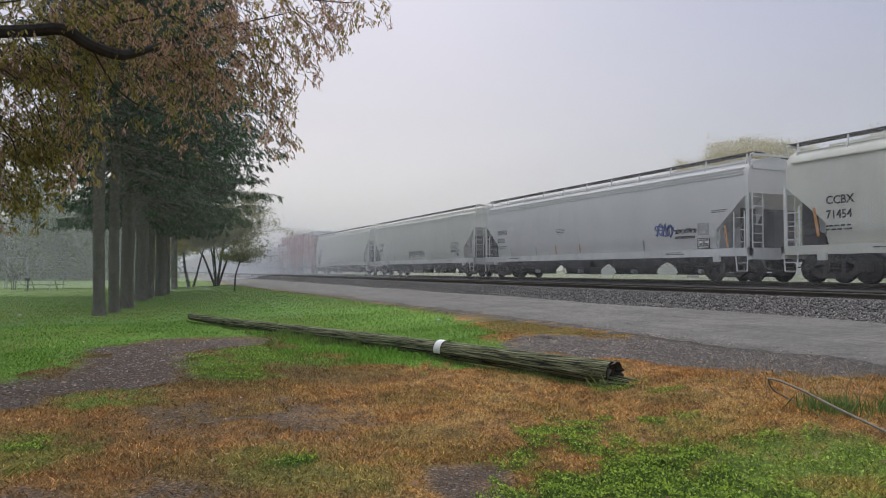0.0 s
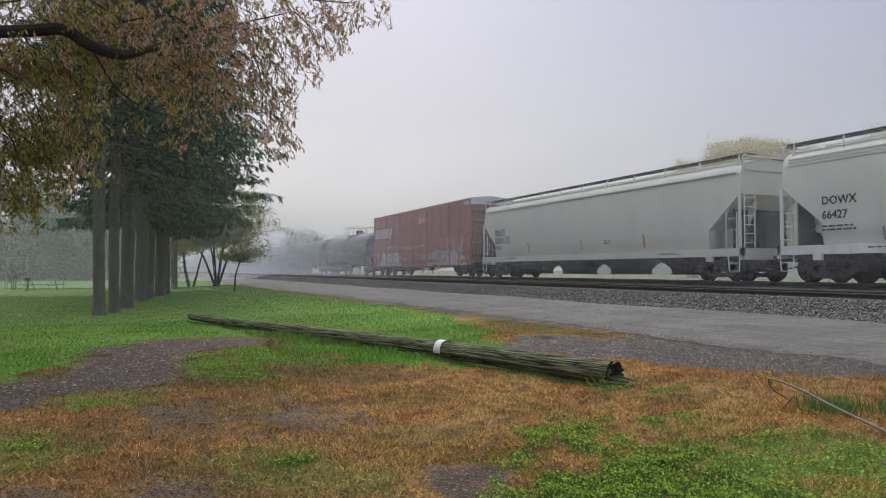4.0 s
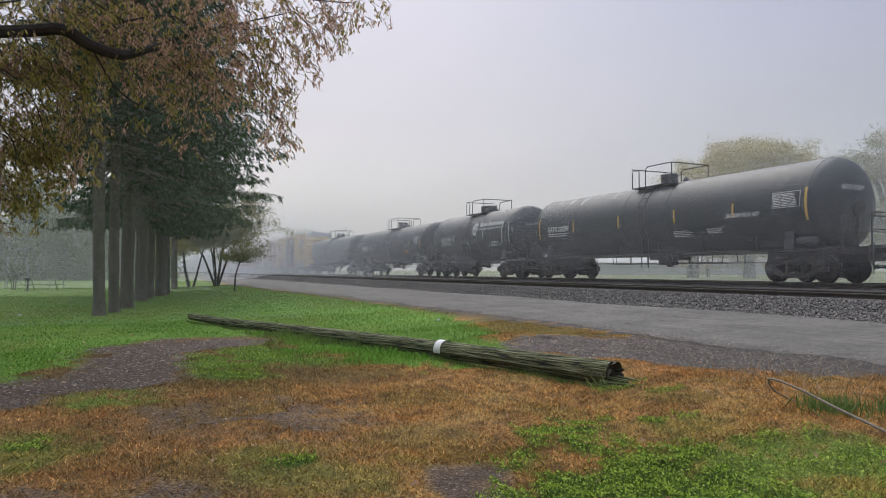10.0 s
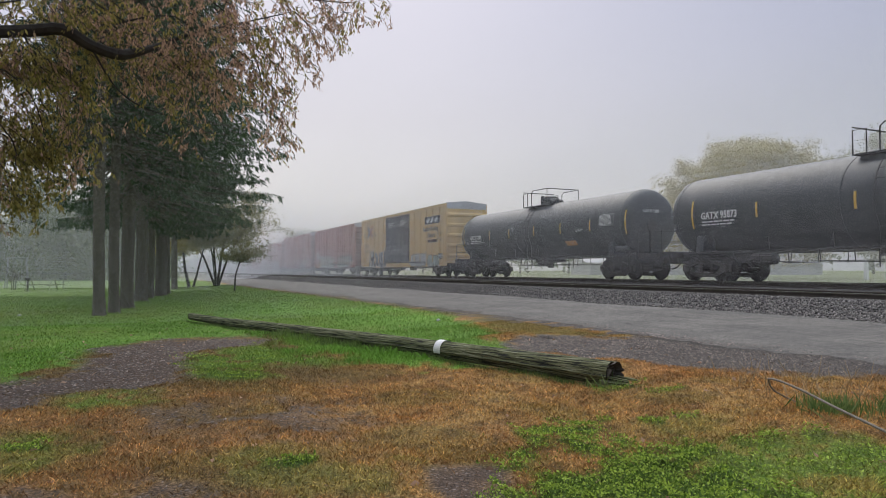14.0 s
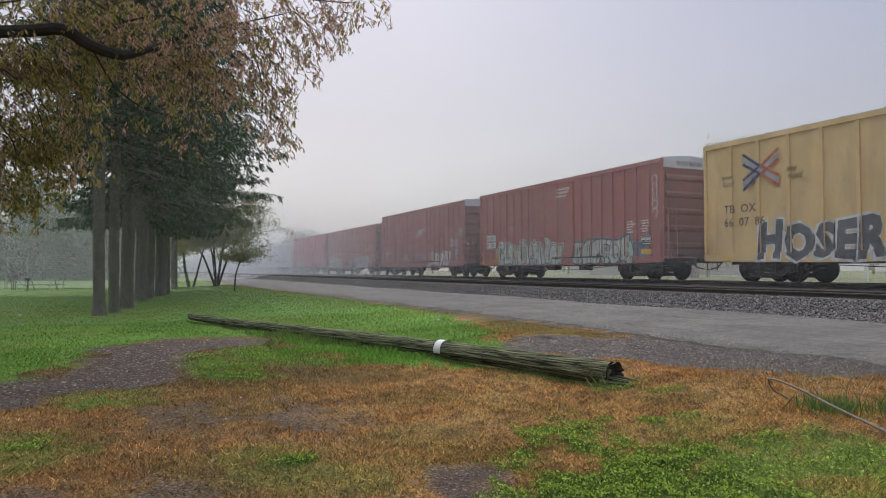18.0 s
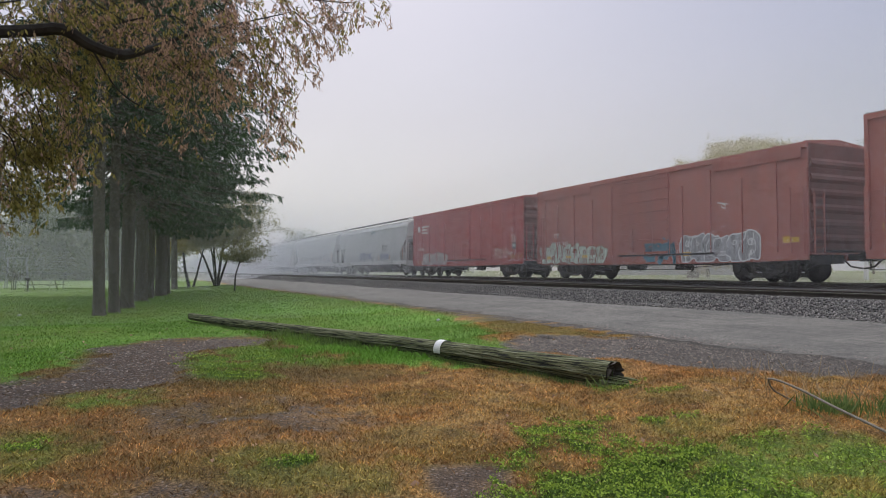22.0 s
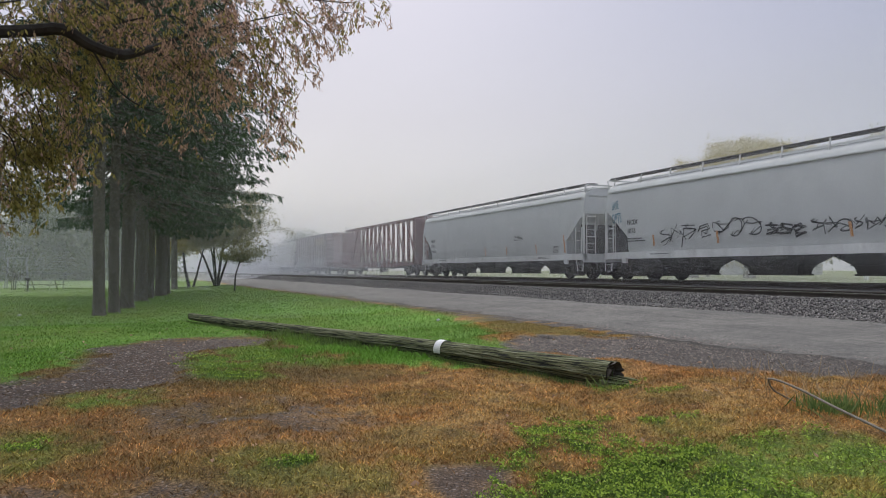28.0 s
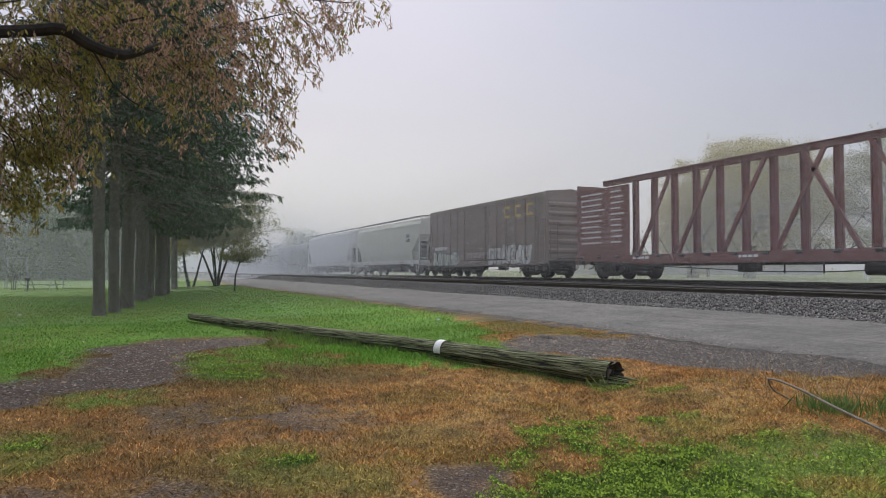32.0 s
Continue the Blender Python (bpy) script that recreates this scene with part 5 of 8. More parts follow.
# ---- boxcar ----
def boxcar(label, lead, tail, top, paint, door=(0.0, 2.4), doors=2, ribs=16, roof="zinc", endcap=False, low=0.68, doorpaint=None, ribdepth=0.06, hoops=5, doorstyle="plug", endpaint=None, panels=False):
    """door: its middle along the car and half its width. top: the eaves over the rail."""
    car = rail_car("boxcar", label, lead, tail, "railcars of the train")
    H = (tail - lead) / 2
    W = 1.50
    part("body", Shape().box(-W, W, -H, H, low + 0.25, top), M[paint], car)
    d0, d1 = door[0] - door[1], door[0] + door[1]
    posts = [-H + 0.06 + (2 * H - 0.12) * k / ribs for k in range(ribs + 1)]
    RELIEF[car.name] = ([y for y in posts if not d0 - 0.1 < y < d1 + 0.1], (d0, d1), low + 0.34, 0.34 if panels else 0.056, 0.05 if panels else 0.07)
    for s in (-1, 1):
        a, b = (-W - 0.07, -W) if s < 0 else (W, W + 0.07)
        part("side_sill", Shape().prism([(-H, low + 0.25), (-H, low + 0.08), (-H * 0.55, low), (H * 0.55, low), (H, low + 0.08), (H, low + 0.25), (H, low + 0.34), (-H, low + 0.34)], "x", a, b), M[paint], car)
        part("top_chord", Shape().box(a, b, -H, H, top - 0.16, top), M[paint], car)
        rib = Shape().box(a, b, -0.055, 0.055, low + 0.32, top - 0.15).mesh("side_post", M[paint])
        if panels:
            o = W + 0.05
            deep = [Shape().prism([(-0.34, low + 0.32), (0.34, low + 0.32), (0.34, z), (0.30, z + 0.05), (-0.30, z + 0.05), (-0.34, z)], "x", min(s * W, s * o), max(s * W, s * o)).mesh("pressed_panel", M[paint]) for z in (top - 0.85, top - 0.40)]
        for k in range(ribs + 1):
            y = -H + 0.06 + (2 * H - 0.12) * k / ribs
            if d0 - 0.1 < y < d1 + 0.1:
                continue
            ob = part("pressed_panel", deep[k % 2], None, car) if panels else part("side_post", rib, None, car)
            ob.location = (0, min(H - 0.36, max(-H + 0.36, y)) if panels else y, 0)
        # doors hang proud of the side
        for k in range(doors):
            e0, e1 = d0 + (d1 - d0) * k / doors + 0.02, d0 + (d1 - d0) * (k + 1) / doors - 0.02
            o = 0.09 if s > 0 else -0.09
            dr = part("door", Shape().box(min(s * W, s * W + o), max(s * W, s * W + o), e0, e1, low + 0.42, top - 0.22), M[doorpaint or paint], car, "sliding plug door")
            q = Shape()
            x0, x1 = (s * W + o - 0.035, s * W + o) if s < 0 else (s * W + o, s * W + o + 0.035)
            if doorstyle == "plug":
                for z in (0.30, 0.62):
                    zz = low + 0.42 + (top - low - 0.64) * z
                    q.box(x0, x1, e0, e1, zz - 0.035, zz + 0.035)
                for yy in (e0 + 0.04, e1 - 0.04, e0 + (e1 - e0) * 0.36, e0 + (e1 - e0) * 0.68):
                    q.box(x0, x1, yy - 0.035, yy + 0.035, low + 0.45, top - 0.25)
            else:
                m = 7
                for i in range(m + 1):
                    zz = low + 0.46 + (top - low - 0.74) * i / m
                    q.box(x0, x1, e0 + 0.05, e1 - 0.05, zz - 0.05, zz + 0.05)
            part("door_rib", q, M[doorpaint or paint], dr)
            lv = Shape()
            if s < 0:
                for yy in (e0 + (e1 - e0) * 0.3, e0 + (e1 - e0) * 0.7):
                    lv.tube([(x0 - 0.02, yy, low + 0.5), (x0 - 0.02, yy, low + 1.5)], 0.016, 5)
                lv.tube([(x0 - 0.03, e0 + 0.25, low + 1.0), (x0 - 0.03, e1 - 0.25, low + 1.0)], 0.014, 5)
                part("lock_rod", lv, M[doorpaint or paint], dr)
        tr = Shape().box(a - 0.03 if s < 0 else a, b + (0.03 if s > 0 else 0), d0 - 2.2, d1 + 0.1, low + 0.33, low + 0.40)
        part("door_track", tr, M["steel"], car)
        # ends with pressed hoops
        e = s * H
        # red cars take an end paint with shade mixed in besides dirt
        part("end_sheet", Shape().box(-W + 0.01, W - 0.01, min(e, e + s * 0.012), max(e, e + s * 0.012), low + 0.3, top - 0.02), M[endpaint or paint], car, "ribbed end sheet, darkened for shade and grime on red cars")
        for k in range(hoops):
            z = low + 0.75 + (top - low - 1.1) * k / (hoops - 0.4)
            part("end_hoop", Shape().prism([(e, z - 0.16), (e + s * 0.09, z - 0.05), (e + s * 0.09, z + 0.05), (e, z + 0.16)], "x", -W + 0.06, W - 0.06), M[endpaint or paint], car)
        if endcap:
            part("end_cap", Shape().box(-W - 0.02, W + 0.02, min(e, e + s * 0.03), max(e, e + s * 0.03), top - 0.36, top + 0.02), M["zinc"], car, "bare metal strip across the top of the end")
        part("ladder", ladder(-W - 0.11, e - s * 0.12, e - s * 0.58, low + 0.3, low + 2.4 if top < 4.7 else low + 2.2, 6), M[paint], car)
        part("ladder", ladder(e + s * 0.12, -W + 0.1, -W + 0.55, low + 0.3, low + 2.2, 6, "x"), M[paint], car)
        st = Shape().tube([(-W - 0.02, e - s * 0.10, low + 0.3), (-W - 0.02, e - s * 0.10, 0.42), (-W - 0.02, e - s * 0.55, 0.42), (-W - 0.02, e - s * 0.55, low + 0.3)], 0.022, 5)
        part("step", st, M["steel"], car)
        part("end_platform", Shape().box(-0.9, 0.9, min(e, e + s * 0.3), max(e, e + s * 0.3), 1.0, 1.04), M["steel"], car)
    # roof
    rf = Shape().prism([(-W - 0.03, top), (-W - 0.03, top + 0.03), (0, top + 0.17), (W + 0.03, top + 0.03), (W + 0.03, top)], "y", -H, H)
    part("roof", rf, M[roof], car, "weathered metal roof")
    seam = Shape().prism([(-W - 0.035, top + 0.02), (-W - 0.035, top + 0.055), (0, top + 0.20), (W + 0.035, top + 0.055), (W + 0.035, top + 0.02)], "y", -0.04, 0.04).mesh("roof_seam", M[roof])
    for k in range(15):
        ob = part("roof_seam", seam, None, car)
        ob.location = (0, -H + 0.1 + (2 * H - 0.2) * k / 14, 0)
    # under the floor
    u = Shape().box(-0.3, 0.3, -H + 0.1, H - 0.1, 0.62, 0.95)
    part("centre_sill", u, M["steel"], car)
    g = Shape()
    g.tube([(-0.75, 0.6, 0.62), (-0.75, 1.5, 0.62)], 0.2, 10)
    part("air_tank", g, M["steel"], car)
    b = Shape().tube([(-1.05, -H * 0.55, 0.62), (-1.05, -1.2, 0.44), (-1.05, 1.2, 0.42), (-1.05, H * 0.55, 0.6)], 0.02, 4).box(-1.1, -0.8, -2.3, -1.6, 0.42, 0.72)
    for y in (-2.6, 0.3, 2.2):
        b.box(-1.2, -1.16, y, y + 0.04, 0.36, 0.74)
    part("brake_rigging", b, M["steel"], car)
    trucks(car, (-(H - 2.25), H - 2.25))
    couplers(car, H + 0.3)
    return car, H, -W


# ---- tank car ----
TANK_HALF = {}


def tank_car(label, lead, tail, rad=1.50, dome=0.0, kind=0, zc=2.52, inset=0.55):
    """lead and tail: the ends of its sills."""
    car = rail_car("tank_car", label, lead, tail, "railcars of the train")
    H = (tail - lead) / 2
    half = TANK_HALF[car.name] = H - inset
    n = 40
    rings = []
    for s in (-1, 1):
        rr = []
        for a in np.linspace(0, math.pi / 2, 9)[1:]:
            rr.append((s * (half - 0.58 + 0.58 * math.cos(a) ** 0.80), rad * math.sin(a) ** 0.80))
        rings.append(rr)
    seq = [(-half, 0.02)] + rings[0] + [(y, rad) for y in np.linspace(-half + 1.4, half - 1.4, 7)] + rings[1][::-1] + [(half, 0.02)]
    v, f = [], []
    for y, r in seq:
        v += [(r * math.cos(2 * math.pi * k / n), y, zc + r * math.sin(2 * math.pi * k / n)) for k in range(n)]
    for i in range(len(seq) - 1):
        f += [(i * n + k, (i + 1) * n + k, (i + 1) * n + (k + 1) % n, i * n + (k + 1) % n) for k in range(n)]
    f += [tuple(range(n)), tuple(range((len(seq) - 1) * n, len(seq) * n))[::-1]]
    part("tank", Shape().faces(v, f), M["black_tank"], car, "black cylindrical tank with domed heads", True)
    for y in (-half + 0.60, dome - 1.3, dome + 1.3, half - 0.60):
        s = Shape()
        s.tube([(0, y - 0.03, zc), (0, y + 0.03, zc)], rad + 0.012, n)
        part("seam_band", s, M["black_tank"], car, "", True)
    for s in (-1, 1):
        y = s * (H - 1.95)
        sd = Shape().prism([(-1.35, 1.05), (1.35, 1.05), (1.25, 1.75), (-1.25, 1.75)], "y", y - 0.18, y + 0.18)
        part("saddle", sd, M["black_tank"], car)
        st = Shape().box(-0.3, 0.3, min(s * (H - 3.6), s * H), max(s * (H - 3.6), s * H), 0.68, 1.12)
        part("stub_sill", st, M["steel"], car)
        pl = Shape().box(-1.45, 1.45, min(s * (H - 0.9), s * H), max(s * (H - 0.9), s * H), 1.08, 1.14)
        pl.box(-1.5, 1.5, s * (H - 0.03) - 0.03, s * (H - 0.03) + 0.03, 0.9, 1.14)
        part("end_platform", pl, M["steel"], car)
        rl = Shape()
        rl.tube([(-1.42, s * (H - 0.05), 1.12), (-1.42, s * (H - 0.05), 2.05), (-1.36, s * (H - 0.05), 2.1), (1.36, s * (H - 0.05), 2.1), (1.42, s * (H - 0.05), 2.05), (1.42, s * (H - 0.05), 1.12)], 0.024, 5)
        rl.tube([(-1.42, s * (H - 0.05), 1.6), (1.42, s * (H - 0.05), 1.6)], 0.016, 5)
        part("end_railing", rl, M["steel"], car, "thin black pipe railing")
        part("ladder", ladder(-1.5, s * (H - 0.15), s * (H - 0.55), 0.42, 1.2, 3), M["steel"], car)
    # long sill rail along the side with hangers
    for x in (-1.5, 1.5):
        r = Shape().box(x - 0.03, x + 0.03, -H + 0.2, H - 0.2, 1.04, 1.10)
        part("side_rail", r, M["steel"], car, "thin side running rail")
        hgr = Shape()
        for k in range(12):
            y = -half + 2.2 + (2 * half - 4.4) * k / 11
            if abs(k - 5.5) < 4.6:
                hgr.tube([(x, y, 1.06), (x * 0.96, y, 0.66)], 0.016, 4)
        hgr.tube([(x * 0.96, -half + 3.0, 0.70), (x * 0.96, half - 3.0, 0.70)], 0.018, 4)
        part("brake_rail", hgr, M["steel"], car)
        for k in range(6):
            y = -half + 2.5 + (2 * half - 5) * k / 5
            part("rail_brace", Shape().tube([(x, y, 1.1), (x * 0.93, y + 0.12, 1.55)], 0.016, 4), M["steel"], car)
    bv = Shape().box(-0.5, 0.5, dome - 0.7, dome + 0.7, 0.84, 1.1)
    bv.tube([(0, dome, 1.1), (0, dome, 0.55)], 0.16, 8)
    part("bottom_outlet", bv, M["steel"], car)
    part("valve_box", Shape().box(-1.2, -0.7, dome - 1.2, dome - 0.6, 0.62, 1.06), M["steel"], car)
    part("brake_cylinder", Shape().tube([(-1.12, -H + 1.05, 1.36), (-1.12, -H + 1.12, 1.36), (-1.12, -H + 1.72, 1.36), (-1.12, -H + 1.80, 1.36)], [0.09, 0.14, 0.14, 0.08], 12), M["black_tank"], car, "grey brake cylinder on the end platform")
    part("brake_wheel_stand", Shape().box(-0.75, -0.65, -H + 0.05, -H + 0.13, 1.1, 2.35).tube([(-0.70, -H - 0.02, 2.3), (-0.70, -H + 0.04, 2.3)], 0.26, 14), M["steel"], car, "brake wheel on its stand")
    part("brake_reservoir", Shape().tube([(-1.0, H * 0.42, 0.8), (-1.0, H * 0.42 + 0.9, 0.8)], 0.2, 10), M["steel"], car)
    # manway and its platform
    zt = zc + rad
    mw = Shape()
    mw.tube([(0, dome, zt - 0.1), (0, dome, zt + 0.38)], 0.36 if kind != 1 else 0.5, 16)
    mw.tube([(0, dome, zt + 0.38), (0, dome, zt + 0.46)], [0.40 if kind != 1 else 0.54, 0.30], 16)
    if kind == 2:
        mw.tube([(-0.2, dome + 0.45, zt), (-0.2, dome + 0.45, zt + 0.5)], 0.12, 8)
        mw.tube([(-0.2, dome - 0.4, zt + 0.12), (-0.2, dome - 1.0, zt + 0.12)], 0.14, 8)
    part("manway", mw, M["black_tank"], car, "", True)
    part("safety_valve", Shape().tube([(0.2, dome - 0.75, zt - 0.05), (0.2, dome - 0.75, zt + 0.12), (0.2, dome - 0.75, zt + 0.22)], [0.09, 0.12, 0.05], 10), M["black_tank"], car)
    pf = Shape().box(-1.0, -0.42, dome - 1.18, dome + 1.18, zt - 0.14, zt - 0.10).box(0.42, 1.0, dome - 1.18, dome + 1.18, zt - 0.14, zt - 0.10)
    part("platform", pf, M["steel"], car, "open-grid platform round the manway")
    rr = Shape()
    for x in (-1.0, 1.0):
        rr.tube([(x, dome - 1.18, zt - 0.14), (x, dome - 1.18, zt + 0.72), (x, dome + 0.2, zt + 0.72), (x, dome + 0.35, zt + 0.6), (x, dome + 0.35, zt - 0.1)], 0.024, 5)
        rr.tube([(x, dome + 0.75, zt - 0.14), (x, dome + 0.75, zt + 0.62), (x, dome + 1.18, zt + 0.62), (x, dome + 1.18, zt - 0.14)], 0.024, 5)
    rr.tube([(-1.0, dome - 1.18, zt + 0.72), (1.0, dome - 1.18, zt + 0.72)], 0.024, 5)
    rr.tube([(-1.0, dome + 1.18, zt + 0.72), (1.0, dome + 1.18, zt + 0.72)], 0.024, 5)
    part("platform_railing", rr, M["steel"], car, "black pipe guard rail")
    for x in (-1, 1):
        pts = [(x * (rad + 0.08) * math.cos(a), zc + (rad + 0.08) * math.sin(a)) for a in np.linspace(-0.55, 1.0, 8)]
        ld = Shape()
        for y in (dome - 0.2, dome + 0.2):
            ld.tube([(p[0], y, p[1]) for p in pts] , 0.02, 4)
        ld.tube([(pts[0][0], dome - 0.2, pts[0][1]), (pts[0][0], dome - 0.2, 0.5)], 0.02, 4).tube([(pts[0][0], dome + 0.2, pts[0][1]), (pts[0][0], dome + 0.2, 0.5)], 0.02, 4)
        for p in pts:
            ld.tube([(p[0], dome - 0.2, p[1]), (p[0], dome + 0.2, p[1])], 0.016, 4)
        part("ladder", ld, M["steel"], car)
    trucks(car, (-(H - 1.95), H - 1.95))
    couplers(car, H)
    return car, H, rad, zc


def on_tank(rad, zc, z):
    """How far out the tank's side is at that height, a little proud."""
    return -math.sqrt(max(0.05, rad * rad - (z - zc) ** 2)) - 0.008


def tank_patch(car, rad, zc, y0, y1, s0, s1, mat, name="stencil_patch", label="", lift=0.008):
    """A thin painted patch that follows the curve of the tank; s: metres along the curve above its middle."""
    v = []
    for a in np.linspace(s0 / rad, s1 / rad, 5):
        for y in (y0, y1):
            v.append((-(rad + lift) * math.cos(a), y, zc + (rad + lift) * math.sin(a)))
    return part(name, Shape().faces(v, [(2 * i, 2 * i + 1, 2 * i + 3, 2 * i + 2) for i in range(4)]), mat, car, label)


def tank_bars(car, rad, zc, y, s, rows, width, mat, h=0.05, gap=0.045, seed=0):
    """Unreadable small print on a tank: plain curved bars."""
    r = random.Random(seed)
    sh = Shape()
    for k in range(rows):
        yy, ss = y, s - k * (h + gap)
        left = width * r.uniform(0.75, 1.0)
        while left > 0.06:
            w = min(left, r.uniform(0.10, 0.30))
            v = []
            for a in ((ss - h) / rad, (ss - h / 2) / rad, ss / rad):
                for q in (yy, yy - w):
                    v.append((-(rad + 0.009) * math.cos(a), q, zc + (rad + 0.009) * math.sin(a)))
            sh.faces(v, [(0, 1, 3, 2), (2, 3, 5, 4)])
            yy -= w + 0.05
            left -= w + 0.05
    return part("stencil_lines", sh, mat, car)


def tank_marks(car, H, rad, zc, text, mat, ys, tape, size=0.34, panel_y=None, frame_mark=False):
    z = zc + 0.02
    if text:
        lettering(text, size, mat, car, H - 2.2, zc - 0.22, -rad - 0.012, width=0.84, bold=0.010)
        head = lettering(text, 0.20, mat, car, 0, 0, 0)
        head.matrix_basis = Matrix(((0.9, 0, 0, -0.70), (0, 0, -1, -TANK_HALF[car.name] - 0.004), (0, 1, 0, zc + 0.42), (0, 0, 0, 1)))
        bars(car, -rad - 0.006, H - 2.25, zc - 0.30, 2, 1.9, mat, 0.05, 0.06, 2)
    for y in ys:
        s = Shape()
        zz = np.linspace(zc - 0.30, zc + 0.22, 6)
        if abs(y) > H - 1.9:
            zz = np.linspace(zc - 0.55, zc + 0.5, 8)
        v = []
        for q in zz:
            xx = on_tank(rad, zc, q) - 0.006
            v += [(xx, y, q), (xx, y - 0.085, q)]
        s.faces(v, [(2 * i, 2 * i + 2, 2 * i + 3, 2 * i + 1) for i in range(len(zz) - 1)])
        part("reflector", s, M[tape], car, "vertical reflective strip")
    if panel_y is not None:
        tank_bars(car, rad, zc, panel_y, 0.36, 8, 0.95, mat, 0.032, 0.022, 3)
        for q, (a, b, c, d) in enumerate(((-0.04, 1.0, 0.40, 0.42), (-0.04, 1.0, -0.10, -0.08), (-0.04, -0.02, -0.10, 0.42), (0.98, 1.0, -0.10, 0.42))):
            tank_patch(car, rad, zc, panel_y - a, panel_y - b, c, d, mat, "stencil_frame", "", 0.0095)
        for q, (a, b, c, d) in enumerate(((0.8, 1.3, -0.36, -0.33), (0.8, 1.3, -0.03, 0.0), (0.8, 0.83, -0.36, 0.0), (1.27, 1.3, -0.36, 0.0)) if frame_mark else ()):
            tank_patch(car, rad, zc, panel_y - a, panel_y - b, c, d, M["white"], "stencil_frame")
        if not frame_mark:
            tank_bars(car, rad, zc, panel_y + 1.9, -0.16, 2, 0.8, mat, 0.03, 0.03, 9)
    return car


# ---- the cars, from the head of the visible train backwards ----
HX = -1.555
car, H = hopper("stained cream covered hopper railcar with black lettering", -4.0, 15.31, "hop_cream", mark="CCBX", number="71454", ridge=False, sill="hop_cream")
tapes(car, HX, (H - 1.1, H - 5.0), 1.45, M["orange_tape"], 0.10, 0.9)
scribble(car, HX, H - 0.75, H - 1.3, 1.45, 1.9, 1, M["black"], 5)
car, H = hopper("long white covered hopper railcar with blue and black tags", 16.52, 35.75, "hop_white", mark="DOWX", number="62035")
scribble(car, HX, -4.9, -5.95, 1.72, 2.25, 4, M["blue_spray"], 7, 0.09)
scribble(car, HX, -6.0, -7.15, 1.82, 2.0, 6, M["black"], 8, 0.05)
panel(car, HX, -6.05, -7.1, 1.62, 1.72, M["black"])
panel(car, HX, -7.22, -7.75, 1.72, 2.16, M["grey_spray"], "placard", "weathered grey placard")
scribble(car, HX, -7.8, -8.3, 1.4, 2.1, 2, M["hop_grey"], 9, 0.05)
data_panel(car, HX, -7.2, 1.22, 0.6, 0.38)
tapes(car, HX, (6.6, 4.0, -4.2), 1.22, M["metal_grey"], 0.07, 0.42)
tapes(car, HX, (2.2, 0.2), 1.22, M["orange_tape"], 0.08, 0.45)
tapes(car, HX, (-8.45,), 1.25, M["orange_tape"], 0.09, 0.75)
bars(car, HX, 2.1, 2.45, 4, 0.8, M["black"], 0.025, 0.05, 2)
bars(car, HX, -7.9, 2.6, 2, 0.8, M["black"], 0.03, 0.04, 3)
car, H = hopper("pale grey-green covered hopper railcar with a black tag", 37.1, 56.45, "hop_green", mark="DOWX", number="66427")
scribble(car, HX, 1.26, -1.55, 1.45, 1.88, 9, M["black"], 12, 0.075)
data_panel(car, HX, -6.9, 1.35, 0.5, 0.4)
bars(car, HX, -6.2, 2.25, 6, 1.3, M["black"], 0.03, 0.05, 2)
panel(car, HX, -6.2, -7.5, 1.62, 1.76, M["black"])
tapes(car, HX, (6.3, 4.6, 2.2, -3.0), 1.25, M["metal_grey"], 0.08, 0.42)
tapes(car, HX, (1.3, -1.7), 1.3, M["orange_tape"], 0.09, 0.45)
car, H = hopper("pale grey-green covered hopper railcar with boxed black lettering", 57.85, 77.05, "hop_green", mark="TILX", number="622531", ridge=False, sill="hop_green")
for yy, zz, ww in ((8.0, 2.36, 1.15), (8.0, 1.92, 1.65)):
    panel(car, HX + 0.001, yy + 0.05, yy - ww, zz, zz + 0.42, M["grey_spray"], "letter_patch", "grey repainted patch behind the letters", 0.003)
tapes(car, HX, (8.45, 4.5, -0.2, -4.5), 1.35, M["orange_tape"], 0.10, 0.55)
bars(car, HX, -2.0, 1.75, 2, 0.5, M["black"], 0.05, 0.05, 6)

def notice(car, x, y, z, lines, size=0.15):
    for k, words in enumerate(lines):
        lettering(words, size, M["white"], car, y - 0.05 * (k % 2), z - k * size * 1.1, x, "notice", 0.0, 0.9, bold=0.004)


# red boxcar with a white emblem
car, H, BX = boxcar("oxide-red boxcar with a white striped emblem and silver graffiti", 78.7, 97.45, 4.97, "red_oxide", (0.05, 2.5), 2, 12, "zinc", True, endpaint="shaded_grime_red")
BX -= 0.072
for k in range(5):
    panel(car, BX, 8.9 - 0.02 * k, 6.85 - 0.08 * k, 3.14 + k * 0.155, 3.23 + k * 0.155, M["white"], "emblem_stripe")
em = Shape()
for a, b in ((6.70, 6.42), (6.30, 5.98), (5.86, 5.54), (5.40, 4.80)):
    stroke(em, [(a, 3.08), (b, 3.92)], 0.26, BX - 0.004)
part("emblem", em, M["white"], car, "white painted emblem")
lettering("NS", 0.46, M["white"], car, 8.35, 2.15, BX)
lettering("470", 0.46, M["white"], car, 8.35, 1.62, BX)
lettering("222", 0.46, M["white"], car, 7.25, 1.62, BX)
bars(car, BX, 8.3, 1.5, 2, 0.6, M["white"], 0.05, 0.07, 3)
throwup(car, BX - 0.02, 7.45, 2.7, 0.72, 1.92, 5, M["silver_spray"], M["black"], 21, M["grey_spray"])
for k, (a, b) in enumerate(((6.4, 5.5), (5.2, 4.2), (3.6, 2.7))):
    scribble(car, BX, a, b, 2.1, 2.55, 4, M["white"], 22 + 7 * k, 0.035)
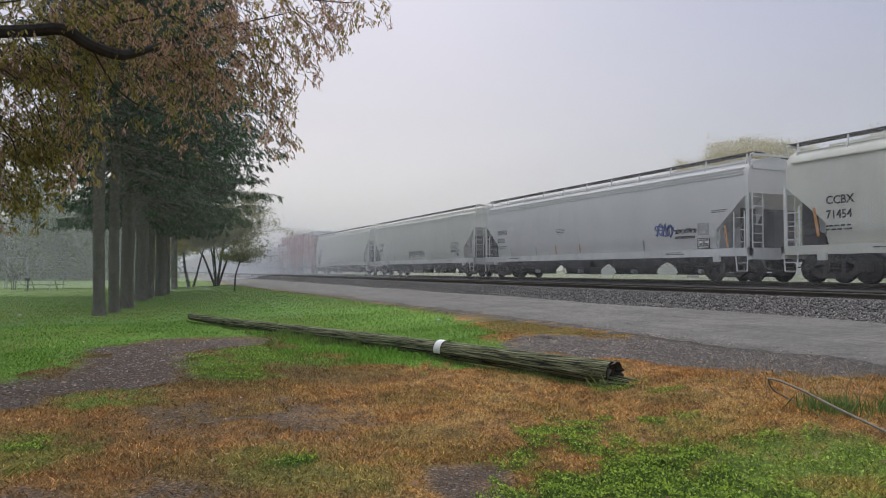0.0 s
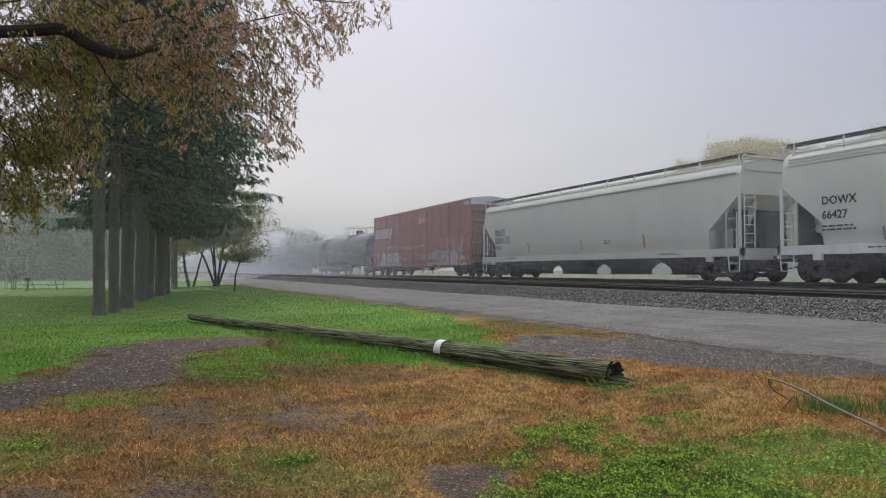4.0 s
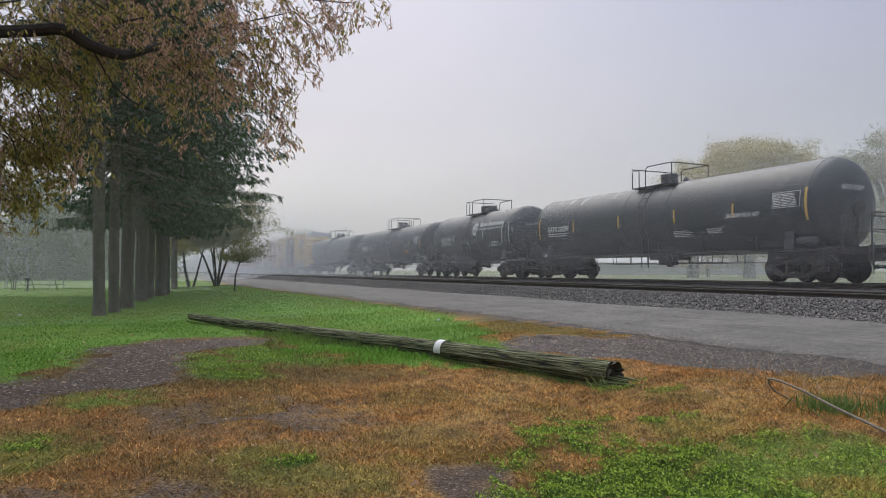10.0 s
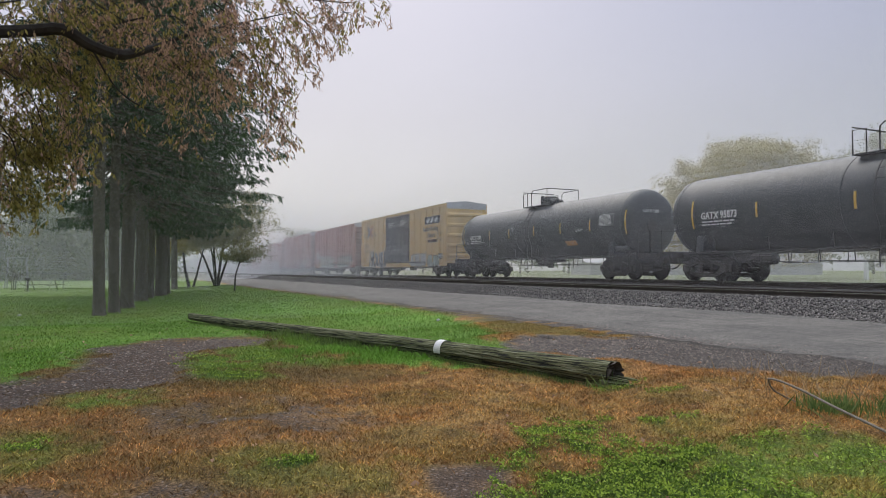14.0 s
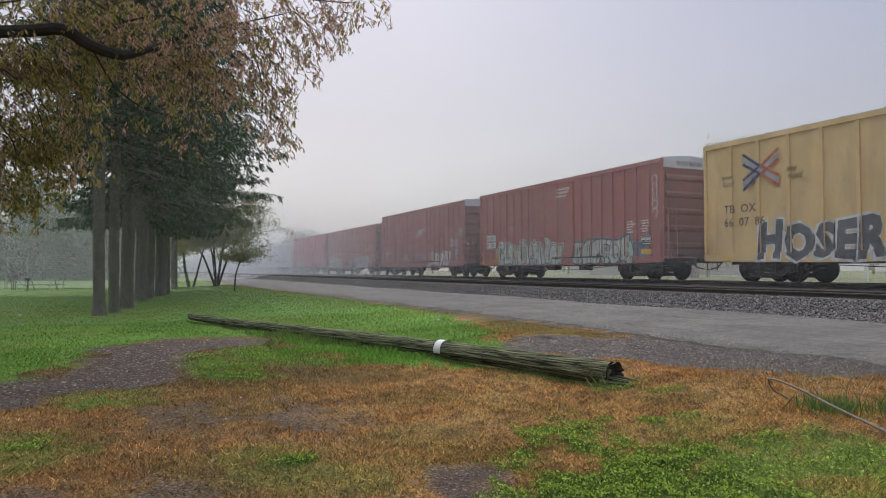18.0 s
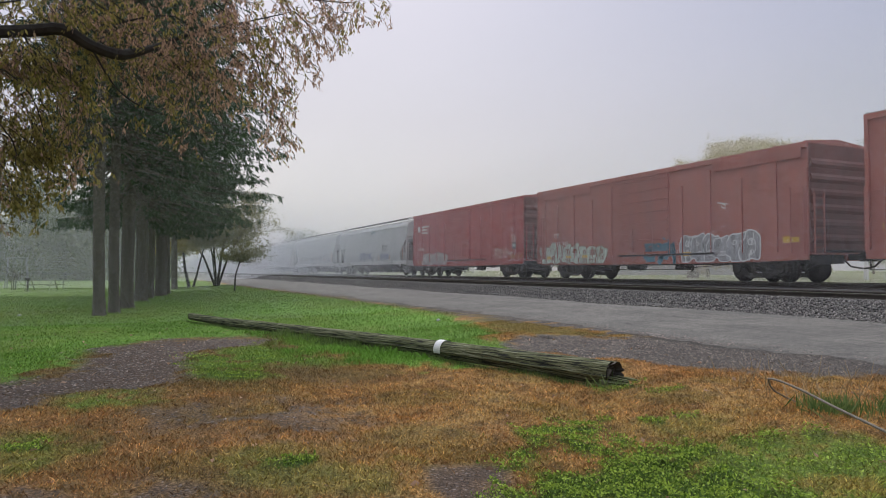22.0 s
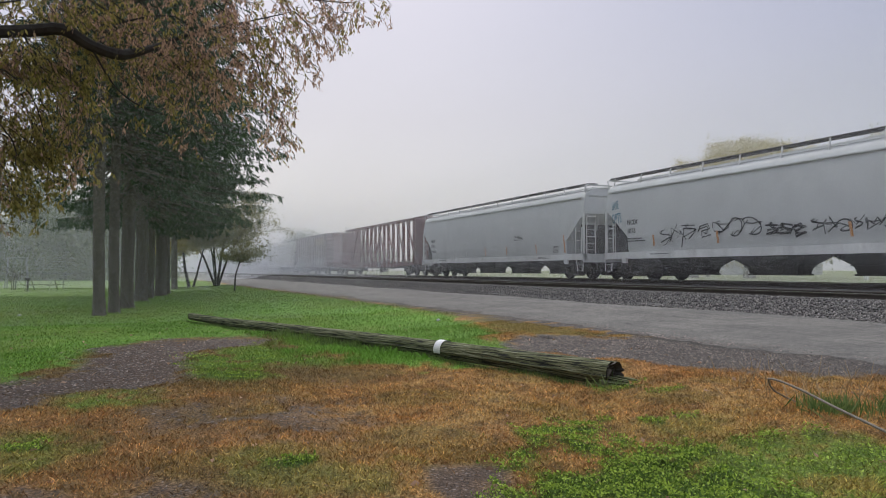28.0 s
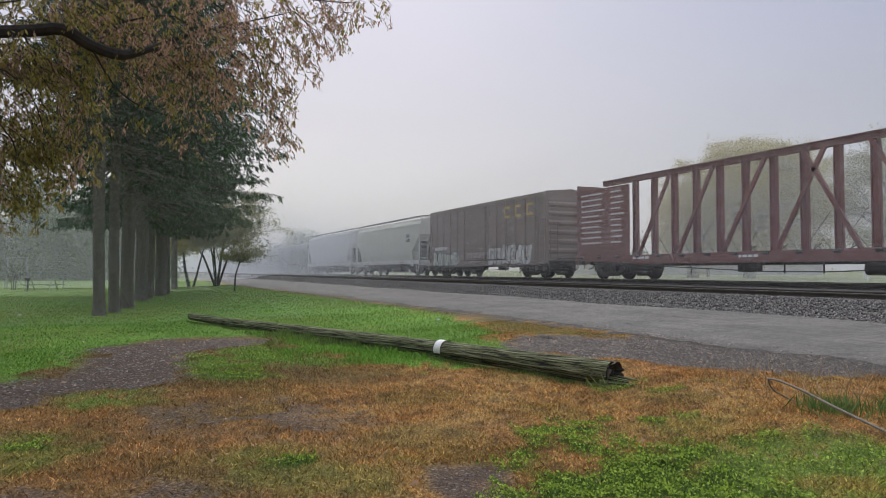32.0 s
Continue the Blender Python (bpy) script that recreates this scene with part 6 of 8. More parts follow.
throwup(car, BX - 0.02, -2.7, -7.9, 0.72, 1.85, 6, M["pink_spray"], M["black"], 23)
scribble(car, BX - 0.06, 2.4, 1.2, 1.0, 1.6, 3, M["silver_spray"], 24, 0.03)
notice(car, BX - 0.062, -0.9, 4.15, ("CLOSE AND LOCK", "BOTH DOORS BEFORE", "MOVING CAR"))
bars(car, BX - 0.05, 2.2, 2.2, 2, 1.4, M["white"], 0.05, 0.05, 6)
bars(car, BX - 0.05, -0.6, 2.25, 2, 1.6, M["white"], 0.05, 0.05, 7)
for yy in (-4.9, -5.9, -6.9, -8.1):
    bars(car, BX, yy, 2.55, 6, 0.28, M["white"], 0.06, 0.09, int(-yy * 10))
data_panel(car, BX, -7.75, 1.58, 0.62, 0.36)
panel(car, BX, -7.9, -8.75, 1.12, 1.34, M["yellow_tape"], "placard", "yellow inspection placard")
panel(car, BX, -7.6, -8.8, 0.76, 0.9, M["yellow_tape"], "reflector")
panel(car, BX, 8.4, 7.4, 0.85, 0.98, M["yellow_tape"], "reflector")
panel(car, BX, -8.45, -9.2, 4.6, 4.8, M["zinc"], "patch", "bare metal patch")

# five black tank cars
car, H, R, ZC = tank_car("black tank car with yellow stencils and reflectors", 98.8, 115.0, 1.5, -0.4, 0)
tank_marks(car, H, R, ZC, "UTLX 669214", M["yellow_letter"], (3.45, 7.2, 1.4, -1.26, -3.52, -6.77), "yellow_tape", 0.36, -5.3, True)
tank_patch(car, R, ZC, -1.5, -2.35, -0.5, -0.2, M["yellow_tape"], "placard", "yellow placard")
scribble(car, -R - 0.012, 2.0, 0.7, 1.75, 2.15, 4, M["grey_spray"], 31, 0.03)
scribble(car, on_tank(R, ZC, 1.8) - 0.02, -0.6, -4.4, 1.65, 1.85, 8, M["grey_spray"], 32, 0.025)
car, H, R, ZC = tank_car("black tank car with white stencils and peeling top", 115.8, 133.7, 1.53, -0.25, 0, 2.55)
tank_marks(car, H, R, ZC, "GATX 226299", M["white"], (7.6, 4.6, 1.3, -2.05, -4.9, -7.75), "yellow_tape", 0.36, -6.6)
lettering("SR-8754 FRA AIP", 0.24, M["white"], car, -4.6, ZC - 0.30, -R - 0.012, width=0.85)
tank_bars(car, R, ZC, -1.9, -0.62, 4, 1.0, M["white"], 0.035, 0.04, 4)
tank_bars(car, R, ZC, -3.6, -0.62, 3, 0.8, M["white"], 0.035, 0.04, 5)
for k in range(5):
    s = Shape()
    aa = np.linspace(1.7, 2.25 + 0.1 * (k % 3), 6)
    v = []
    for i, a in enumerate(aa):
        w = 0.10 + 0.06 * math.sin(i * 2 + k)
        for d in (-w, w):
            v.append(((R + 0.006) * math.cos(a), 6.6 - k * 1.1 + d, ZC + (R + 0.006) * math.sin(a)))
    s.faces(v, [(2 * i, 2 * i + 2, 2 * i + 3, 2 * i + 1) for i in range(5)])
    part("peeled_patch", s, M["grey_spray"], car, "pale streak where paint has worn")
car, H, R, ZC = tank_car("short black tank car with a white emblem and company bars", 134.55, 146.7, 1.58, 0.0, 1, 2.55, 0.45)
tank_marks(car, H, R, ZC, "CCLX 1924", M["white"], (2.0, 5.1, -2.1, -4.4, -5.15), "silver_spray", 0.34)
tank_bars(car, R, ZC, -3.0, -0.42, 4, 1.2, M["white"], 0.04, 0.045, 3)
lg = Shape()
v, f = [], []
for k in range(25):
    q = 2 * math.pi * k / 24
    for rr in (0.0, 0.42):
        sa = (0.42 + rr * math.sin(q)) / R
        v.append((-(R + 0.01) * math.cos(sa), -1.05 + rr * 0.85 * math.cos(q), ZC + (R + 0.01) * math.sin(sa)))
f = [(2 * k, 2 * k + 1, 2 * k + 3, 2 * k + 2) for k in range(24)]
lg.faces(v, f)
part("emblem", lg, M["white"], car, "white round emblem")
for k in range(4):
    tank_patch(car, R, ZC, -0.85 - 0.13 * k, -0.88 - 0.13 * k, 0.15, 0.72, M["black_tank"], "emblem_line", "", 0.013)
for k in range(12):
    a = -1.60 - 0.235 * k - 0.12 * (k > 3)
    tank_patch(car, R, ZC, a, a - 0.17, 0.52, 0.74 + 0.09 * (k in (0, 4)), M["white"], "emblem_bar")
    tank_patch(car, R, ZC, a, a - 0.13, 0.32, 0.42, M["white"], "emblem_bar")
car, H, R, ZC = tank_car("black tank car with white stencils and orange placard", 147.35, 164.6, 1.5, -0.3, 2, 2.52, 0.35)
tank_marks(car, H, R, ZC, "GATX 95873", M["white"], (6.9, 4.0, 0.54, -2.12, -5.14, -7.3), "yellow_tape", 0.36, -6.1)
tank_patch(car, R, ZC, -3.95, -4.8, -0.8, -0.52, M["orange_tape"], "placard", "faded orange placard")
car, H, R, ZC = tank_car("black tank car with white stencils", 165.9, 183.6, 1.5, -0.1, 2)
tank_marks(car, H, R, ZC, "GATX 1203", M["white"], (7.6, 4.2, 1.9, -0.71, -3.15, -5.54, -8.03), "yellow_tape", 0.34, -6.3)
tank_patch(car, R, ZC, -3.4, -4.3, -0.95, -0.68, M["orange_tape"], "placard", "faded orange placard")

# buff boxcar with black doors
car, H, BX = boxcar("buff-yellow boxcar with black doors and grey graffiti", 184.9, 203.55, 4.98, "yellow", (0.05, 2.54), 2, 16, "zinc", True, 0.66, "black_door")
BX -= 0.072
pn = panel(car, BX, -5.65, -8.3, 3.72, 4.25, M["black"], "emblem_panel", "black emblem panel with white block shapes")
em = Shape()
for c in (-6.35, -7.0, -7.75):
    stroke(em, [(c + 0.27, 3.82), (c - 0.16, 4.13)], 0.22, BX - 0.012)
for k in range(4):
    stroke(em, [(-5.9, 3.86 + k * 0.06), (-8.05, 3.86 + k * 0.06)], 0.022, BX - 0.010)
part("emblem", em, M["white"], pn)
lettering("Railcar Pooling", 0.44, M["brown_letter"], car, -5.3, 3.24, BX, shear=0.2, width=1.02, bold=0.012)
lettering("Experts", 0.44, M["brown_letter"], car, -6.15, 2.78, BX, shear=0.2, bold=0.012)
for a, b in ((-6.2, -6.75), (-6.85, -7.75)):
    panel(car, BX, a, b, 2.40, 2.60, M["brown_letter"], "emblem_bar")
for side, mat in ((1, "navy_letter"), (-1, "red_letter")):
    em, wh = Shape(), Shape()
    for up in (1, -1):
        for o in (-0.17, 0.17):
            stroke(em, [(6.83 + side * 0.02, 3.80 + o * 0.8), (6.83 + side * 0.72, 3.80 + up * 0.45 + o)], 0.10, BX - 0.004 - abs(o) * 0.01 - 0.001 * up)
        stroke(wh, [(6.83 + side * 0.03, 3.80), (6.83 + side * 0.72, 3.80 + up * 0.45)], 0.15, BX - 0.003)
    part("emblem_arrow", em, M[mat], car, "arrow-shaped half of a crossed-track emblem")
    part("emblem_fill", wh, M["grey_spray"], car)
for words, y, z in (("next", 8.5, 3.62), ("load", 8.45, 3.38), ("any", 5.85, 3.62), ("road", 5.8, 3.38)):
    lettering(words, 0.28, M["brown_letter"], car, y, z, BX, shear=0.2)
lettering("TB  OX", 0.42, M["brown_letter"], car, 8.4, 2.42, BX)
lettering("66  07  86", 0.42, M["brown_letter"], car, 8.4, 1.95, BX)
piece(car, BX - 0.02, 7.0, 2.66, 0.74, 1.96, "HOSER", M["smoke_spray"], M["silver_spray"])
throwup(car, BX - 0.02, -2.9, -5.9, 0.70, 1.85, 4, M["silver_spray"], M["smoke_spray"], 42)
throwup(car, BX - 0.02, -6.1, -8.2, 0.70, 1.6, 3, M["green_spray"], M["smoke_spray"], 43)
scribble(car, BX - 0.06, 2.3, -2.2, 1.55, 2.5, 8, M["white"], 44, 0.05)
scribble(car, BX - 0.06, 2.0, -2.2, 1.0, 1.5, 8, M["grey_spray"], 45, 0.035)
notice(car, BX - 0.062, 1.85, 4.2, ("CLOSE THIS DOOR", "BEFORE CLOSING", "MAIN DOOR"))
notice(car, BX - 0.062, -0.75, 4.25, ("CLOSE AND LOCK", "BOTH DOORS BEFORE", "MOVING CAR"))
scribble(car, BX, -7.6, -8.5, 2.4, 3.2, 2, M["black"], 46, 0.035)
data_panel(car, BX, -8.15, 1.22, 0.62, 0.36)
panel(car, BX, 8.5, 8.0, 0.74, 0.9, M["yellow_tape"], "reflector")

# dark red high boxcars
car, H, BX = boxcar("dark red boxcar with large pale graffiti", 205.7, 221.36, 4.92, "red_dark", (0.0, 1.8), 1, 20, "zinc", True, 0.66, endpaint="shaded_grime_red")
BX -= 0.072
for a, b, w in ((6.95, "TO", 0.44), (6.35, "FX", 0.44)):
    panel(car, BX + 0.002, a, a - 0.5, 2.12, 2.46, M["white"], "letter_patch", "white patch behind the letters")
    lettering(b, 0.28, M["black"], car, a - 0.04, 2.19, BX - 0.006)
for a, b in ((6.95, "88"), (6.35, "70"), (5.45, "80")):
    panel(car, BX + 0.002, a, a - 0.5, 1.70, 2.04, M["white"], "letter_patch", "white patch behind the numbers")
    lettering(b, 0.28, M["black"], car, a - 0.05, 1.77, BX - 0.006)
cap_text = lettering("TOFX 887080", 0.26, M["black"], car, 0, 0, 0)
cap_text.matrix_basis = Matrix(((0.9, 0, 0, -0.85), (0, 0, -1, -H - 0.034), (0, 1, 0, 4.66), (0, 0, 0, 1)))
throwup(car, BX - 0.10, 5.6, -0.8, 0.68, 2.05, 6, M["green_spray"], M["black"], 51, M["white"])
throwup(car, BX - 0.02, -1.9, -5.9, 0.70, 2.0, 5, M["green_spray"], M["black"], 52, M["teal_spray"])
throwup(car, BX - 0.015, 7.4, 5.7, 0.68, 1.25, 3, M["orange_spray"], M["dull_red"], 53)
scribble(car, BX, -5.6, -6.8, 0.9, 1.7, 3, M["teal_spray"], 54, 0.16)
rv = random.Random(6)
s = Shape()
for k in range(5):
    stroke(s, curl(rv, -7.4, 2.75 + k * 0.34, 0.32, 0.36), 0.04, BX - 0.004)
part("graffiti", s, M["white"], car, "thin upright white tag")
tapes(car, BX, (7.55, 5.8, 3.8, 1.2, -5.3), 0.8, M["yellow_tape"], 0.13, 0.75)
data_panel(car, BX, -6.55, 1.45, 0.62, 0.42)
panel(car, BX, -6.55, -7.25, 1.08, 1.28, M["yellow_tape"], "placard")
notice(car, BX - 0.062, -0.45, 4.35, ("CLOSE AND LOCK", "DOORS BEFORE", "MOVING CAR"))
for yy in (-5.7, -6.6):
    bars(car, BX, yy, 2.5, 5, 0.5, M["white"], 0.05, 0.06, int(-yy))
car, H, BX = boxcar("dark red boxcar with a white pointed graffiti piece", 223.55, 239.32, 4.92, "red_dark", (-0.05, 1.8), 1, 20, "zinc", True, 0.66, endpaint="shaded_grime_red")
BX -= 0.072
lettering("TR", 0.38, M["white"], car, 6.9, 2.12, BX)
lettering("100 202", 0.38, M["white"], car, 6.9, 1.66, BX)
throwup(car, BX - 0.02, -2.2, -5.75, 0.72, 1.85, 5, M["silver_spray"], M["dull_red"], 61)
scribble(car, BX - 0.01, 5.0, 1.9, 0.72, 1.8, 6, M["grey_spray"], 62, 0.06)
scribble(car, BX - 0.06, 1.5, -1.6, 0.9, 1.9, 6, M["grey_spray"], 63, 0.04)
scribble(car, BX, -6.9, -7.7, 2.6, 3.2, 4, M["white"], 64, 0.04)
panel(car, BX, 2.55, 1.9, 1.25, 1.6, M["yellow_letter"], "placard", "tan plywood placard")
data_panel(car, BX, -6.5, 1.45, 0.6, 0.42)
tapes(car, BX, (7.4, 5.4, 0.4, -2.8, -4.7, -7.1), 0.95, M["yellow_tape"], 0.12, 0.8)
notice(car, BX - 0.062, -0.2, 3.3, ("CLOSE AND LOCK", "DOORS BEFORE", "MOVING CAR"))
for yy in (-5.9, -6.6):
    bars(car, BX, yy, 2.5, 5, 0.5, M["white"], 0.05, 0.06, int(-yy))
car, H, BX = boxcar("brown-red boxcar with a lighter ribbed door and graffiti", 241.16, 256.75, 4.46, "red_dark", (-0.3, 1.5), 1, 11, "red_dark", False, 0.66, "red_oxide", 0.06, 6, "hoops", endpaint="shaded_grime_red", panels=True)
BX -= 0.072
lettering("CP", 0.36, M["white"], car, 6.25, 2.0, BX)
lettering("215  769", 0.34, M["white"], car, 6.2, 1.58, BX)
throwup(car, BX - 0.02, 7.4, 2.2, 0.70, 1.75, 6, M["green_spray"], M["dull_red"], 71)
throwup(car, BX - 0.02, -2.4, -5.9, 0.72, 1.85, 5, M["grey_spray"], M["white"], 72)
scribble(car, BX - 0.10, -0.4, -2.1, 0.75, 1.7, 3, M["teal_spray"], 73, 0.24)
tapes(car, BX, (6.9, 5.2, 3.9, -2.5), 0.95, M["yellow_tape"], 0.4, 0.16)
panel(car, BX, -6.9, -7.5, 1.3, 1.5, M["yellow_tape"], "placard")
panel(car, BX, 7.6, 3.3, 4.0, 4.3, M["red_oxide"], "patch", "lighter repainted strip")
panel(car, BX, -4.0, -7.6, 4.0, 4.3, M["red_oxide"], "patch", "lighter repainted strip")
scribble(car, BX, -4.1, -4.6, 2.6, 2.85, 1, M["white"], 74, 0.04)
car, H, BX = boxcar("bright red boxcar with white lettering bars and a ribbed door", 258.2, 274.03, 4.46, "red_bright", (0.05, 1.6), 1, 12, "red_dark", False, 0.70, None, 0.06, 6, "hoops", endpaint="shaded_grime_red", panels=True)
BX -= 0.072
em = Shape()
em.tube([(BX - 0.012, 6.7, 3.42), (BX, 6.7, 3.42)], 0.24, 18)
part("emblem", em, M["white"], car, "white round emblem")
for k, w in enumerate((1.35, 1.0, 1.1)):
    yy = 6.15
    for q in range(3):
        panel(car, BX, yy, yy - w / 3 + 0.06, 3.5 - k * 0.22, 3.62 - k * 0.22, M["white"], "emblem_bar")
        yy -= w / 3
lettering("CP", 0.34, M["white"], car, 6.85, 2.2, BX, shear=0.15)
lettering("214 400", 0.34, M["white"], car, 6.9, 1.82, BX)
throwup(car, BX - 0.02, 6.05, 1.95, 0.80, 1.65, 5, M["pink_spray"], M["grey_spray"], 81)
scribble(car, BX, -4.6, -7.5, 0.95, 1.9, 5, M["white"], 82, 0.045)
panel(car, BX, -6.6, -7.9, 1.12, 1.26, M["orange_tape"], "reflector")
panel(car, BX, 7.2, 6.2, 0.92, 1.04, M["orange_tape"], "reflector")
data_panel(car, BX, -6.8, 1.6, 0.5, 0.36)
bars(car, BX, -6.7, 2.4, 4, 0.7, M["white"], 0.05, 0.06, 3)
lettering("HOME", 0.36, M["grey_spray"], car, -2.05, 1.55, BX + 0.05, "graffiti", 0.0, 0.75)
lettering("HOP", 0.34, M["grey_spray"], car, -2.2, 1.15, BX + 0.05, "graffiti", 0.0, 0.75)

# three grey hoppers
car, H = hopper("light grey covered hopper railcar with blue tags", 275.27, 294.2, "hop_grey", mark="NCIX", number="1290", ridge=False, tall=0.29)
lettering("EMD", 0.5, M["teal_spray"], car, -0.6, 3.58, -1.51, "graffiti", 0.15, 1.35)
scribble(car, HX, 2.7, -0.95, 1.32, 1.95, 7, M["blue_spray"], 92, 0.06)
scribble(car, HX, -3.2, -5.25, 1.3, 1.85, 6, M["blue_spray"], 93, 0.06)
bars(car, HX, -3.7, 2.55, 7, 1.4, M["black"], 0.04, 0.04, 3)
tapes(car, HX, (-2.7, -5.4), 1.25, M["orange_tape"], 0.09, 0.45)
tapes(car, HX, (-8.35,), 1.3, M["orange_tape"], 0.10, 0.95)
car, H = hopper("light grey covered hopper railcar with black and blue tags", 295.63, 315.2, "hop_grey", mark="NCIX", number="1076", ridge=False, tall=0.29)
lettering("SAVE", 0.52, M["teal_spray"], car, 9.22, 3.05, HX, "graffiti", 0.1, 0.42, 0.06)
lettering("OPTS", 0.62, M["teal_spray"], car, 9.20, 2.45, HX, "graffiti", 0.0, 0.44, 0.05)
scribble(car, HX, 6.3, 1.5, 1.45, 2.25, 7, M["black"], 102, 0.05)
scribble(car, HX, 1.2, -0.2, 1.5, 1.95, 3, M["black"], 103, 0.09)
scribble(car, HX, -0.4, -4.3, 1.6, 2.0, 9, M["black"], 104, 0.05)
s = Shape()
stroke(s, [(-4.6 - 0.75 * (1 - math.cos(a)), 1.72 + 0.36 * math.sin(a)) for a in np.linspace(-2.6, 2.6, 16)], 0.06, HX - 0.004)
stroke(s, [(-5.7, 2.0), (-6.0, 2.35), (-6.0, 1.4), (-5.0, 1.35)], 0.06, HX - 0.005)
part("graffiti", s, M["black"], car, "thin black outline tag")
data_panel(car, HX, -6.85, 1.35, 0.6, 0.42)
tapes(car, HX, (6.7, 3.4, -1.6, -5.2), 1.4, M["orange_tape"], 0.09, 0.45)
tapes(car, HX, (-8.0,), 1.3, M["orange_tape"], 0.10, 1.0)
car, H = hopper("clean light grey covered hopper railcar", 316.6, 336.13, "hop_grey", mark="NCIX", number="1169", ridge=False, tall=0.29)
tapes(car, HX, (5.95, 2.77), 1.3, M["metal_grey"], 0.07, 0.42)
tapes(car, HX, (0.2, -2.33, -5.45), 1.3, M["orange_tape"], 0.075, 0.45)
tapes(car, HX, (-7.95,), 1.25, M["orange_tape"], 0.09, 0.9)
data_panel(car, HX, -7.1, 1.3, 0.45, 0.32)
bars(car, HX, -3.3, 2.3, 4, 1.0, M["black"], 0.03, 0.04, 3)
scribble(car, HX, 4.9, 4.4, 1.4, 1.6, 2, M["grey_spray"], 105, 0.03)


# ---- centre-beam flat car ----
car = rail_car("centerbeam_flatcar", "empty maroon centre-beam flat car with end bulkheads", 338.05, 361.15, "railcars of the train")
H = (361.15 - 338.05) / 2
part("deck", Shape().prism([(-1.42, 0.92), (-1.42, 1.06), (1.42, 1.06), (1.42, 0.92)], "y", -H, H), M["red_beam"], car)
for s in (-1, 1):
    part("side_sill", Shape().prism([(-H, 1.06), (-H, 0.86), (-H * 0.6, 0.68), (H * 0.6, 0.68), (H, 0.86), (H, 1.06)], "x", s * 1.45 - 0.04, s * 1.45 + 0.04), M["red_beam"], car)
    e = s * H
    bh = Shape().box(-1.4, 1.4, min(e, e - s * 0.14), max(e, e - s * 0.14), 1.06, 4.44)
    part("bulkhead", bh, M["red_beam"], car, "tall maroon end bulkhead")
    for k in range(6):
        z = 1.5 + k * 0.5
        part("bulkhead_rib", Shape().box(-1.38, 1.38, min(e, e + s * 0.09), max(e, e + s * 0.09), z, z + 0.12), M["red_beam"], car)
    part("ladder", ladder(e + s * 0.12, -1.3, -0.9, 0.5, 4.3, 10, "x"), M["red_beam"], car)
# the sides of the trailing end are sheeted; the beam down the middle is open
part("end_panel", Shape().box(-1.41, -1.35, 7.85, H - 0.14, 1.06, 4.14), M["red_beam"], car, "closed maroon panel with white stencil lines")
bars(car, -1.412, 11.2, 3.95, 10, 1.8, M["white"], 0.07, 0.18, 5)
bars(car, -1.412, 9.05, 3.95, 10, 0.9, M["white"], 0.07, 0.18, 6)
part("top_chord", Shape().box(-0.13, 0.13, -H + 0.14, 11.2, 4.47, 4.68).box(-0.20, 0.20, -H + 0.14, 11.2, 4.67, 4.70), M["red_beam"], car)
for k in range(17):
    y = 9.02 - k * 1.215
    part("beam_post", Shape().prism([(y - 0.15, 1.06), (y + 0.15, 1.06), (y + 0.10, 4.48), (y - 0.10, 4.48)], "x", -0.04, 0.04).box(-0.10, 0.10, y - 0.115, y - 0.095, 1.06, 4.48).box(-0.10, 0.10, y + 0.095, y + 0.115, 1.06, 4.48), M["red_beam"], car)
for b0, t0 in ((8.7, 6.75), (6.3, 4.4), (3.95, 2.0), (1.55, -0.3), (-1.5, 0.45), (-3.9, -1.85), (-6.4, -4.3), (-8.8, -6.7)):
    part("diagonal", Shape().prism([(b0 - 0.08, 1.08), (b0 + 0.08, 1.08), (t0 + 0.08, 4.46), (t0 - 0.08, 4.46)], "x", -0.18, -0.08), M["red_beam"], car)
for k in range(16):
    y = 9.02 - k * 1.215
    part("tie_cable", Shape().tube([(-0.24, y - 0.1, 1.1), (-0.24, y - 1.1, 2.35)], 0.011, 4).tube([(-0.26, y - 1.1, 1.1), (-0.26, y - 0.1, 2.35)], 0.011, 4), M["steel"], car, "thin crossed tie-down cables")
for k in range(18):
    y = -H + 1.0 + k * 1.27
    part("strap_winch", Shape().tube([(-1.5, y - 0.12, 1.0), (-1.5, y + 0.12, 1.0)], 0.06, 8), M["steel"], car)
    part("strap_hook", Shape().tube([(-0.4, y, 1.06), (-0.5, y + 0.15, 1.28), (-0.42, y + 0.3, 1.1), (-0.5, y - 0.05, 1.3)], 0.02, 4), M["steel"], car)
data_panel(car, -1.50, -3.2, 0.72, 0.7, 0.42)
bars(car, -1.50, 7.5, 0.98, 1, 1.5, M["white"], 0.09, 0.05, 2)
bars(car, -1.50, 2.0, 0.95, 1, 1.0, M["white"], 0.09, 0.05, 3)
br = Shape().tube([(-1.05, -H * 0.6, 0.60), (-1.05, -1.2, 0.36), (-1.05, 1.2, 0.36), (-1.05, H * 0.6, 0.6)], 0.025, 4).tube([(-0.75, -3.0, 0.45), (-0.75, -2.1, 0.45)], 0.2, 10).box(-1.1, -0.8, 1.6, 2.4, 0.35, 0.72)
for y in (-5, -1.0, 0.4, 4.5):
    br.box(-1.2, -1.16, y, y + 0.04, 0.3, 0.74)
part("brake_rigging", br, M["steel"], car)
part("centre_sill", Shape().box(-0.3, 0.3, -H, H, 0.6, 0.93), M["steel"], car)
trucks(car, (-(H - 2.0), H - 2.0))
couplers(car, H)

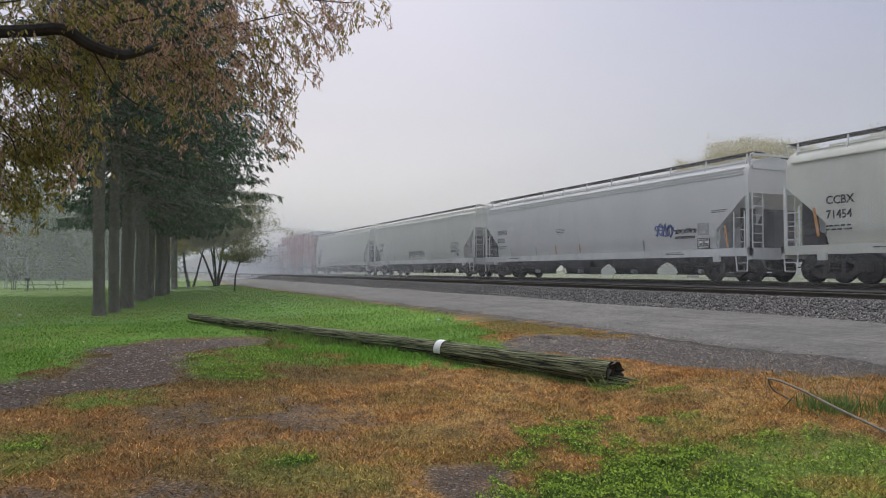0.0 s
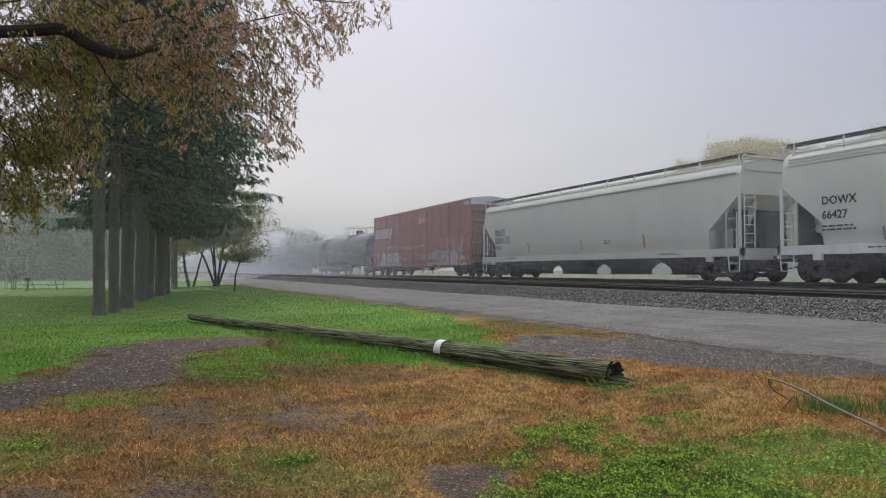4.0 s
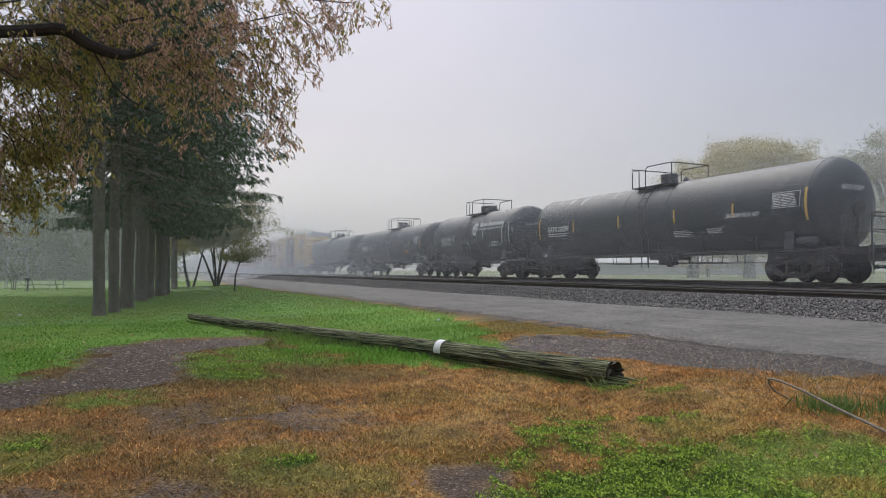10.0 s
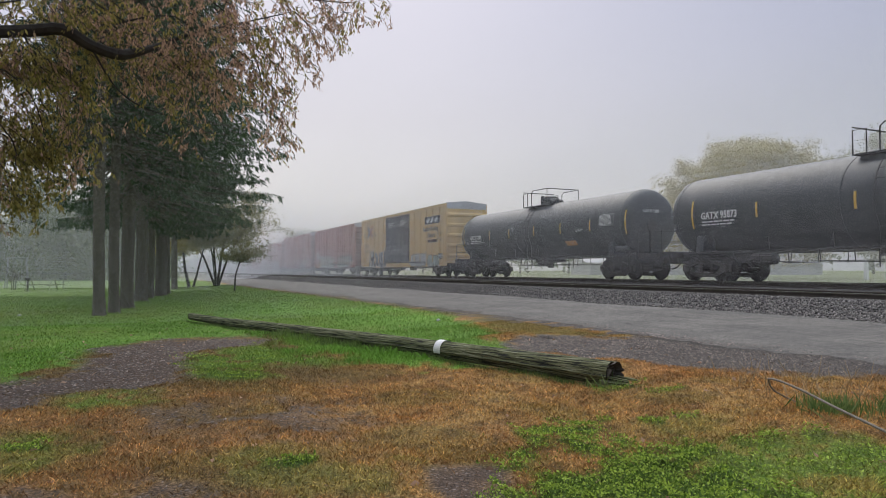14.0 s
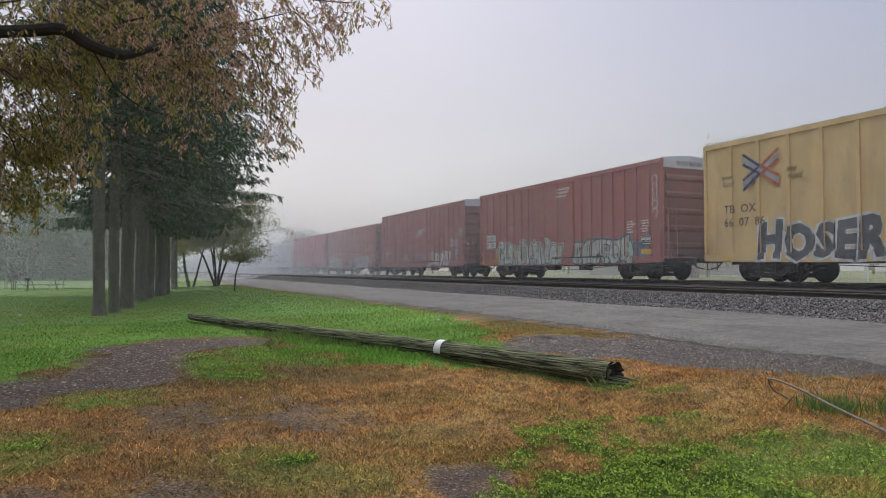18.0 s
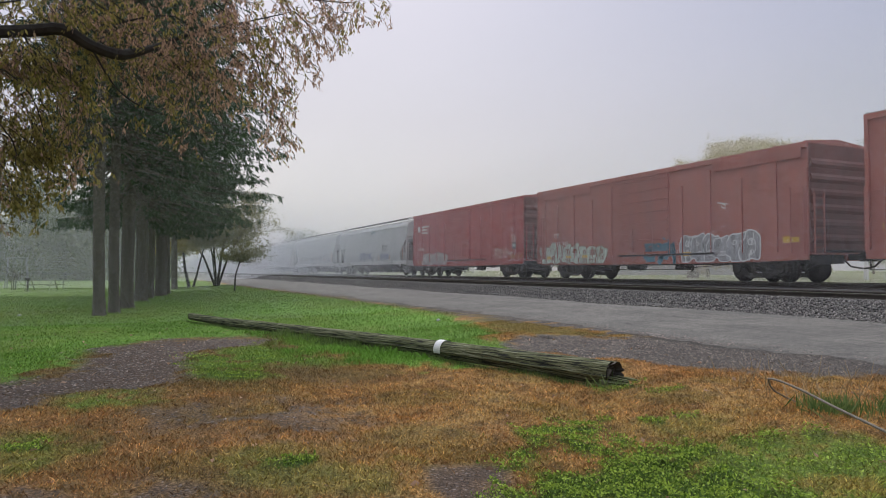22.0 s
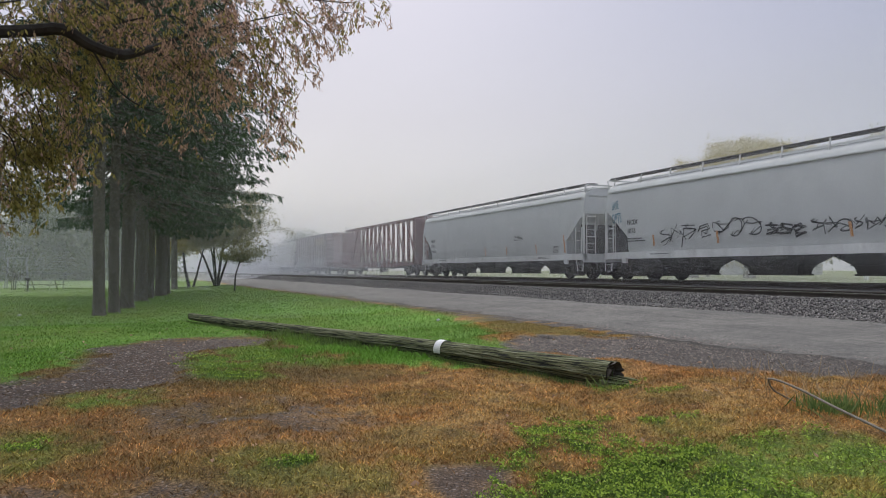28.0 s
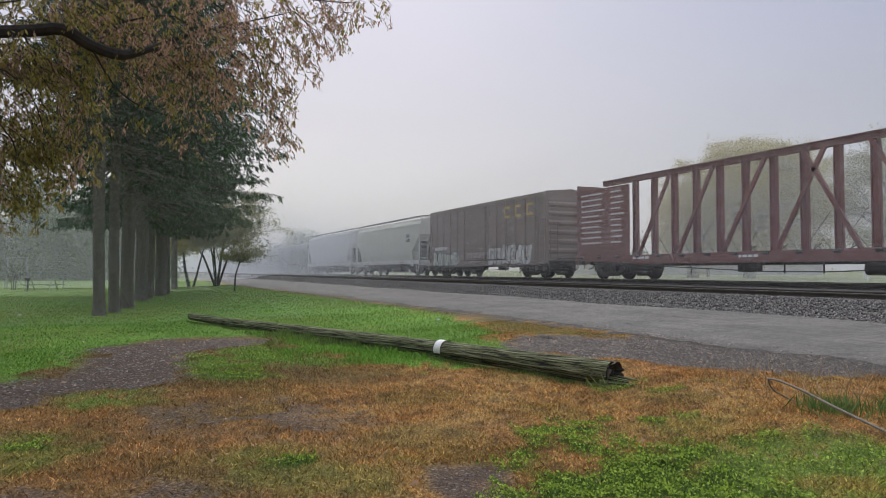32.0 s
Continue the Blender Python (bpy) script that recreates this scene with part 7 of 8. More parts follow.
# brown boxcar, two more hoppers and the tank cars that follow
car, H, BX = boxcar("dark brown boxcar with yellow emblem bars and white graffiti", 363.58, 378.47, 4.46, "brown_paint", (0.4, 1.25), 1, 14, "brown_paint", False, 0.66, None, 0.06, 6, "hoops")
BX -= 0.072
for y in (-3.1, -4.3, -5.5):
    e = Shape()
    stroke(e, [(y - 0.65, 3.95), (y - 0.1, 3.98), (y - 0.1, 3.45), (y - 0.65, 3.42)], 0.16, BX - 0.004)
    part("emblem_bar", e, M["yellow_letter"], car)
throwup(car, BX - 0.02, -1.2, -5.9, 0.72, 2.0, 5, M["silver_spray"], M["smoke_spray"], 111)
throwup(car, BX - 0.02, 6.9, 2.9, 0.70, 1.7, 5, M["green_spray"], M["smoke_spray"], 112, M["teal_spray"])
bars(car, BX, 6.6, 2.0, 1, 2.2, M["white"], 0.22, 0.05, 3)
scribble(car, BX - 0.1, 1.5, -0.7, 0.9, 1.7, 4, M["white"], 113, 0.06)
car, H = hopper("cream covered hopper railcar", 380.45, 396.23, "hop_cream", 3, False, sill="sill_white")
bars(car, HX, -5.2, 3.2, 2, 0.7, M["black"], 0.25, 0.1, 4)
car, H = hopper("pale lilac-grey covered hopper railcar", 397.7, 415.74, "hop_lilac", 4, True)
for k in range(5):
    a = 416.9 + k * 18.1
    car, H, R, ZC = tank_car("black tank car fading into the fog", a, a + 17.0, 1.5, 0.0, k % 3)
    tank_marks(car, H, R, ZC, "", M["white"], (6.5, 3.0, -3.0, -6.5), "silver_spray")


def pole_x(t):
    """Where the slightly bowed pole lies across the yard, t of its length from the butt."""
    return 5.06 - 3.64 * t + 0.22 * np.sin(3.1416 * t)


# ---- the old utility pole lying on the turf ----
pole = tagged(new("fallen_utility_pole"), "weathered grey-green wooden utility pole lying in the grass", "log")
A, B = Vector((5.06, 6.30, 0.0)), Vector((1.42, 19.56, 0.0))
pole.location = (A.x, A.y, float(surface_z(np.array([A.x]), np.array([A.y]))[0]))
AX = (B - A)
pole.rotation_euler = (0, 0, math.atan2(-AX.x, AX.y))
AX = Vector((0, AX.length, 0))
r = np.random.RandomState(9)
v, f, n, m = [], [], 30, 60
side = Vector((-AX.y, AX.x, 0)).normalized()
knots = r.uniform(-0.02, 0.02, n)
for j in range(m + 1):
    t = j / m
    rad = 0.140 - 0.045 * t
    c = AX * t + Vector((0, 0, rad + 0.012 + 0.12 * max(0, t - 0.86) * 3)) + side * (-0.22 * math.sin(t * 3.1416))
    c.z -= pole.location.z * t * 1.0
    for k in range(n):
        a = 2 * math.pi * k / n
        g = 1 + 0.05 * math.sin(k * 5.3) + knots[k] * 2.0 + 0.025 * math.sin(t * 37 + k * 2.1)
        if k % 5 == 0:
            g -= 0.07
        v.append(c + (side * math.cos(a) + Vector((0, 0, 1)) * math.sin(a)) * rad * g)
for j in range(m):
    f += [(j * n + k, j * n + (k + 1) % n, (j + 1) * n + (k + 1) % n, (j + 1) * n + k) for k in range(n)]
part("shaft", Shape().faces(v, f), M["pole"], pole, "", True)
v, f = [], []
for q, rr in enumerate((1.0, 0.7, 0.35)):
    for k in range(n):
        a = 2 * math.pi * k / n
        d = -0.02 + (0.10, -0.05, -0.12)[q] * r.uniform(0.2, 1.0)
        v.append(AX.normalized() * (-d if q == 0 else -d) + Vector((0, 0, 0.152)) + (side * math.cos(a) + Vector((0, 0, 1)) * math.sin(a)) * 0.137 * rr)
for q in range(2):
    f += [(q * n + k, (q + 1) * n + k, (q + 1) * n + (k + 1) % n, q * n + (k + 1) % n) for k in range(n)]
f.append(tuple(range(2 * n, 3 * n)))
part("butt_end", Shape().faces(v, f), M["pole_dark"], pole, "dark rotten butt end")
for k in range(5):
    d = -AX.normalized()
    o = side * r.uniform(-0.12, 0.12) + Vector((0, 0, r.uniform(0.03, 0.10)))
    part("splinter", Shape().tube([o - d * 0.1, o + d * r.uniform(0.12, 0.30)], [0.03, 0.012], 5), M["pole"], pole)
band = Shape()
t0 = 0.235
vs = []
for w in (t0 - 0.006, t0 + 0.006):
    rad = (0.140 - 0.045 * w) * 1.10
    c = AX * w + Vector((0, 0, 0.140 - 0.045 * w + 0.012 - pole.location.z * w)) + side * (-0.22 * math.sin(w * 3.1416))
    for k in range(15):
        a = math.pi * (-0.12 + 0.95 * k / 14)
        vs.append(c - side * math.cos(a) * rad * -1 + Vector((0, 0, 1)) * math.sin(a) * rad)
band.faces(vs, [(k, k + 1, 15 + k + 1, 15 + k) for k in range(14)])
part("marker_band", band, M["sill_white"], pole, "white metal marker band")

# ---- a bent grey stem with a hooked end ----
hook = tagged(new("bent_branch"), "thin bare bent branch arching out of the weeds", "branch")
hook.location = (5.4, 3.4, float(surface_z(np.array([5.4]), np.array([3.4]))[0]))
pts = [(0.12, -0.75, -0.06), (0.06, -0.4, 0.02), (0.0, 0.0, 0.045), (0.0, 0.41, 0.155), (0.0, 0.72, 0.25), (0.0, 0.92, 0.295), (0.005, 1.03, 0.307), (0.02, 1.09, 0.30), (0.06, 1.12, 0.27), (0.13, 1.16, 0.21), (0.22, 1.19, 0.155), (0.40, 1.22, 0.08), (0.60, 1.20, 0.0), (0.75, 1.18, -0.03)]
part("stem", Shape().tube(pts, [0.013, 0.013, 0.0125, 0.012, 0.0115, 0.011, 0.011, 0.0105, 0.010, 0.009, 0.008, 0.007, 0.005, 0.003], 8), M["stem"], hook, "", True)

# ---- big broadleaf tree that reaches in from beside the lane, turning brown ----
def rounded(pts, n=4):
    """A smooth curve through the points of a limb."""
    p = np.array([pts[0], *pts, pts[-1]], float)
    out = []
    for i in range(1, len(p) - 2):
        for t in np.arange(n) / n:
            out.append(0.5 * (2 * p[i] + (p[i + 1] - p[i - 1]) * t + (2 * p[i - 1] - 5 * p[i] + 4 * p[i + 1] - p[i + 2]) * t * t + (3 * p[i] - p[i - 1] - 3 * p[i + 1] + p[i + 2]) * t ** 3))
    return [tuple(q) for q in out] + [tuple(pts[-1])]


limbs = {
    "main": [(-2.46, 9.81, 4.21), (-1.4, 10.43, 4.6), (-0.94, 10.45, 4.7), (-0.6, 10.52, 4.55), (-0.21, 10.75, 4.54), (0.21, 10.99, 4.77), (0.79, 11.36, 5.19), (1.62, 11.66, 5.6), (2.53, 11.88, 6.02)],
    "up": [(-2.8, 9.7, 4.9), (-1.0, 10.23, 5.32), (0.11, 10.69, 5.63), (1.44, 11.03, 5.91), (2.78, 11.27, 6.04), (3.6, 11.45, 6.19)],
}
trunk_path = [(-4.6, 9.0, -0.05), (-4.55, 9.0, 1.2), (-4.4, 9.1, 2.6), (-3.6, 9.4, 3.7), (-2.46, 9.81, 4.21)]
oak = tagged(new("oak_tree"), "large broadleaf tree with browning autumn leaves hanging low", "tree")
wood = Shape().tube(trunk_path, [0.40, 0.32, 0.26, 0.17, 0.12], 12)
lp = rounded(limbs["main"])
wood.tube(lp, list(np.interp(np.linspace(0, 1, len(lp)), [0, 0.5, 0.62, 0.75, 1], [0.085, 0.082, 0.05, 0.02, 0.006])), 8)
lp = rounded([(-4.4, 9.1, 2.6), *limbs["up"]])
wood.tube(lp, list(np.interp(np.linspace(0, 1, len(lp)), [0, 0.2, 0.5, 1], [0.2, 0.09, 0.028, 0.006])), 8)
brown_paths = [limbs["main"][5:], limbs["up"][2:], [(0.45, 11.14, 4.94), (0.9, 11.53, 4.61), (1.29, 11.84, 4.07), (1.42, 12.15, 3.45)],
               [(1.62, 11.66, 5.6), (1.90, 11.98, 5.08), (2.05, 12.17, 4.55), (2.05, 12.49, 3.95)], [(2.53, 11.88, 6.02), (2.85, 11.89, 5.75), (3.05, 12.08, 5.45)], [(2.9, 11.3, 6.15), (3.4, 11.1, 6.4), (3.8, 11.1, 6.5)],
               [(-0.6, 10.52, 4.55), (-0.31, 10.67, 4.07), (0.06, 10.93, 3.84), (0.72, 11.24, 3.7), (0.99, 11.41, 3.21)], [(0.2, 11.0, 4.8), (0.9, 11.3, 4.4), (1.7, 11.7, 4.3)],
               [(0.8, 11.2, 5.9), (1.6, 11.4, 5.4), (2.2, 11.7, 4.9)], [(-0.2, 10.7, 5.0), (0.5, 11.0, 5.3), (1.2, 11.3, 5.0)]]
olive_paths = [[(-2.46, 9.81, 4.21), (-1.85, 9.59, 3.55), (-1.40, 9.78, 3.02), (-1.38, 9.87, 2.65)], [(-2.07, 9.58, 3.39), (-1.64, 9.77, 3.91), (-1.25, 10.0, 3.67), (-1.1, 10.23, 3.2)],
               [(-2.2, 9.9, 4.6), (-1.5, 10.2, 4.9), (-0.9, 10.4, 5.2)], [(-1.0, 10.3, 5.3), (-0.4, 10.6, 5.1), (0.1, 10.8, 4.9)], [(-2.4, 9.7, 3.0), (-1.7, 9.7, 2.9), (-1.45, 9.8, 2.6)],
               [(-1.4, 10.43, 4.6), (-1.2, 10.3, 4.1), (-1.0, 10.3, 3.7)]]
r = np.random.RandomState(17)
for paths in (brown_paths, olive_paths):
    for p in paths:
        p = rounded(p, 3)
        wood.tube(p, list(np.linspace(0.016, 0.004, len(p))), 5, False)
ACROSS, INWARD = np.array((0.909, -0.417, 0.0)), np.array((0.417, 0.909, 0.0))
# masses of foliage: middle, half width, half height, sprays
OLIVE_MASS = ((-1.3, 10.68, 4.66, 0.72, 0.56, 380), (-0.48, 10.86, 5.01, 0.74, 0.45, 280), (-1.29, 10.71, 3.65, 0.60, 0.70, 520), (-1.47, 10.68, 2.85, 0.40, 0.52, 260), (-0.94, 10.81, 2.95, 0.26, 0.36, 50),
              (-1.52, 10.67, 2.25, 0.22, 0.25, 26), (-0.69, 10.84, 4.31, 0.49, 0.41, 90), (-0.57, 10.88, 3.64, 0.10, 0.10, 4), (0.3, 11.0, 3.88, 0.24, 0.36, 22), (0.13, 11.0, 4.4, 0.4, 0.3, 40))
BROWN_MASS = ((0.68, 11.03, 5.20, 0.88, 0.53, 270), (1.63, 11.12, 5.48, 0.75, 0.48, 135), (2.37, 11.16, 5.52, 0.66, 0.44, 84), (2.88, 11.18, 5.45, 0.36, 0.32, 44), (3.25, 11.17, 5.95, 0.45, 0.20, 44), (3.80, 11.17, 6.08, 0.30, 0.08, 16),
              (2.0, 11.16, 4.90, 0.45, 0.42, 70), (1.29, 11.11, 4.75, 0.60, 0.50, 120), (0.70, 11.06, 4.45, 0.50, 0.42, 95), (0.79, 11.09, 3.75, 0.22, 0.42, 36), (1.65, 11.16, 4.25, 0.42, 0.40, 48), (2.2, 11.18, 4.30, 0.20, 0.47, 46),
              (2.12, 11.2, 3.60, 0.19, 0.28, 32), (0.13, 10.98, 4.60, 0.51, 0.34, 90), (2.62, 11.2, 4.95, 0.16, 0.25, 16))
# unseen crown above and behind the low limbs, added to shade yard and lawn
UNSEEN_MASS = ((-4.5, 9.0, 8.5, 2.6, 1.6, 240), (-2.2, 9.6, 7.9, 1.9, 1.1, 200), (-3.4, 6.6, 7.2, 2.0, 1.3, 180), (-5.8, 11.5, 7.6, 2.0, 1.4, 160), (-0.6, 7.6, 6.9, 1.6, 0.8, 70), (-2.6, 13.8, 9.2, 2.2, 1.2, 240), (-5.5, 15.0, 9.0, 2.4, 1.4, 220))
for p in UNSEEN_MASS:
    lp = rounded([(-4.4, 9.1, 2.6), ((p[0] - 4.4) / 2, (p[1] + 9.1) / 2, p[2] * 0.72), p[:3]])
    wood.tube(lp, list(np.linspace(0.16, 0.02, len(lp))), 7)
main_limb = np.array(rounded(limbs["main"]))
for nm, masses, turned in (("brown_leaves", BROWN_MASS, 0.80), ("olive_leaves", OLIVE_MASS, 0.22), ("unseen_leaves", UNSEEN_MASS, 0.5)):
    pts, dirs = [], []
    for cx, cy, cz, rw, rh, n in masses:
        for k in range(n):
            u = r.normal(size=2)
            u *= min(1.0, 1.25 / np.linalg.norm(u)) * 0.8
            o = np.array((cx, cy, cz)) + ACROSS * u[0] * rw + INWARD * r.normal(scale=0.45 if cz < 6.5 else 0.9) + np.array((0, 0, u[1] * rh))
            # the bare bend of the main limb stays in sight
            i = np.argmin(np.abs((main_limb - o) @ ACROSS))
            if o[0] < 0.40 and abs(o[2] - main_limb[i][2]) < 0.20 and (main_limb[i] - o) @ INWARD > -0.1:
                continue
            a = r.uniform(0, 6.28)
            d = np.array((math.cos(a) * 0.7, math.sin(a) * 0.7, -r.uniform(0.3, 1.3)))
            d /= np.linalg.norm(d)
            L = r.uniform(0.12, 0.26) * (1 if cz < 6.5 else 2.0)
            back = o - np.array((0.11, 0.0, -0.08)) + r.normal(scale=0.05, size=3)
            wood.tube([tuple(back), tuple(o), tuple(o + d * L)], [0.005, 0.0035, 0.0015], 3, False)
            m = r.randint(10, 18)
            t = np.linspace(0.05, 1.0, m)[:, None]
            flap = np.where(np.arange(m) % 2, 1, -1)[:, None] * np.cross(d, (0, 0, 1))[None]
            pts.append(o + d * L * t + r.normal(scale=0.012, size=(m, 3)))
            dirs.append(d * 0.5 + flap * 0.7 + np.array((0, 0, -0.6)))
    pts, dirs = np.concatenate(pts), np.concatenate(dirs)
    # whole sprays turn together, with a few late ones between
    brown = lumps(pts[:, 0] * 1.0, pts[:, 1] + pts[:, 2], 5.0, 19) + r.normal(scale=0.10, size=len(pts)) < 0.5 + (turned - 0.5) * 0.55
    grown = 0.064 if nm != "unseen_leaves" else 0.16
    for sel, name, mat in ((brown, "brown_leaves", "leaf_brown"), (~brown, "olive_leaves", "leaf_olive")):
        if sel.any():
            part(name, leaf_mesh(name, pts[sel], grown, M[mat], 0.25, 5, 2.7, dirs[sel]), None, oak)
part("trunk", wood, M["bark_dark"], oak, "", True)

# ---- small trees at the end of the row ----
def fan(n, h, spread, seed, lean=(0, 0), z0=0.0):
    rr = random.Random(seed)
    out = []
    for k in range(n):
        a = 2 * math.pi * k / n + rr.uniform(-0.3, 0.3)
        s = spread * rr.uniform(0.7, 1.1)
        out.append([(0.12 * math.cos(a), 0.12 * math.sin(a), z0), (s * 0.35 * math.cos(a) + lean[0] * 0.4, s * 0.35 * math.sin(a) + lean[1] * 0.4, h * 0.45), (s * math.cos(a) + lean[0], s * math.sin(a) + lean[1], h * rr.uniform(0.9, 1.1))])
    return out


def crown_paths(stems, n, reach, seed, up=0.5):
    rr = random.Random(seed)
    out = []
    for s in stems:
        e = Vector(s[-1])
        for k in range(n):
            o = Vector(s[-2]).lerp(e, rr.uniform(0.3, 1.0))
            d = Vector((rr.gauss(0, 1), rr.gauss(0, 1), abs(rr.gauss(0, up)) - 0.1)) * reach * rr.uniform(0.5, 1.0)
            out.append([tuple(o), tuple(o + d * 0.5 + Vector((0, 0, 0.15))), tuple(o + d)])
    return out


gz0 = lambda x, y: float(surface_z(np.array([x]), np.array([y]))[0]) - 0.03
st = fan(6, 5.4, 2.7, 3)
broadleaf("clump_tree", "multi-stemmed tree with pale thinning leaves", 6.2, 58.4, gz0(6.2, 58.4), [(s, (0.10, 0.05)) for s in st], crown_paths(st, 7, 2.4, 4, 1.0), 30000, 0.15, "leaf_pale", 21, spread=0.55, floor=2.9)
st = fan(1, 2.3, 0.45, 8)
broadleaf("young_tree", "young two-stemmed tree with a spreading dull green crown", 5.6, 43.8, gz0(5.6, 43.8), [(s, (0.06, 0.035)) for s in st], crown_paths(st, 18, 1.9, 9, 0.35), 11000, 0.12, "leaf_dark", 22, spread=0.4, floor=1.95)
st = fan(2, 3.4, 0.6, 11, (-1.0, 0.5))
broadleaf("leaning_tree", "two-stemmed leaning tree with sparse yellow leaves", 3.9, 57.4, gz0(3.9, 57.4), [(st[0], (0.14, 0.07)), ([(0.4, 0, 0), (0.8, 0.1, 1.6), (1.2, 0.2, 3.2)], (0.10, 0.05))], crown_paths(st, 6, 1.8, 12), 8000, 0.14, "leaf_gold", 23, spread=0.5, floor=2.8)

# ---- beyond the track: two large trees, a long low building, a line of posts ----
def big_tree(x, y, z, h, w, seed, mat, label, clumps=620, leaves=150000):
    """A broad dome: limbs that fan out to clumps of leaves packed under its outline."""
    rr = np.random.RandomState(seed)
    base = tagged(new("shade_tree"), label, "tree", "trees beyond the track")
    base.location = (x, y, z)
    wood = Shape().tube([(0, 0, -0.05), (0.1, 0, h * 0.18), (0, 0.1, h * 0.35)], [0.45, 0.34, 0.26], 10)
    d = rr.normal(size=(clumps, 3))
    d[:, 2] = np.where(rr.rand(clumps) < 0.68, np.abs(d[:, 2]) * 1.1 - 0.2, -np.abs(d[:, 2]) * 0.8)
    d /= np.linalg.norm(d, axis=1)[:, None]
    out = 1 + 0.10 * np.sin(d[:, 0] * 5 + seed) + 0.09 * np.sin(d[:, 1] * 7 + seed * 2) + 0.06 * np.sin(d[:, 2] * 9)
    k = rr.uniform(0.35, 1.0, clumps) ** 0.6 * out
    c = np.stack([d[:, 0] * k * w, d[:, 1] * k * w, h * 0.50 + d[:, 2] * k * h * 0.44], -1)
    for p in c[:40]:
        wood.tube([(0, 0.05, h * 0.3), tuple(p * (0.45, 0.45, 0.45) + (0, 0, h * 0.24)), tuple(p)], [0.13, 0.07, 0.02], 5, False)
    m = leaves // clumps
    pts = np.repeat(c, m, 0) + rr.normal(size=(clumps * m, 3)) * np.array((0.40, 0.40, 0.27)) * rr.uniform(0.6, 1.3, (clumps, 1)).repeat(m, 0)
    part("trunk", wood, M["bark_dark"], base, "", True)
    part("crown", leaf_mesh("crown", pts, 0.125, M[mat], 0.4, seed), M[mat], base)
    return base


big_tree(38.6, 33.4, 0.83, 10.1, 5.2, 31, "leaf_gold", "broad yellow-green shade tree beyond the track")
big_tree(36.9, 36.9, 0.83, 7.0, 2.7, 33, "leaf_gold", "lower yellow-green tree beside the shade tree", 170, 50000)
big_tree(46.5, 28.6, 0.83, 10.0, 4.6, 36, "leaf_pale", "pale thin-leaved tree beyond the track", 240, 60000)
hall = tagged(new("long_building"), "long low pale building beyond the field", "building")
hall.location = (62, 62, 0.80)
hall.rotation_euler = (0, 0, radians(-20))
part("wall", Shape().box(-14, 14, -4, 4, 0, 1.5), M["clad"], hall)
part("roof", Shape().prism([(-4.5, 1.5), (0, 2.1), (4.5, 1.5)], "x", -14.4, 14.4), M["clad"], hall, "pale sheet roof")
for k in range(3):
    p = tagged(new("marker_post", Shape().box(-0.09, 0.09, -0.09, 0.09, -0.1, 1.05).prism([(-0.09, 1.05), (0.09, 1.05), (0, 1.16)], "y", -0.09, 0.09).mesh("marker_post", M["clad_white"])), "square white post in the field grass", "post", "posts beyond the track")
    p.location = (39.0 + 2.2 * k, 25.5 - k * 1.4, 0.84)

util = tagged(new("utility_pole"), "thin dark utility pole beyond the field", "utility pole")
util.location = (43.0, 41.3, 0.8)
part("shaft", Shape().tube([(0, 0, -0.1), (0, 0, 6.3)], [0.15, 0.11], 8), M["bark_dark"], util)
part("crossarm", Shape().box(-0.9, 0.9, -0.05, 0.05, 5.7, 5.82), M["bark_dark"], util)

# ---- playground side: fence, picnic table, grill, swing frame, shrub ----
fence = tagged(new("chain_link_fence"), "low grey chain-link fence along the far lawn", "fence")
fence.location = (-4.7, 56.2, 0)
for k in range(12):
    part("post", Shape().tube([(-k * 3.0 + 0.0, k * 0.15, -0.05), (-k * 3.0, k * 0.15, 1.22)], 0.035, 6), M["metal_grey"], fence)
part("top_rail", Shape().tube([(2.6, 0, 1.2), (-33, 1.65, 1.2)], 0.025, 6), M["metal_grey"], fence)
wire = Shape()
for k in range(60):
    x = 2.4 - k * 0.6
    wire.tube([(x, 0, 0.05), (x - 0.6, 0.03, 1.18)], 0.006, 3, False)
    wire.tube([(x - 0.6, 0, 0.05), (x, 0.03, 1.18)], 0.006, 3, False)
part("wire_mesh", wire, M["metal_grey"], fence, "thin wire mesh")
table = tagged(new("picnic_table"), "green-brown wooden picnic table on the lawn", "table")
table.location = (-5.75, 53.4, 0)
table.rotation_euler = (0, 0, radians(-18))
for k in range(3):
    part("top_board", Shape().box(-1.1, 1.1, -0.36 + k * 0.25, -0.13 + k * 0.25, 0.70, 0.74), M["wood_green"], table)
for s in (-1, 1):
    part("bench", Shape().box(-1.25, 1.25, s * 0.72 - 0.13, s * 0.72 + 0.13, 0.42, 0.46), M["wood_green"], table)
    part("leg", Shape().tube([(s * 0.75, -0.72, 0.0), (s * 0.75, -0.2, 0.7)], 0.045, 5).tube([(s * 0.75, 0.72, 0.0), (s * 0.75, 0.2, 0.7)], 0.045, 5).box(s * 0.75 - 0.03, s * 0.75 + 0.03, -0.8, 0.8, 0.36, 0.42), M["wood_green"], table)
grill = tagged(new("park_grill"), "small dark steel grill on a post", "grill")
grill.location = (-6.3, 51.2, 0)
part("post", Shape().tube([(0, 0, 0), (0, 0, 0.75)], 0.04, 6), M["steel"], grill)
part("fire_box", Shape().box(-0.17, 0.17, -0.14, 0.14, 0.75, 0.92), M["steel"], grill)
swing = tagged(new("swing_frame"), "pale pipe swing frame on the far lawn", "swing frame")
swing.location = (-8.5, 63, 0)
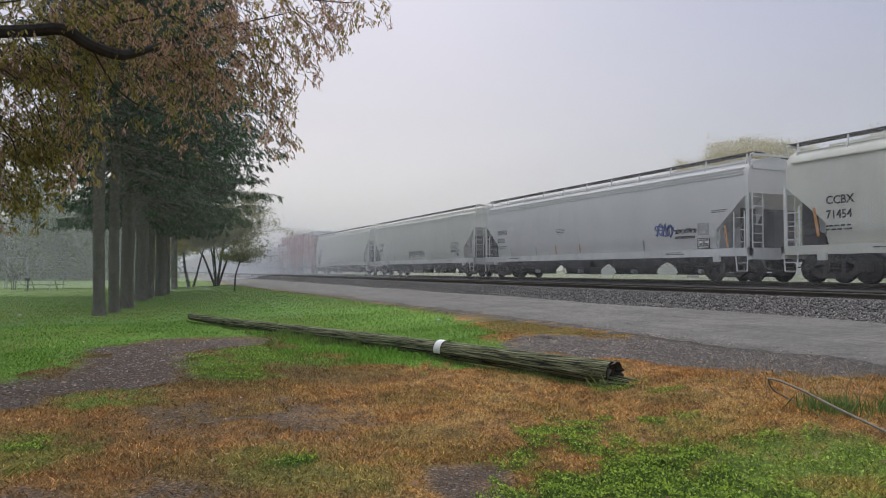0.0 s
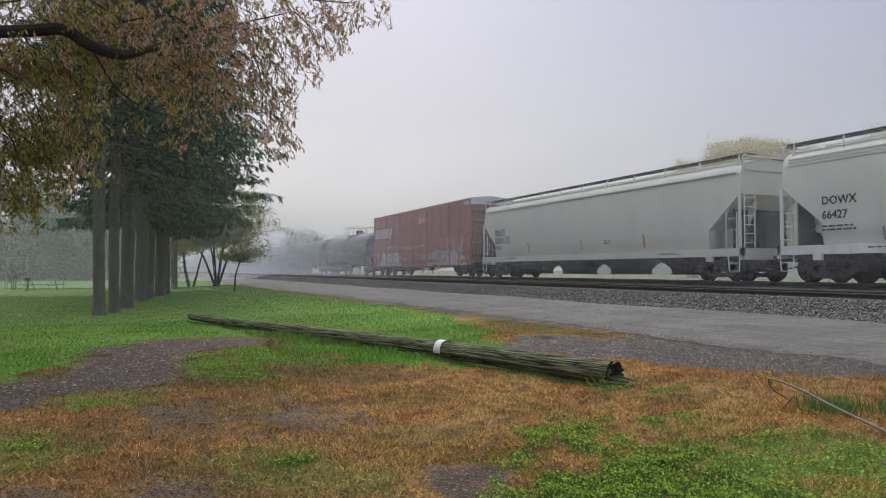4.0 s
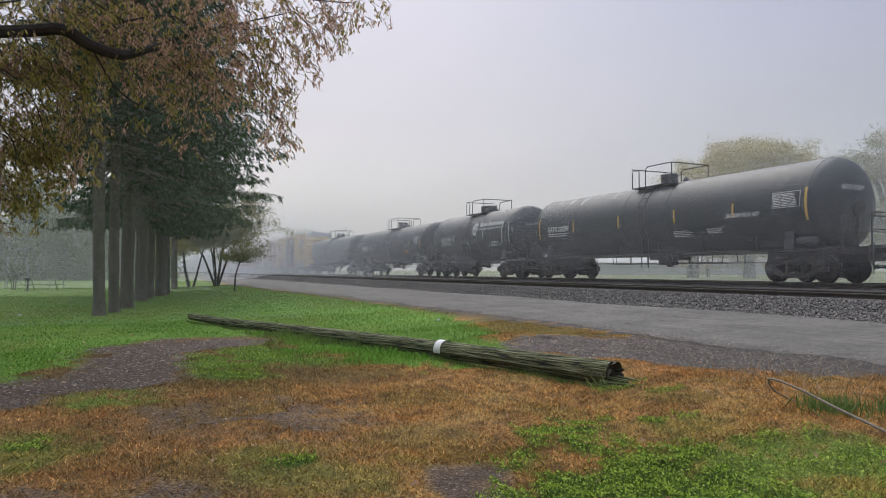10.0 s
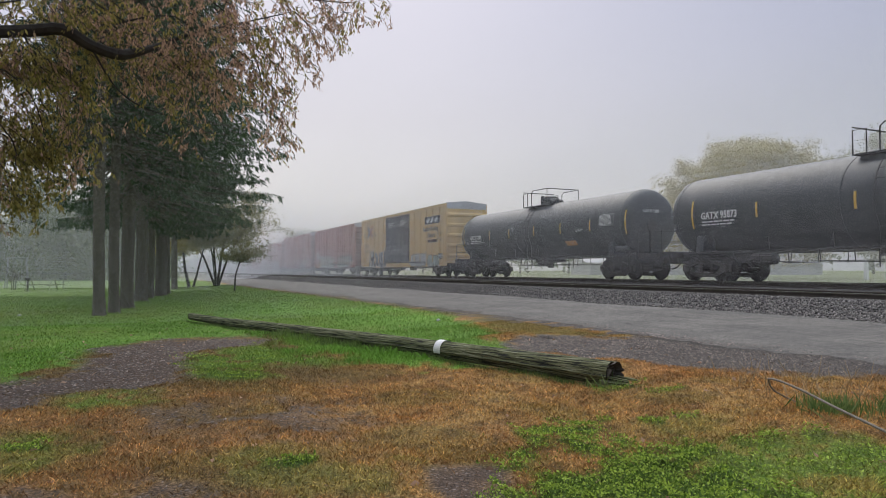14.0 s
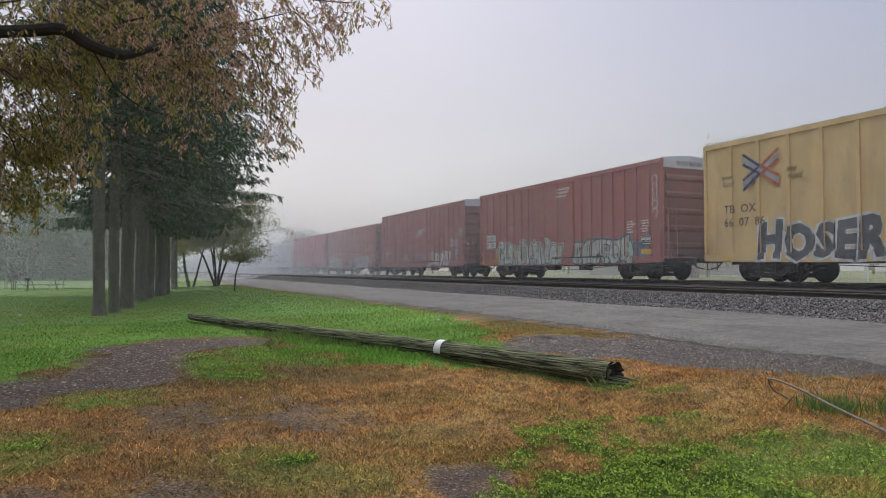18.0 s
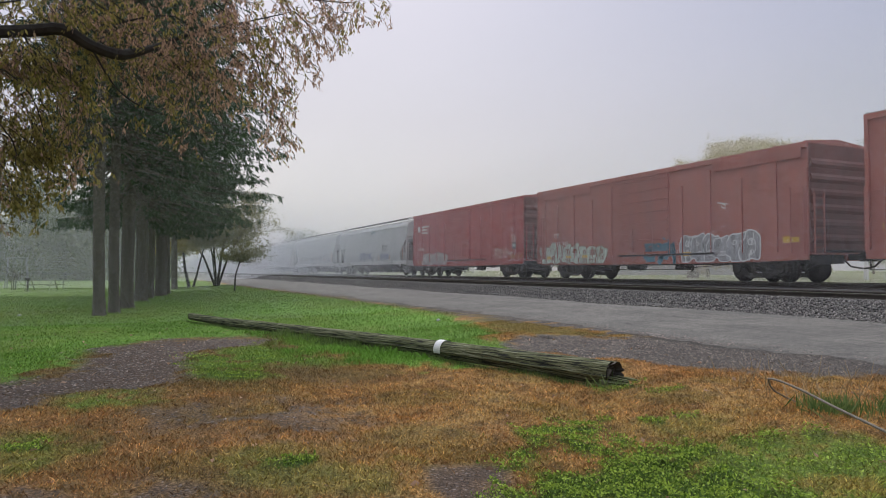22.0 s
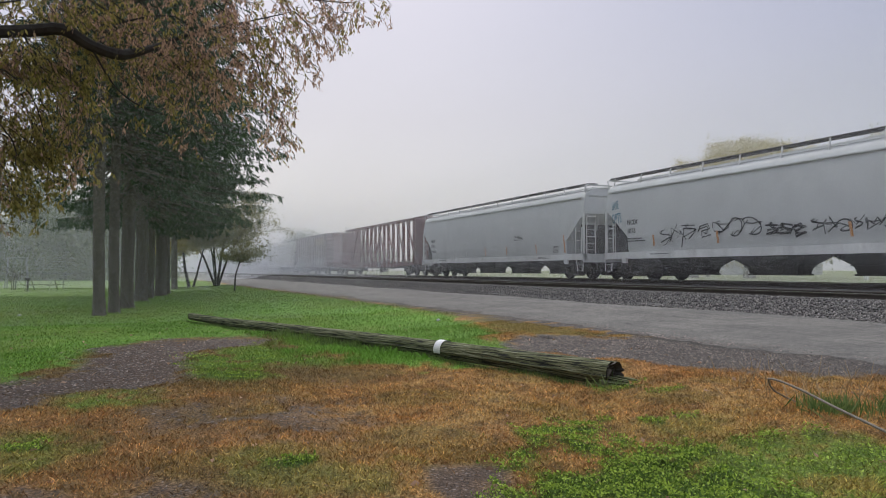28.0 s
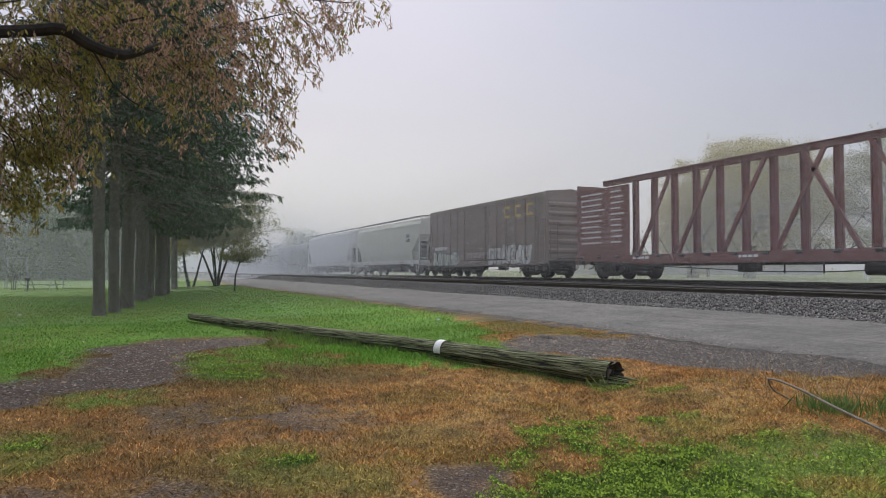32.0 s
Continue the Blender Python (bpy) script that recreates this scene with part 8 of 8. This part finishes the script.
for s in (-1, 1):
    part("leg", Shape().tube([(s * 0.75, -0.6, 0), (s * 0.62, 0, 2.4)], 0.045, 6).tube([(s * 0.75, 0.6, 0), (s * 0.62, 0, 2.4)], 0.045, 6), M["metal_grey"], swing)
part("top_bar", Shape().tube([(-0.7, 0, 2.4), (0.7, 0, 2.4)], 0.05, 6), M["metal_grey"], swing)
for x in (-0.3, 0.3):
    part("chain", Shape().tube([(x, 0, 2.4), (x, 0, 0.6)], 0.012, 4), M["metal_grey"], swing)
cone = tagged(new("yellow_slide"), "small yellow plastic slide at the lawn's edge", "slide")
cone.location = (-9.05, 53.0, 0)
part("chute", Shape().prism([(-0.9, 0.0), (-0.9, 0.10), (0.7, 0.9), (0.8, 0.9), (0.8, 0.0), (0.7, 0.0), (0.7, 0.75)], "y", -0.25, 0.25), M["yellow_tape"], cone)
st = fan(4, 1.2, 0.5, 41)
broadleaf("bare_shrub", "nearly bare shrub on the lawn", -7.75, 56.0, 0.0, [(s, (0.035, 0.012)) for s in st], crown_paths(st, 2, 0.5, 42), 120, 0.10, "leaf_dark", 43, spread=0.2, bark="twig")
r = np.random.RandomState(50)
for x, y, w in ((-3.2, 24.3, 0.09), (5.4, 57.6, 0.20), (4.9, 56.2, 0.12), (6.9, 15.3, 0.07)):
    sc = Shape()
    pts = [(w * math.cos(a) * r.uniform(0.5, 1.0), w * 0.7 * math.sin(a) * r.uniform(0.5, 1.0), r.uniform(0.0, 0.03)) for a in np.linspace(0, 5.6, 8)]
    sc.faces(pts + [(0, 0, 0.05)] + [(p[0], p[1], -0.02) for p in pts], [(k, (k + 1) % 8, 8) for k in range(8)] + [(9 + k, 9 + (k + 1) % 8, (k + 1) % 8, k) for k in range(8)])
    ob = tagged(new("stone", sc.mesh("stone", M["clad"])), "small pale stone lying on the lawn", "stone", "stones on the lawn")
    ob.location = (x, y, gz0(x, y) + 0.035)
# ---- far woods: lumpy stands of trees ----
def stand(name, label, spots, mat, seed, size=0.9, dens=26, low=0.35):
    rr = np.random.RandomState(seed)
    ob = tagged(new(name), label, "woods", kind="stuff")
    pts, wood = [], Shape()
    for x, y, z, h, w in spots:
        wood.tube([(x, y, z), (x + 0.2, y, z + h * 0.4), (x, y, z + h * 0.8)], [0.22, 0.16, 0.04], 5)
        n = int(dens * h * w * 0.35)
        for k in range(7):
            a, q = rr.uniform(0, 6.28), rr.uniform(0.1, 0.7)
            c = np.array((x + w * q * math.cos(a), y + w * q * math.sin(a), z + h * rr.uniform(low, 0.92)))
            pts.append(c + rr.normal(size=(n // 7, 3)) * np.array((w * 0.24, w * 0.24, h * 0.11)))
    part("trunks", wood, M["bark_dark"], ob)
    part("foliage", leaf_mesh("foliage", np.concatenate(pts), size, M[mat], 0.3, seed, 1.4), None, ob)
    return ob


rr = np.random.RandomState(7)
stand("far_woods", "dim dark woods behind the lawn in fog", [(-60 + k * 2.6 + rr.uniform(-1.3, 1.3), 103 + rr.uniform(0, 16), -0.5, rr.uniform(9.5, 15), rr.uniform(4, 6)) for k in range(25)], "wood_far", 61, 0.55, 300, 0.1)
stand("far_hedge", "low dim undergrowth behind the lawn in fog", [(-82 + k * 3.1, 121 + rr.uniform(-2, 2), -0.3, rr.uniform(3.5, 5.0), 3.6) for k in range(27)], "wood_far", 65, 0.5, 240, 0.05)
stand("far_trees", "faint trees far down the line in fog", [(26 + k * 3.2, 120 + rr.uniform(-6, 18), 0.8, max(3.5, 7.4 - k * 0.6) + rr.uniform(-1, 1), 4.2) for k in range(8)], "wood_far", 62, 0.3, 300)
stand("field_trees", "faint line of trees behind the field in fog", [(52 + k * 6 + rr.uniform(-1, 1), 120 - k * 7 + rr.uniform(-4, 4), 0.8, rr.uniform(4, 7), 4.0) for k in range(12)], "wood_far", 63, 1.0)
# ---- grass ----
def blades(name, label, n, xr, yr, height, seed, power=1.6, weigh=None, width=0.006, lean=0.5, mat="blade"):
    rr = np.random.RandomState(seed)
    x, y = rr.uniform(*xr, n), yr[0] + (yr[1] - yr[0]) * rr.rand(n) ** power
    lawn, weeds, grav = cover_weights(x, y)
    keep = rr.rand(n) > np.clip(grav * 1.7, 0, 0.97)
    if weigh is not None:
        keep &= rr.rand(n) < weigh(lawn, weeds, grav)
    along = np.clip((y - 6.3) / 13.26, 0, 1)
    keep &= (np.abs(x - pole_x(along)) > 0.10) | (y < 6.2) | (y > 19.6)
    keep &= (x < 8.25)
    x, y, lawn, weeds, grav = x[keep], y[keep], lawn[keep], weeds[keep], grav[keep]
    n = len(x)
    z = surface_z(x, y) - 0.005
    h = height * rr.uniform(0.35, 1.25, n) * (0.75 + 0.5 * lumps(x, y, 3.0, 21))
    a, b = rr.uniform(0, 6.28, n), rr.uniform(0.1, 1.0, n) * lean
    w = width * rr.uniform(0.6, 1.5, n) * (1 + y / 9.0)
    ca, sa = np.cos(a), np.sin(a)
    c2 = rr.uniform(0, 6.28, n)
    base = np.stack([x, y, z], -1)
    off = np.stack([np.cos(c2) * w, np.sin(c2) * w, 0 * w], -1)
    midp = base + np.stack([ca * h * b * 0.35, sa * h * b * 0.35, h * 0.6], -1)
    tip = base + np.stack([ca * h * b, sa * h * b, h], -1)
    co = np.stack([base - off, midp + off, tip], 1).reshape(-1, 3)
    fc = np.arange(3 * n).reshape(-1, 3)
    c = cover_color(x, y, (lawn, weeds, grav))
    stony = (0.45 * (grav > 0.15))[:, None]
    c = c * (1 - stony) + np.array((0.12, 0.07, 0.03)) * stony
    col = np.repeat(c * 1.15, 3, 0)
    ob = new(name, arrays_mesh(name, co, fc, M[mat], col))
    return tagged(ob, label, "grass", kind="stuff")


blades("dry_grass", "short orange-brown dry grass in the foreground", 520000, (-3.5, 8.2), (2.4, 14), 0.030, 71, 1.7, lambda l, w, g: 1 - 0.6 * l, 0.0022, 1.3)
blades("lawn_grass", "short damp green lawn grass", 260000, (-12, 8.2), (4.0, 60), 0.045, 72, 1.9, lambda l, w, g: l * 0.95, 0.0035, 1.0, "lawn_blade")
blades("tall_grass", "longer green grass along the fallen pole", 16000, (2.2, 4.2), (9.5, 15.5), 0.085, 73, 1.0, lambda l, w, g: np.clip(l + w, 0, 1) * 0.5, 0.004, 1.0, "lawn_blade")
# weeds: rosettes of broad leaves
rr = np.random.RandomState(74)
wx, wy = rr.uniform(-2, 7.6, 420000), rr.uniform(2.6, 15, 420000)
lw, ww, gw = cover_weights(wx, wy)
kp = rr.rand(420000) < ww ** 1.3 * np.clip(9.0 / wy, 0.2, 1.2)
wx, wy = wx[kp], wy[kp]
wp = np.stack([wx, wy, surface_z(wx, wy) + rr.uniform(0.003, 0.03, len(wx)) + 0.09 * np.clip(lumps(wx, wy, 9.0, 47) - 0.45, 0, 1)], -1)
dr = rr.normal(size=(len(wx), 3))
dr[:, 2] = np.abs(dr[:, 2]) * 0.5 + 0.15
tagged(new("weeds", leaf_mesh("weeds", wp, 0.023, M["weed"], 0.0, 75, 1.5, dr)), "patch of bright green broad-leaved weeds", "weeds", kind="stuff")
# tufts
tx, ty = [], []
for cx, cy, rad, n in ((5.8, 4.1, 0.24, 330), (6.25, 3.8, 0.2, 220), (-4.2, 57.0, 0.5, 140), (4.85, 6.15, 0.18, 40), (3.42, 12.5, 0.28, 420), (3.2, 13.3, 0.28, 420), (2.92, 14.2, 0.28, 420), (3.68, 11.7, 0.22, 220)):
    tx.append(cx + rr.normal(scale=rad * 0.6, size=n))
    ty.append(cy + rr.normal(scale=rad * 0.6, size=n))
tx, ty = np.concatenate(tx), np.concatenate(ty)
tp = np.stack([tx, ty, surface_z(tx, ty)], -1)
dr = rr.normal(scale=0.35, size=(len(tx), 3))
dr[:, 2] = 1.0
tagged(new("grass_tufts", leaf_mesh("grass_tufts", tp, 0.17, M["tuft"], 0.0, 76, 14.0, dr)), "coarse green grass tufts", "grass", kind="stuff")
# grass that has grown up against the pole
pt = rr.rand(5200) ** 1.2
px, py = pole_x(pt) - 0.11 - np.abs(rr.normal(scale=0.07, size=5200)), 6.3 + 13.26 * pt
kp = rr.rand(5200) < 0.25 + 0.75 * lumps(px * 3, py, 2.2, 91)
px, py = px[kp], py[kp]
dr = rr.normal(scale=0.5, size=(len(px), 3))
dr[:, 2] = 0.9
tagged(new("pole_grass", leaf_mesh("pole_grass", np.stack([px, py, surface_z(px, py) - 0.005], -1), 0.075, M["tuft"], 0.0, 79, 9.0, dr)), "fringe of grass grown up against the fallen pole", "grass", kind="stuff")
# dry stalks by the lane
sx, sy = rr.normal(6.25, 0.45, 150), rr.normal(4.9, 0.5, 150)
sp = np.stack([sx, sy, surface_z(sx, sy)], -1)
dr = rr.normal(scale=0.4, size=(150, 3))
dr[:, 2] = 1
tagged(new("dry_stalks", leaf_mesh("dry_stalks", sp, 0.30, plain("straw", (0.38, 0.27, 0.14)), 0.0, 77, 40.0, dr)), "thin straw-coloured dry stalks", "grass", kind="stuff")
# fallen leaves
lx, ly = rr.uniform(-3, 7, 420), rr.uniform(3, 22, 420)
lp = np.stack([lx, ly, surface_z(lx, ly) + 0.012], -1)
dr = rr.normal(size=(420, 3))
dr[:, 2] *= 0.15
tagged(new("fallen_leaves", leaf_mesh("fallen_leaves", lp, 0.06, M["leaf_brown"], 0.0, 78, 1.6, dr)), "scattered fallen brown leaves", "leaves", kind="stuff")


# ---- fog: hanging veils of mist, drawn out in fine level threads that thicken down the line ----
def fog_veil(label, a, b, z0, z1, pitch, cover, seed, steps=40):
    """a, b: its ends on the plan; cover(u, z): how much of the air the mist fills, u metres along it."""
    rr = np.random.RandomState(seed)
    a, b = np.array(a, float), np.array(b, float)
    length = np.linalg.norm(b - a)
    d = (b - a) / length
    side = np.array((d[1], -d[0]))
    rows = np.arange(z0, z1, pitch)
    u = np.linspace(0, 1, steps) ** (1.4 if length < 1000 else 2.6) * length
    Z = rows[:, None] + rr.uniform(-0.2, 0.2, (len(rows), 1)) * pitch + np.zeros((1, steps))
    U = np.zeros((len(rows), 1)) + u[None]
    h = np.clip(cover(U, Z), 0, 0.97) * pitch * 0.5
    mid = np.stack([a[0] + d[0] * U, a[1] + d[1] * U, Z], -1)
    lean = np.stack([side[0] * h * 0.7, side[1] * h * 0.7, h], -1)
    co = np.stack([mid - lean, mid + lean], 2)
    idx = np.arange(len(rows) * steps * 2).reshape(len(rows), steps, 2)
    q = np.stack([idx[:, :-1, 0], idx[:, 1:, 0], idx[:, 1:, 1], idx[:, :-1, 1]], -1).reshape(-1, 4)
    ob = new("fog_veil", arrays_mesh("fog_veil", co.reshape(-1, 3), q, M["mist"]))
    return tagged(ob, label, "fog", kind="stuff")


def along_line(u, z):
    c = np.interp(u - 20.0, [-20, 0, 10, 20, 34, 45, 55, 68, 81, 94, 110, 127, 190, 260], [0.035, 0.075, 0.095, 0.125, 0.195, 0.27, 0.35, 0.48, 0.63, 0.76, 0.85, 0.92, 0.96, 0.96])
    low = 0.35 + 0.65 * np.maximum(smooth(0.9, 2.0, z), smooth(30.0, 60.0, u - 20.0))
    return c * low * (1 - smooth(6.0, 18.0, z))


fog_veil("white fog thickening down the railway line", (18.2, -20.0), (18.2, 1500.0), 0.86, 18.0, 0.0034, along_line, 81, 60)
fog_veil("fog over the field beyond the track", (24.6, -10.0), (24.6, 130.0), 0.9, 12.0, 0.0045, lambda u, z: (0.30 + 0.14 * (1 - smooth(1.0, 2.8, z))) * (1 - smooth(7.0, 12.0, z)) * smooth(0, 12, u), 82, 20)
fog_veil("thin mist between the lawn trees", (9.0, 19.5), (-14.0, 19.5), 0.03, 12.0, 0.0030, lambda u, z: 0.042 * smooth(0, 4, u) * (1 - smooth(7.0, 12.0, z)), 84, 10)
fog_veil("thin mist farther along the row of trees", (7.6, 31.0), (-16.0, 31.0), 0.03, 14.0, 0.0048, lambda u, z: 0.018 * smooth(0, 5, u) * (1 - smooth(6.0, 14.0, z)), 85, 10)
fog_veil("mist before the small trees", (7.4, 48.5), (-16.0, 48.5), 0.03, 14.0, 0.007, lambda u, z: 0.055 * smooth(0, 3, u) * (1 - smooth(6.0, 14.0, z)), 86, 10)
fog_veil("fog at the edge of the woods", (3.5, 61.0), (-50.0, 66.0), 0.02, 14.0, 0.0085, lambda u, z: 0.22 * (1 - smooth(7.0, 14.0, z)) * smooth(0, 5, u), 83, 24)


fog_veil("fog across the far end of the lane", (17.6, 82.0), (2.0, 82.0), 0.25, 12.0, 0.0105, lambda u, z: 0.36 * smooth(0, 5, u) * (1 - smooth(11.0, 15.6, u)) * (1 - smooth(3.0, 12.0, z)), 87, 14)


# ---- what moves ----
def motions():
    for ob, y in CARS:
        walk(ob, [(t, Matrix.Translation((TRAIN_X, y - gone(t), RAIL_Z))) for t in np.arange(0, 32.5, 1.0).tolist()])
    # wheels roll while they pass through view near by
    for w, car, off in WHEELS:
        y = [c[1] for c in CARS if c[0] == car][0] + off
        place = w.location.copy()
        times = [t for t in np.arange(0, 32.01, 0.05).tolist() if 8 < y - gone(t) < 34]
        turn = lambda t: Matrix.Translation(place) @ Matrix.Rotation(gone(t) / WR, 4, "X")
        if len(times) > 2:
            rows = [(t, turn(t)) for t in times]
            rows = ([(0.0, rows[0][1])] if times[0] > 0.03 else []) + rows + ([(32.0, rows[-1][1])] if times[-1] < 31.97 else [])
            walk(w, rows)


motions()
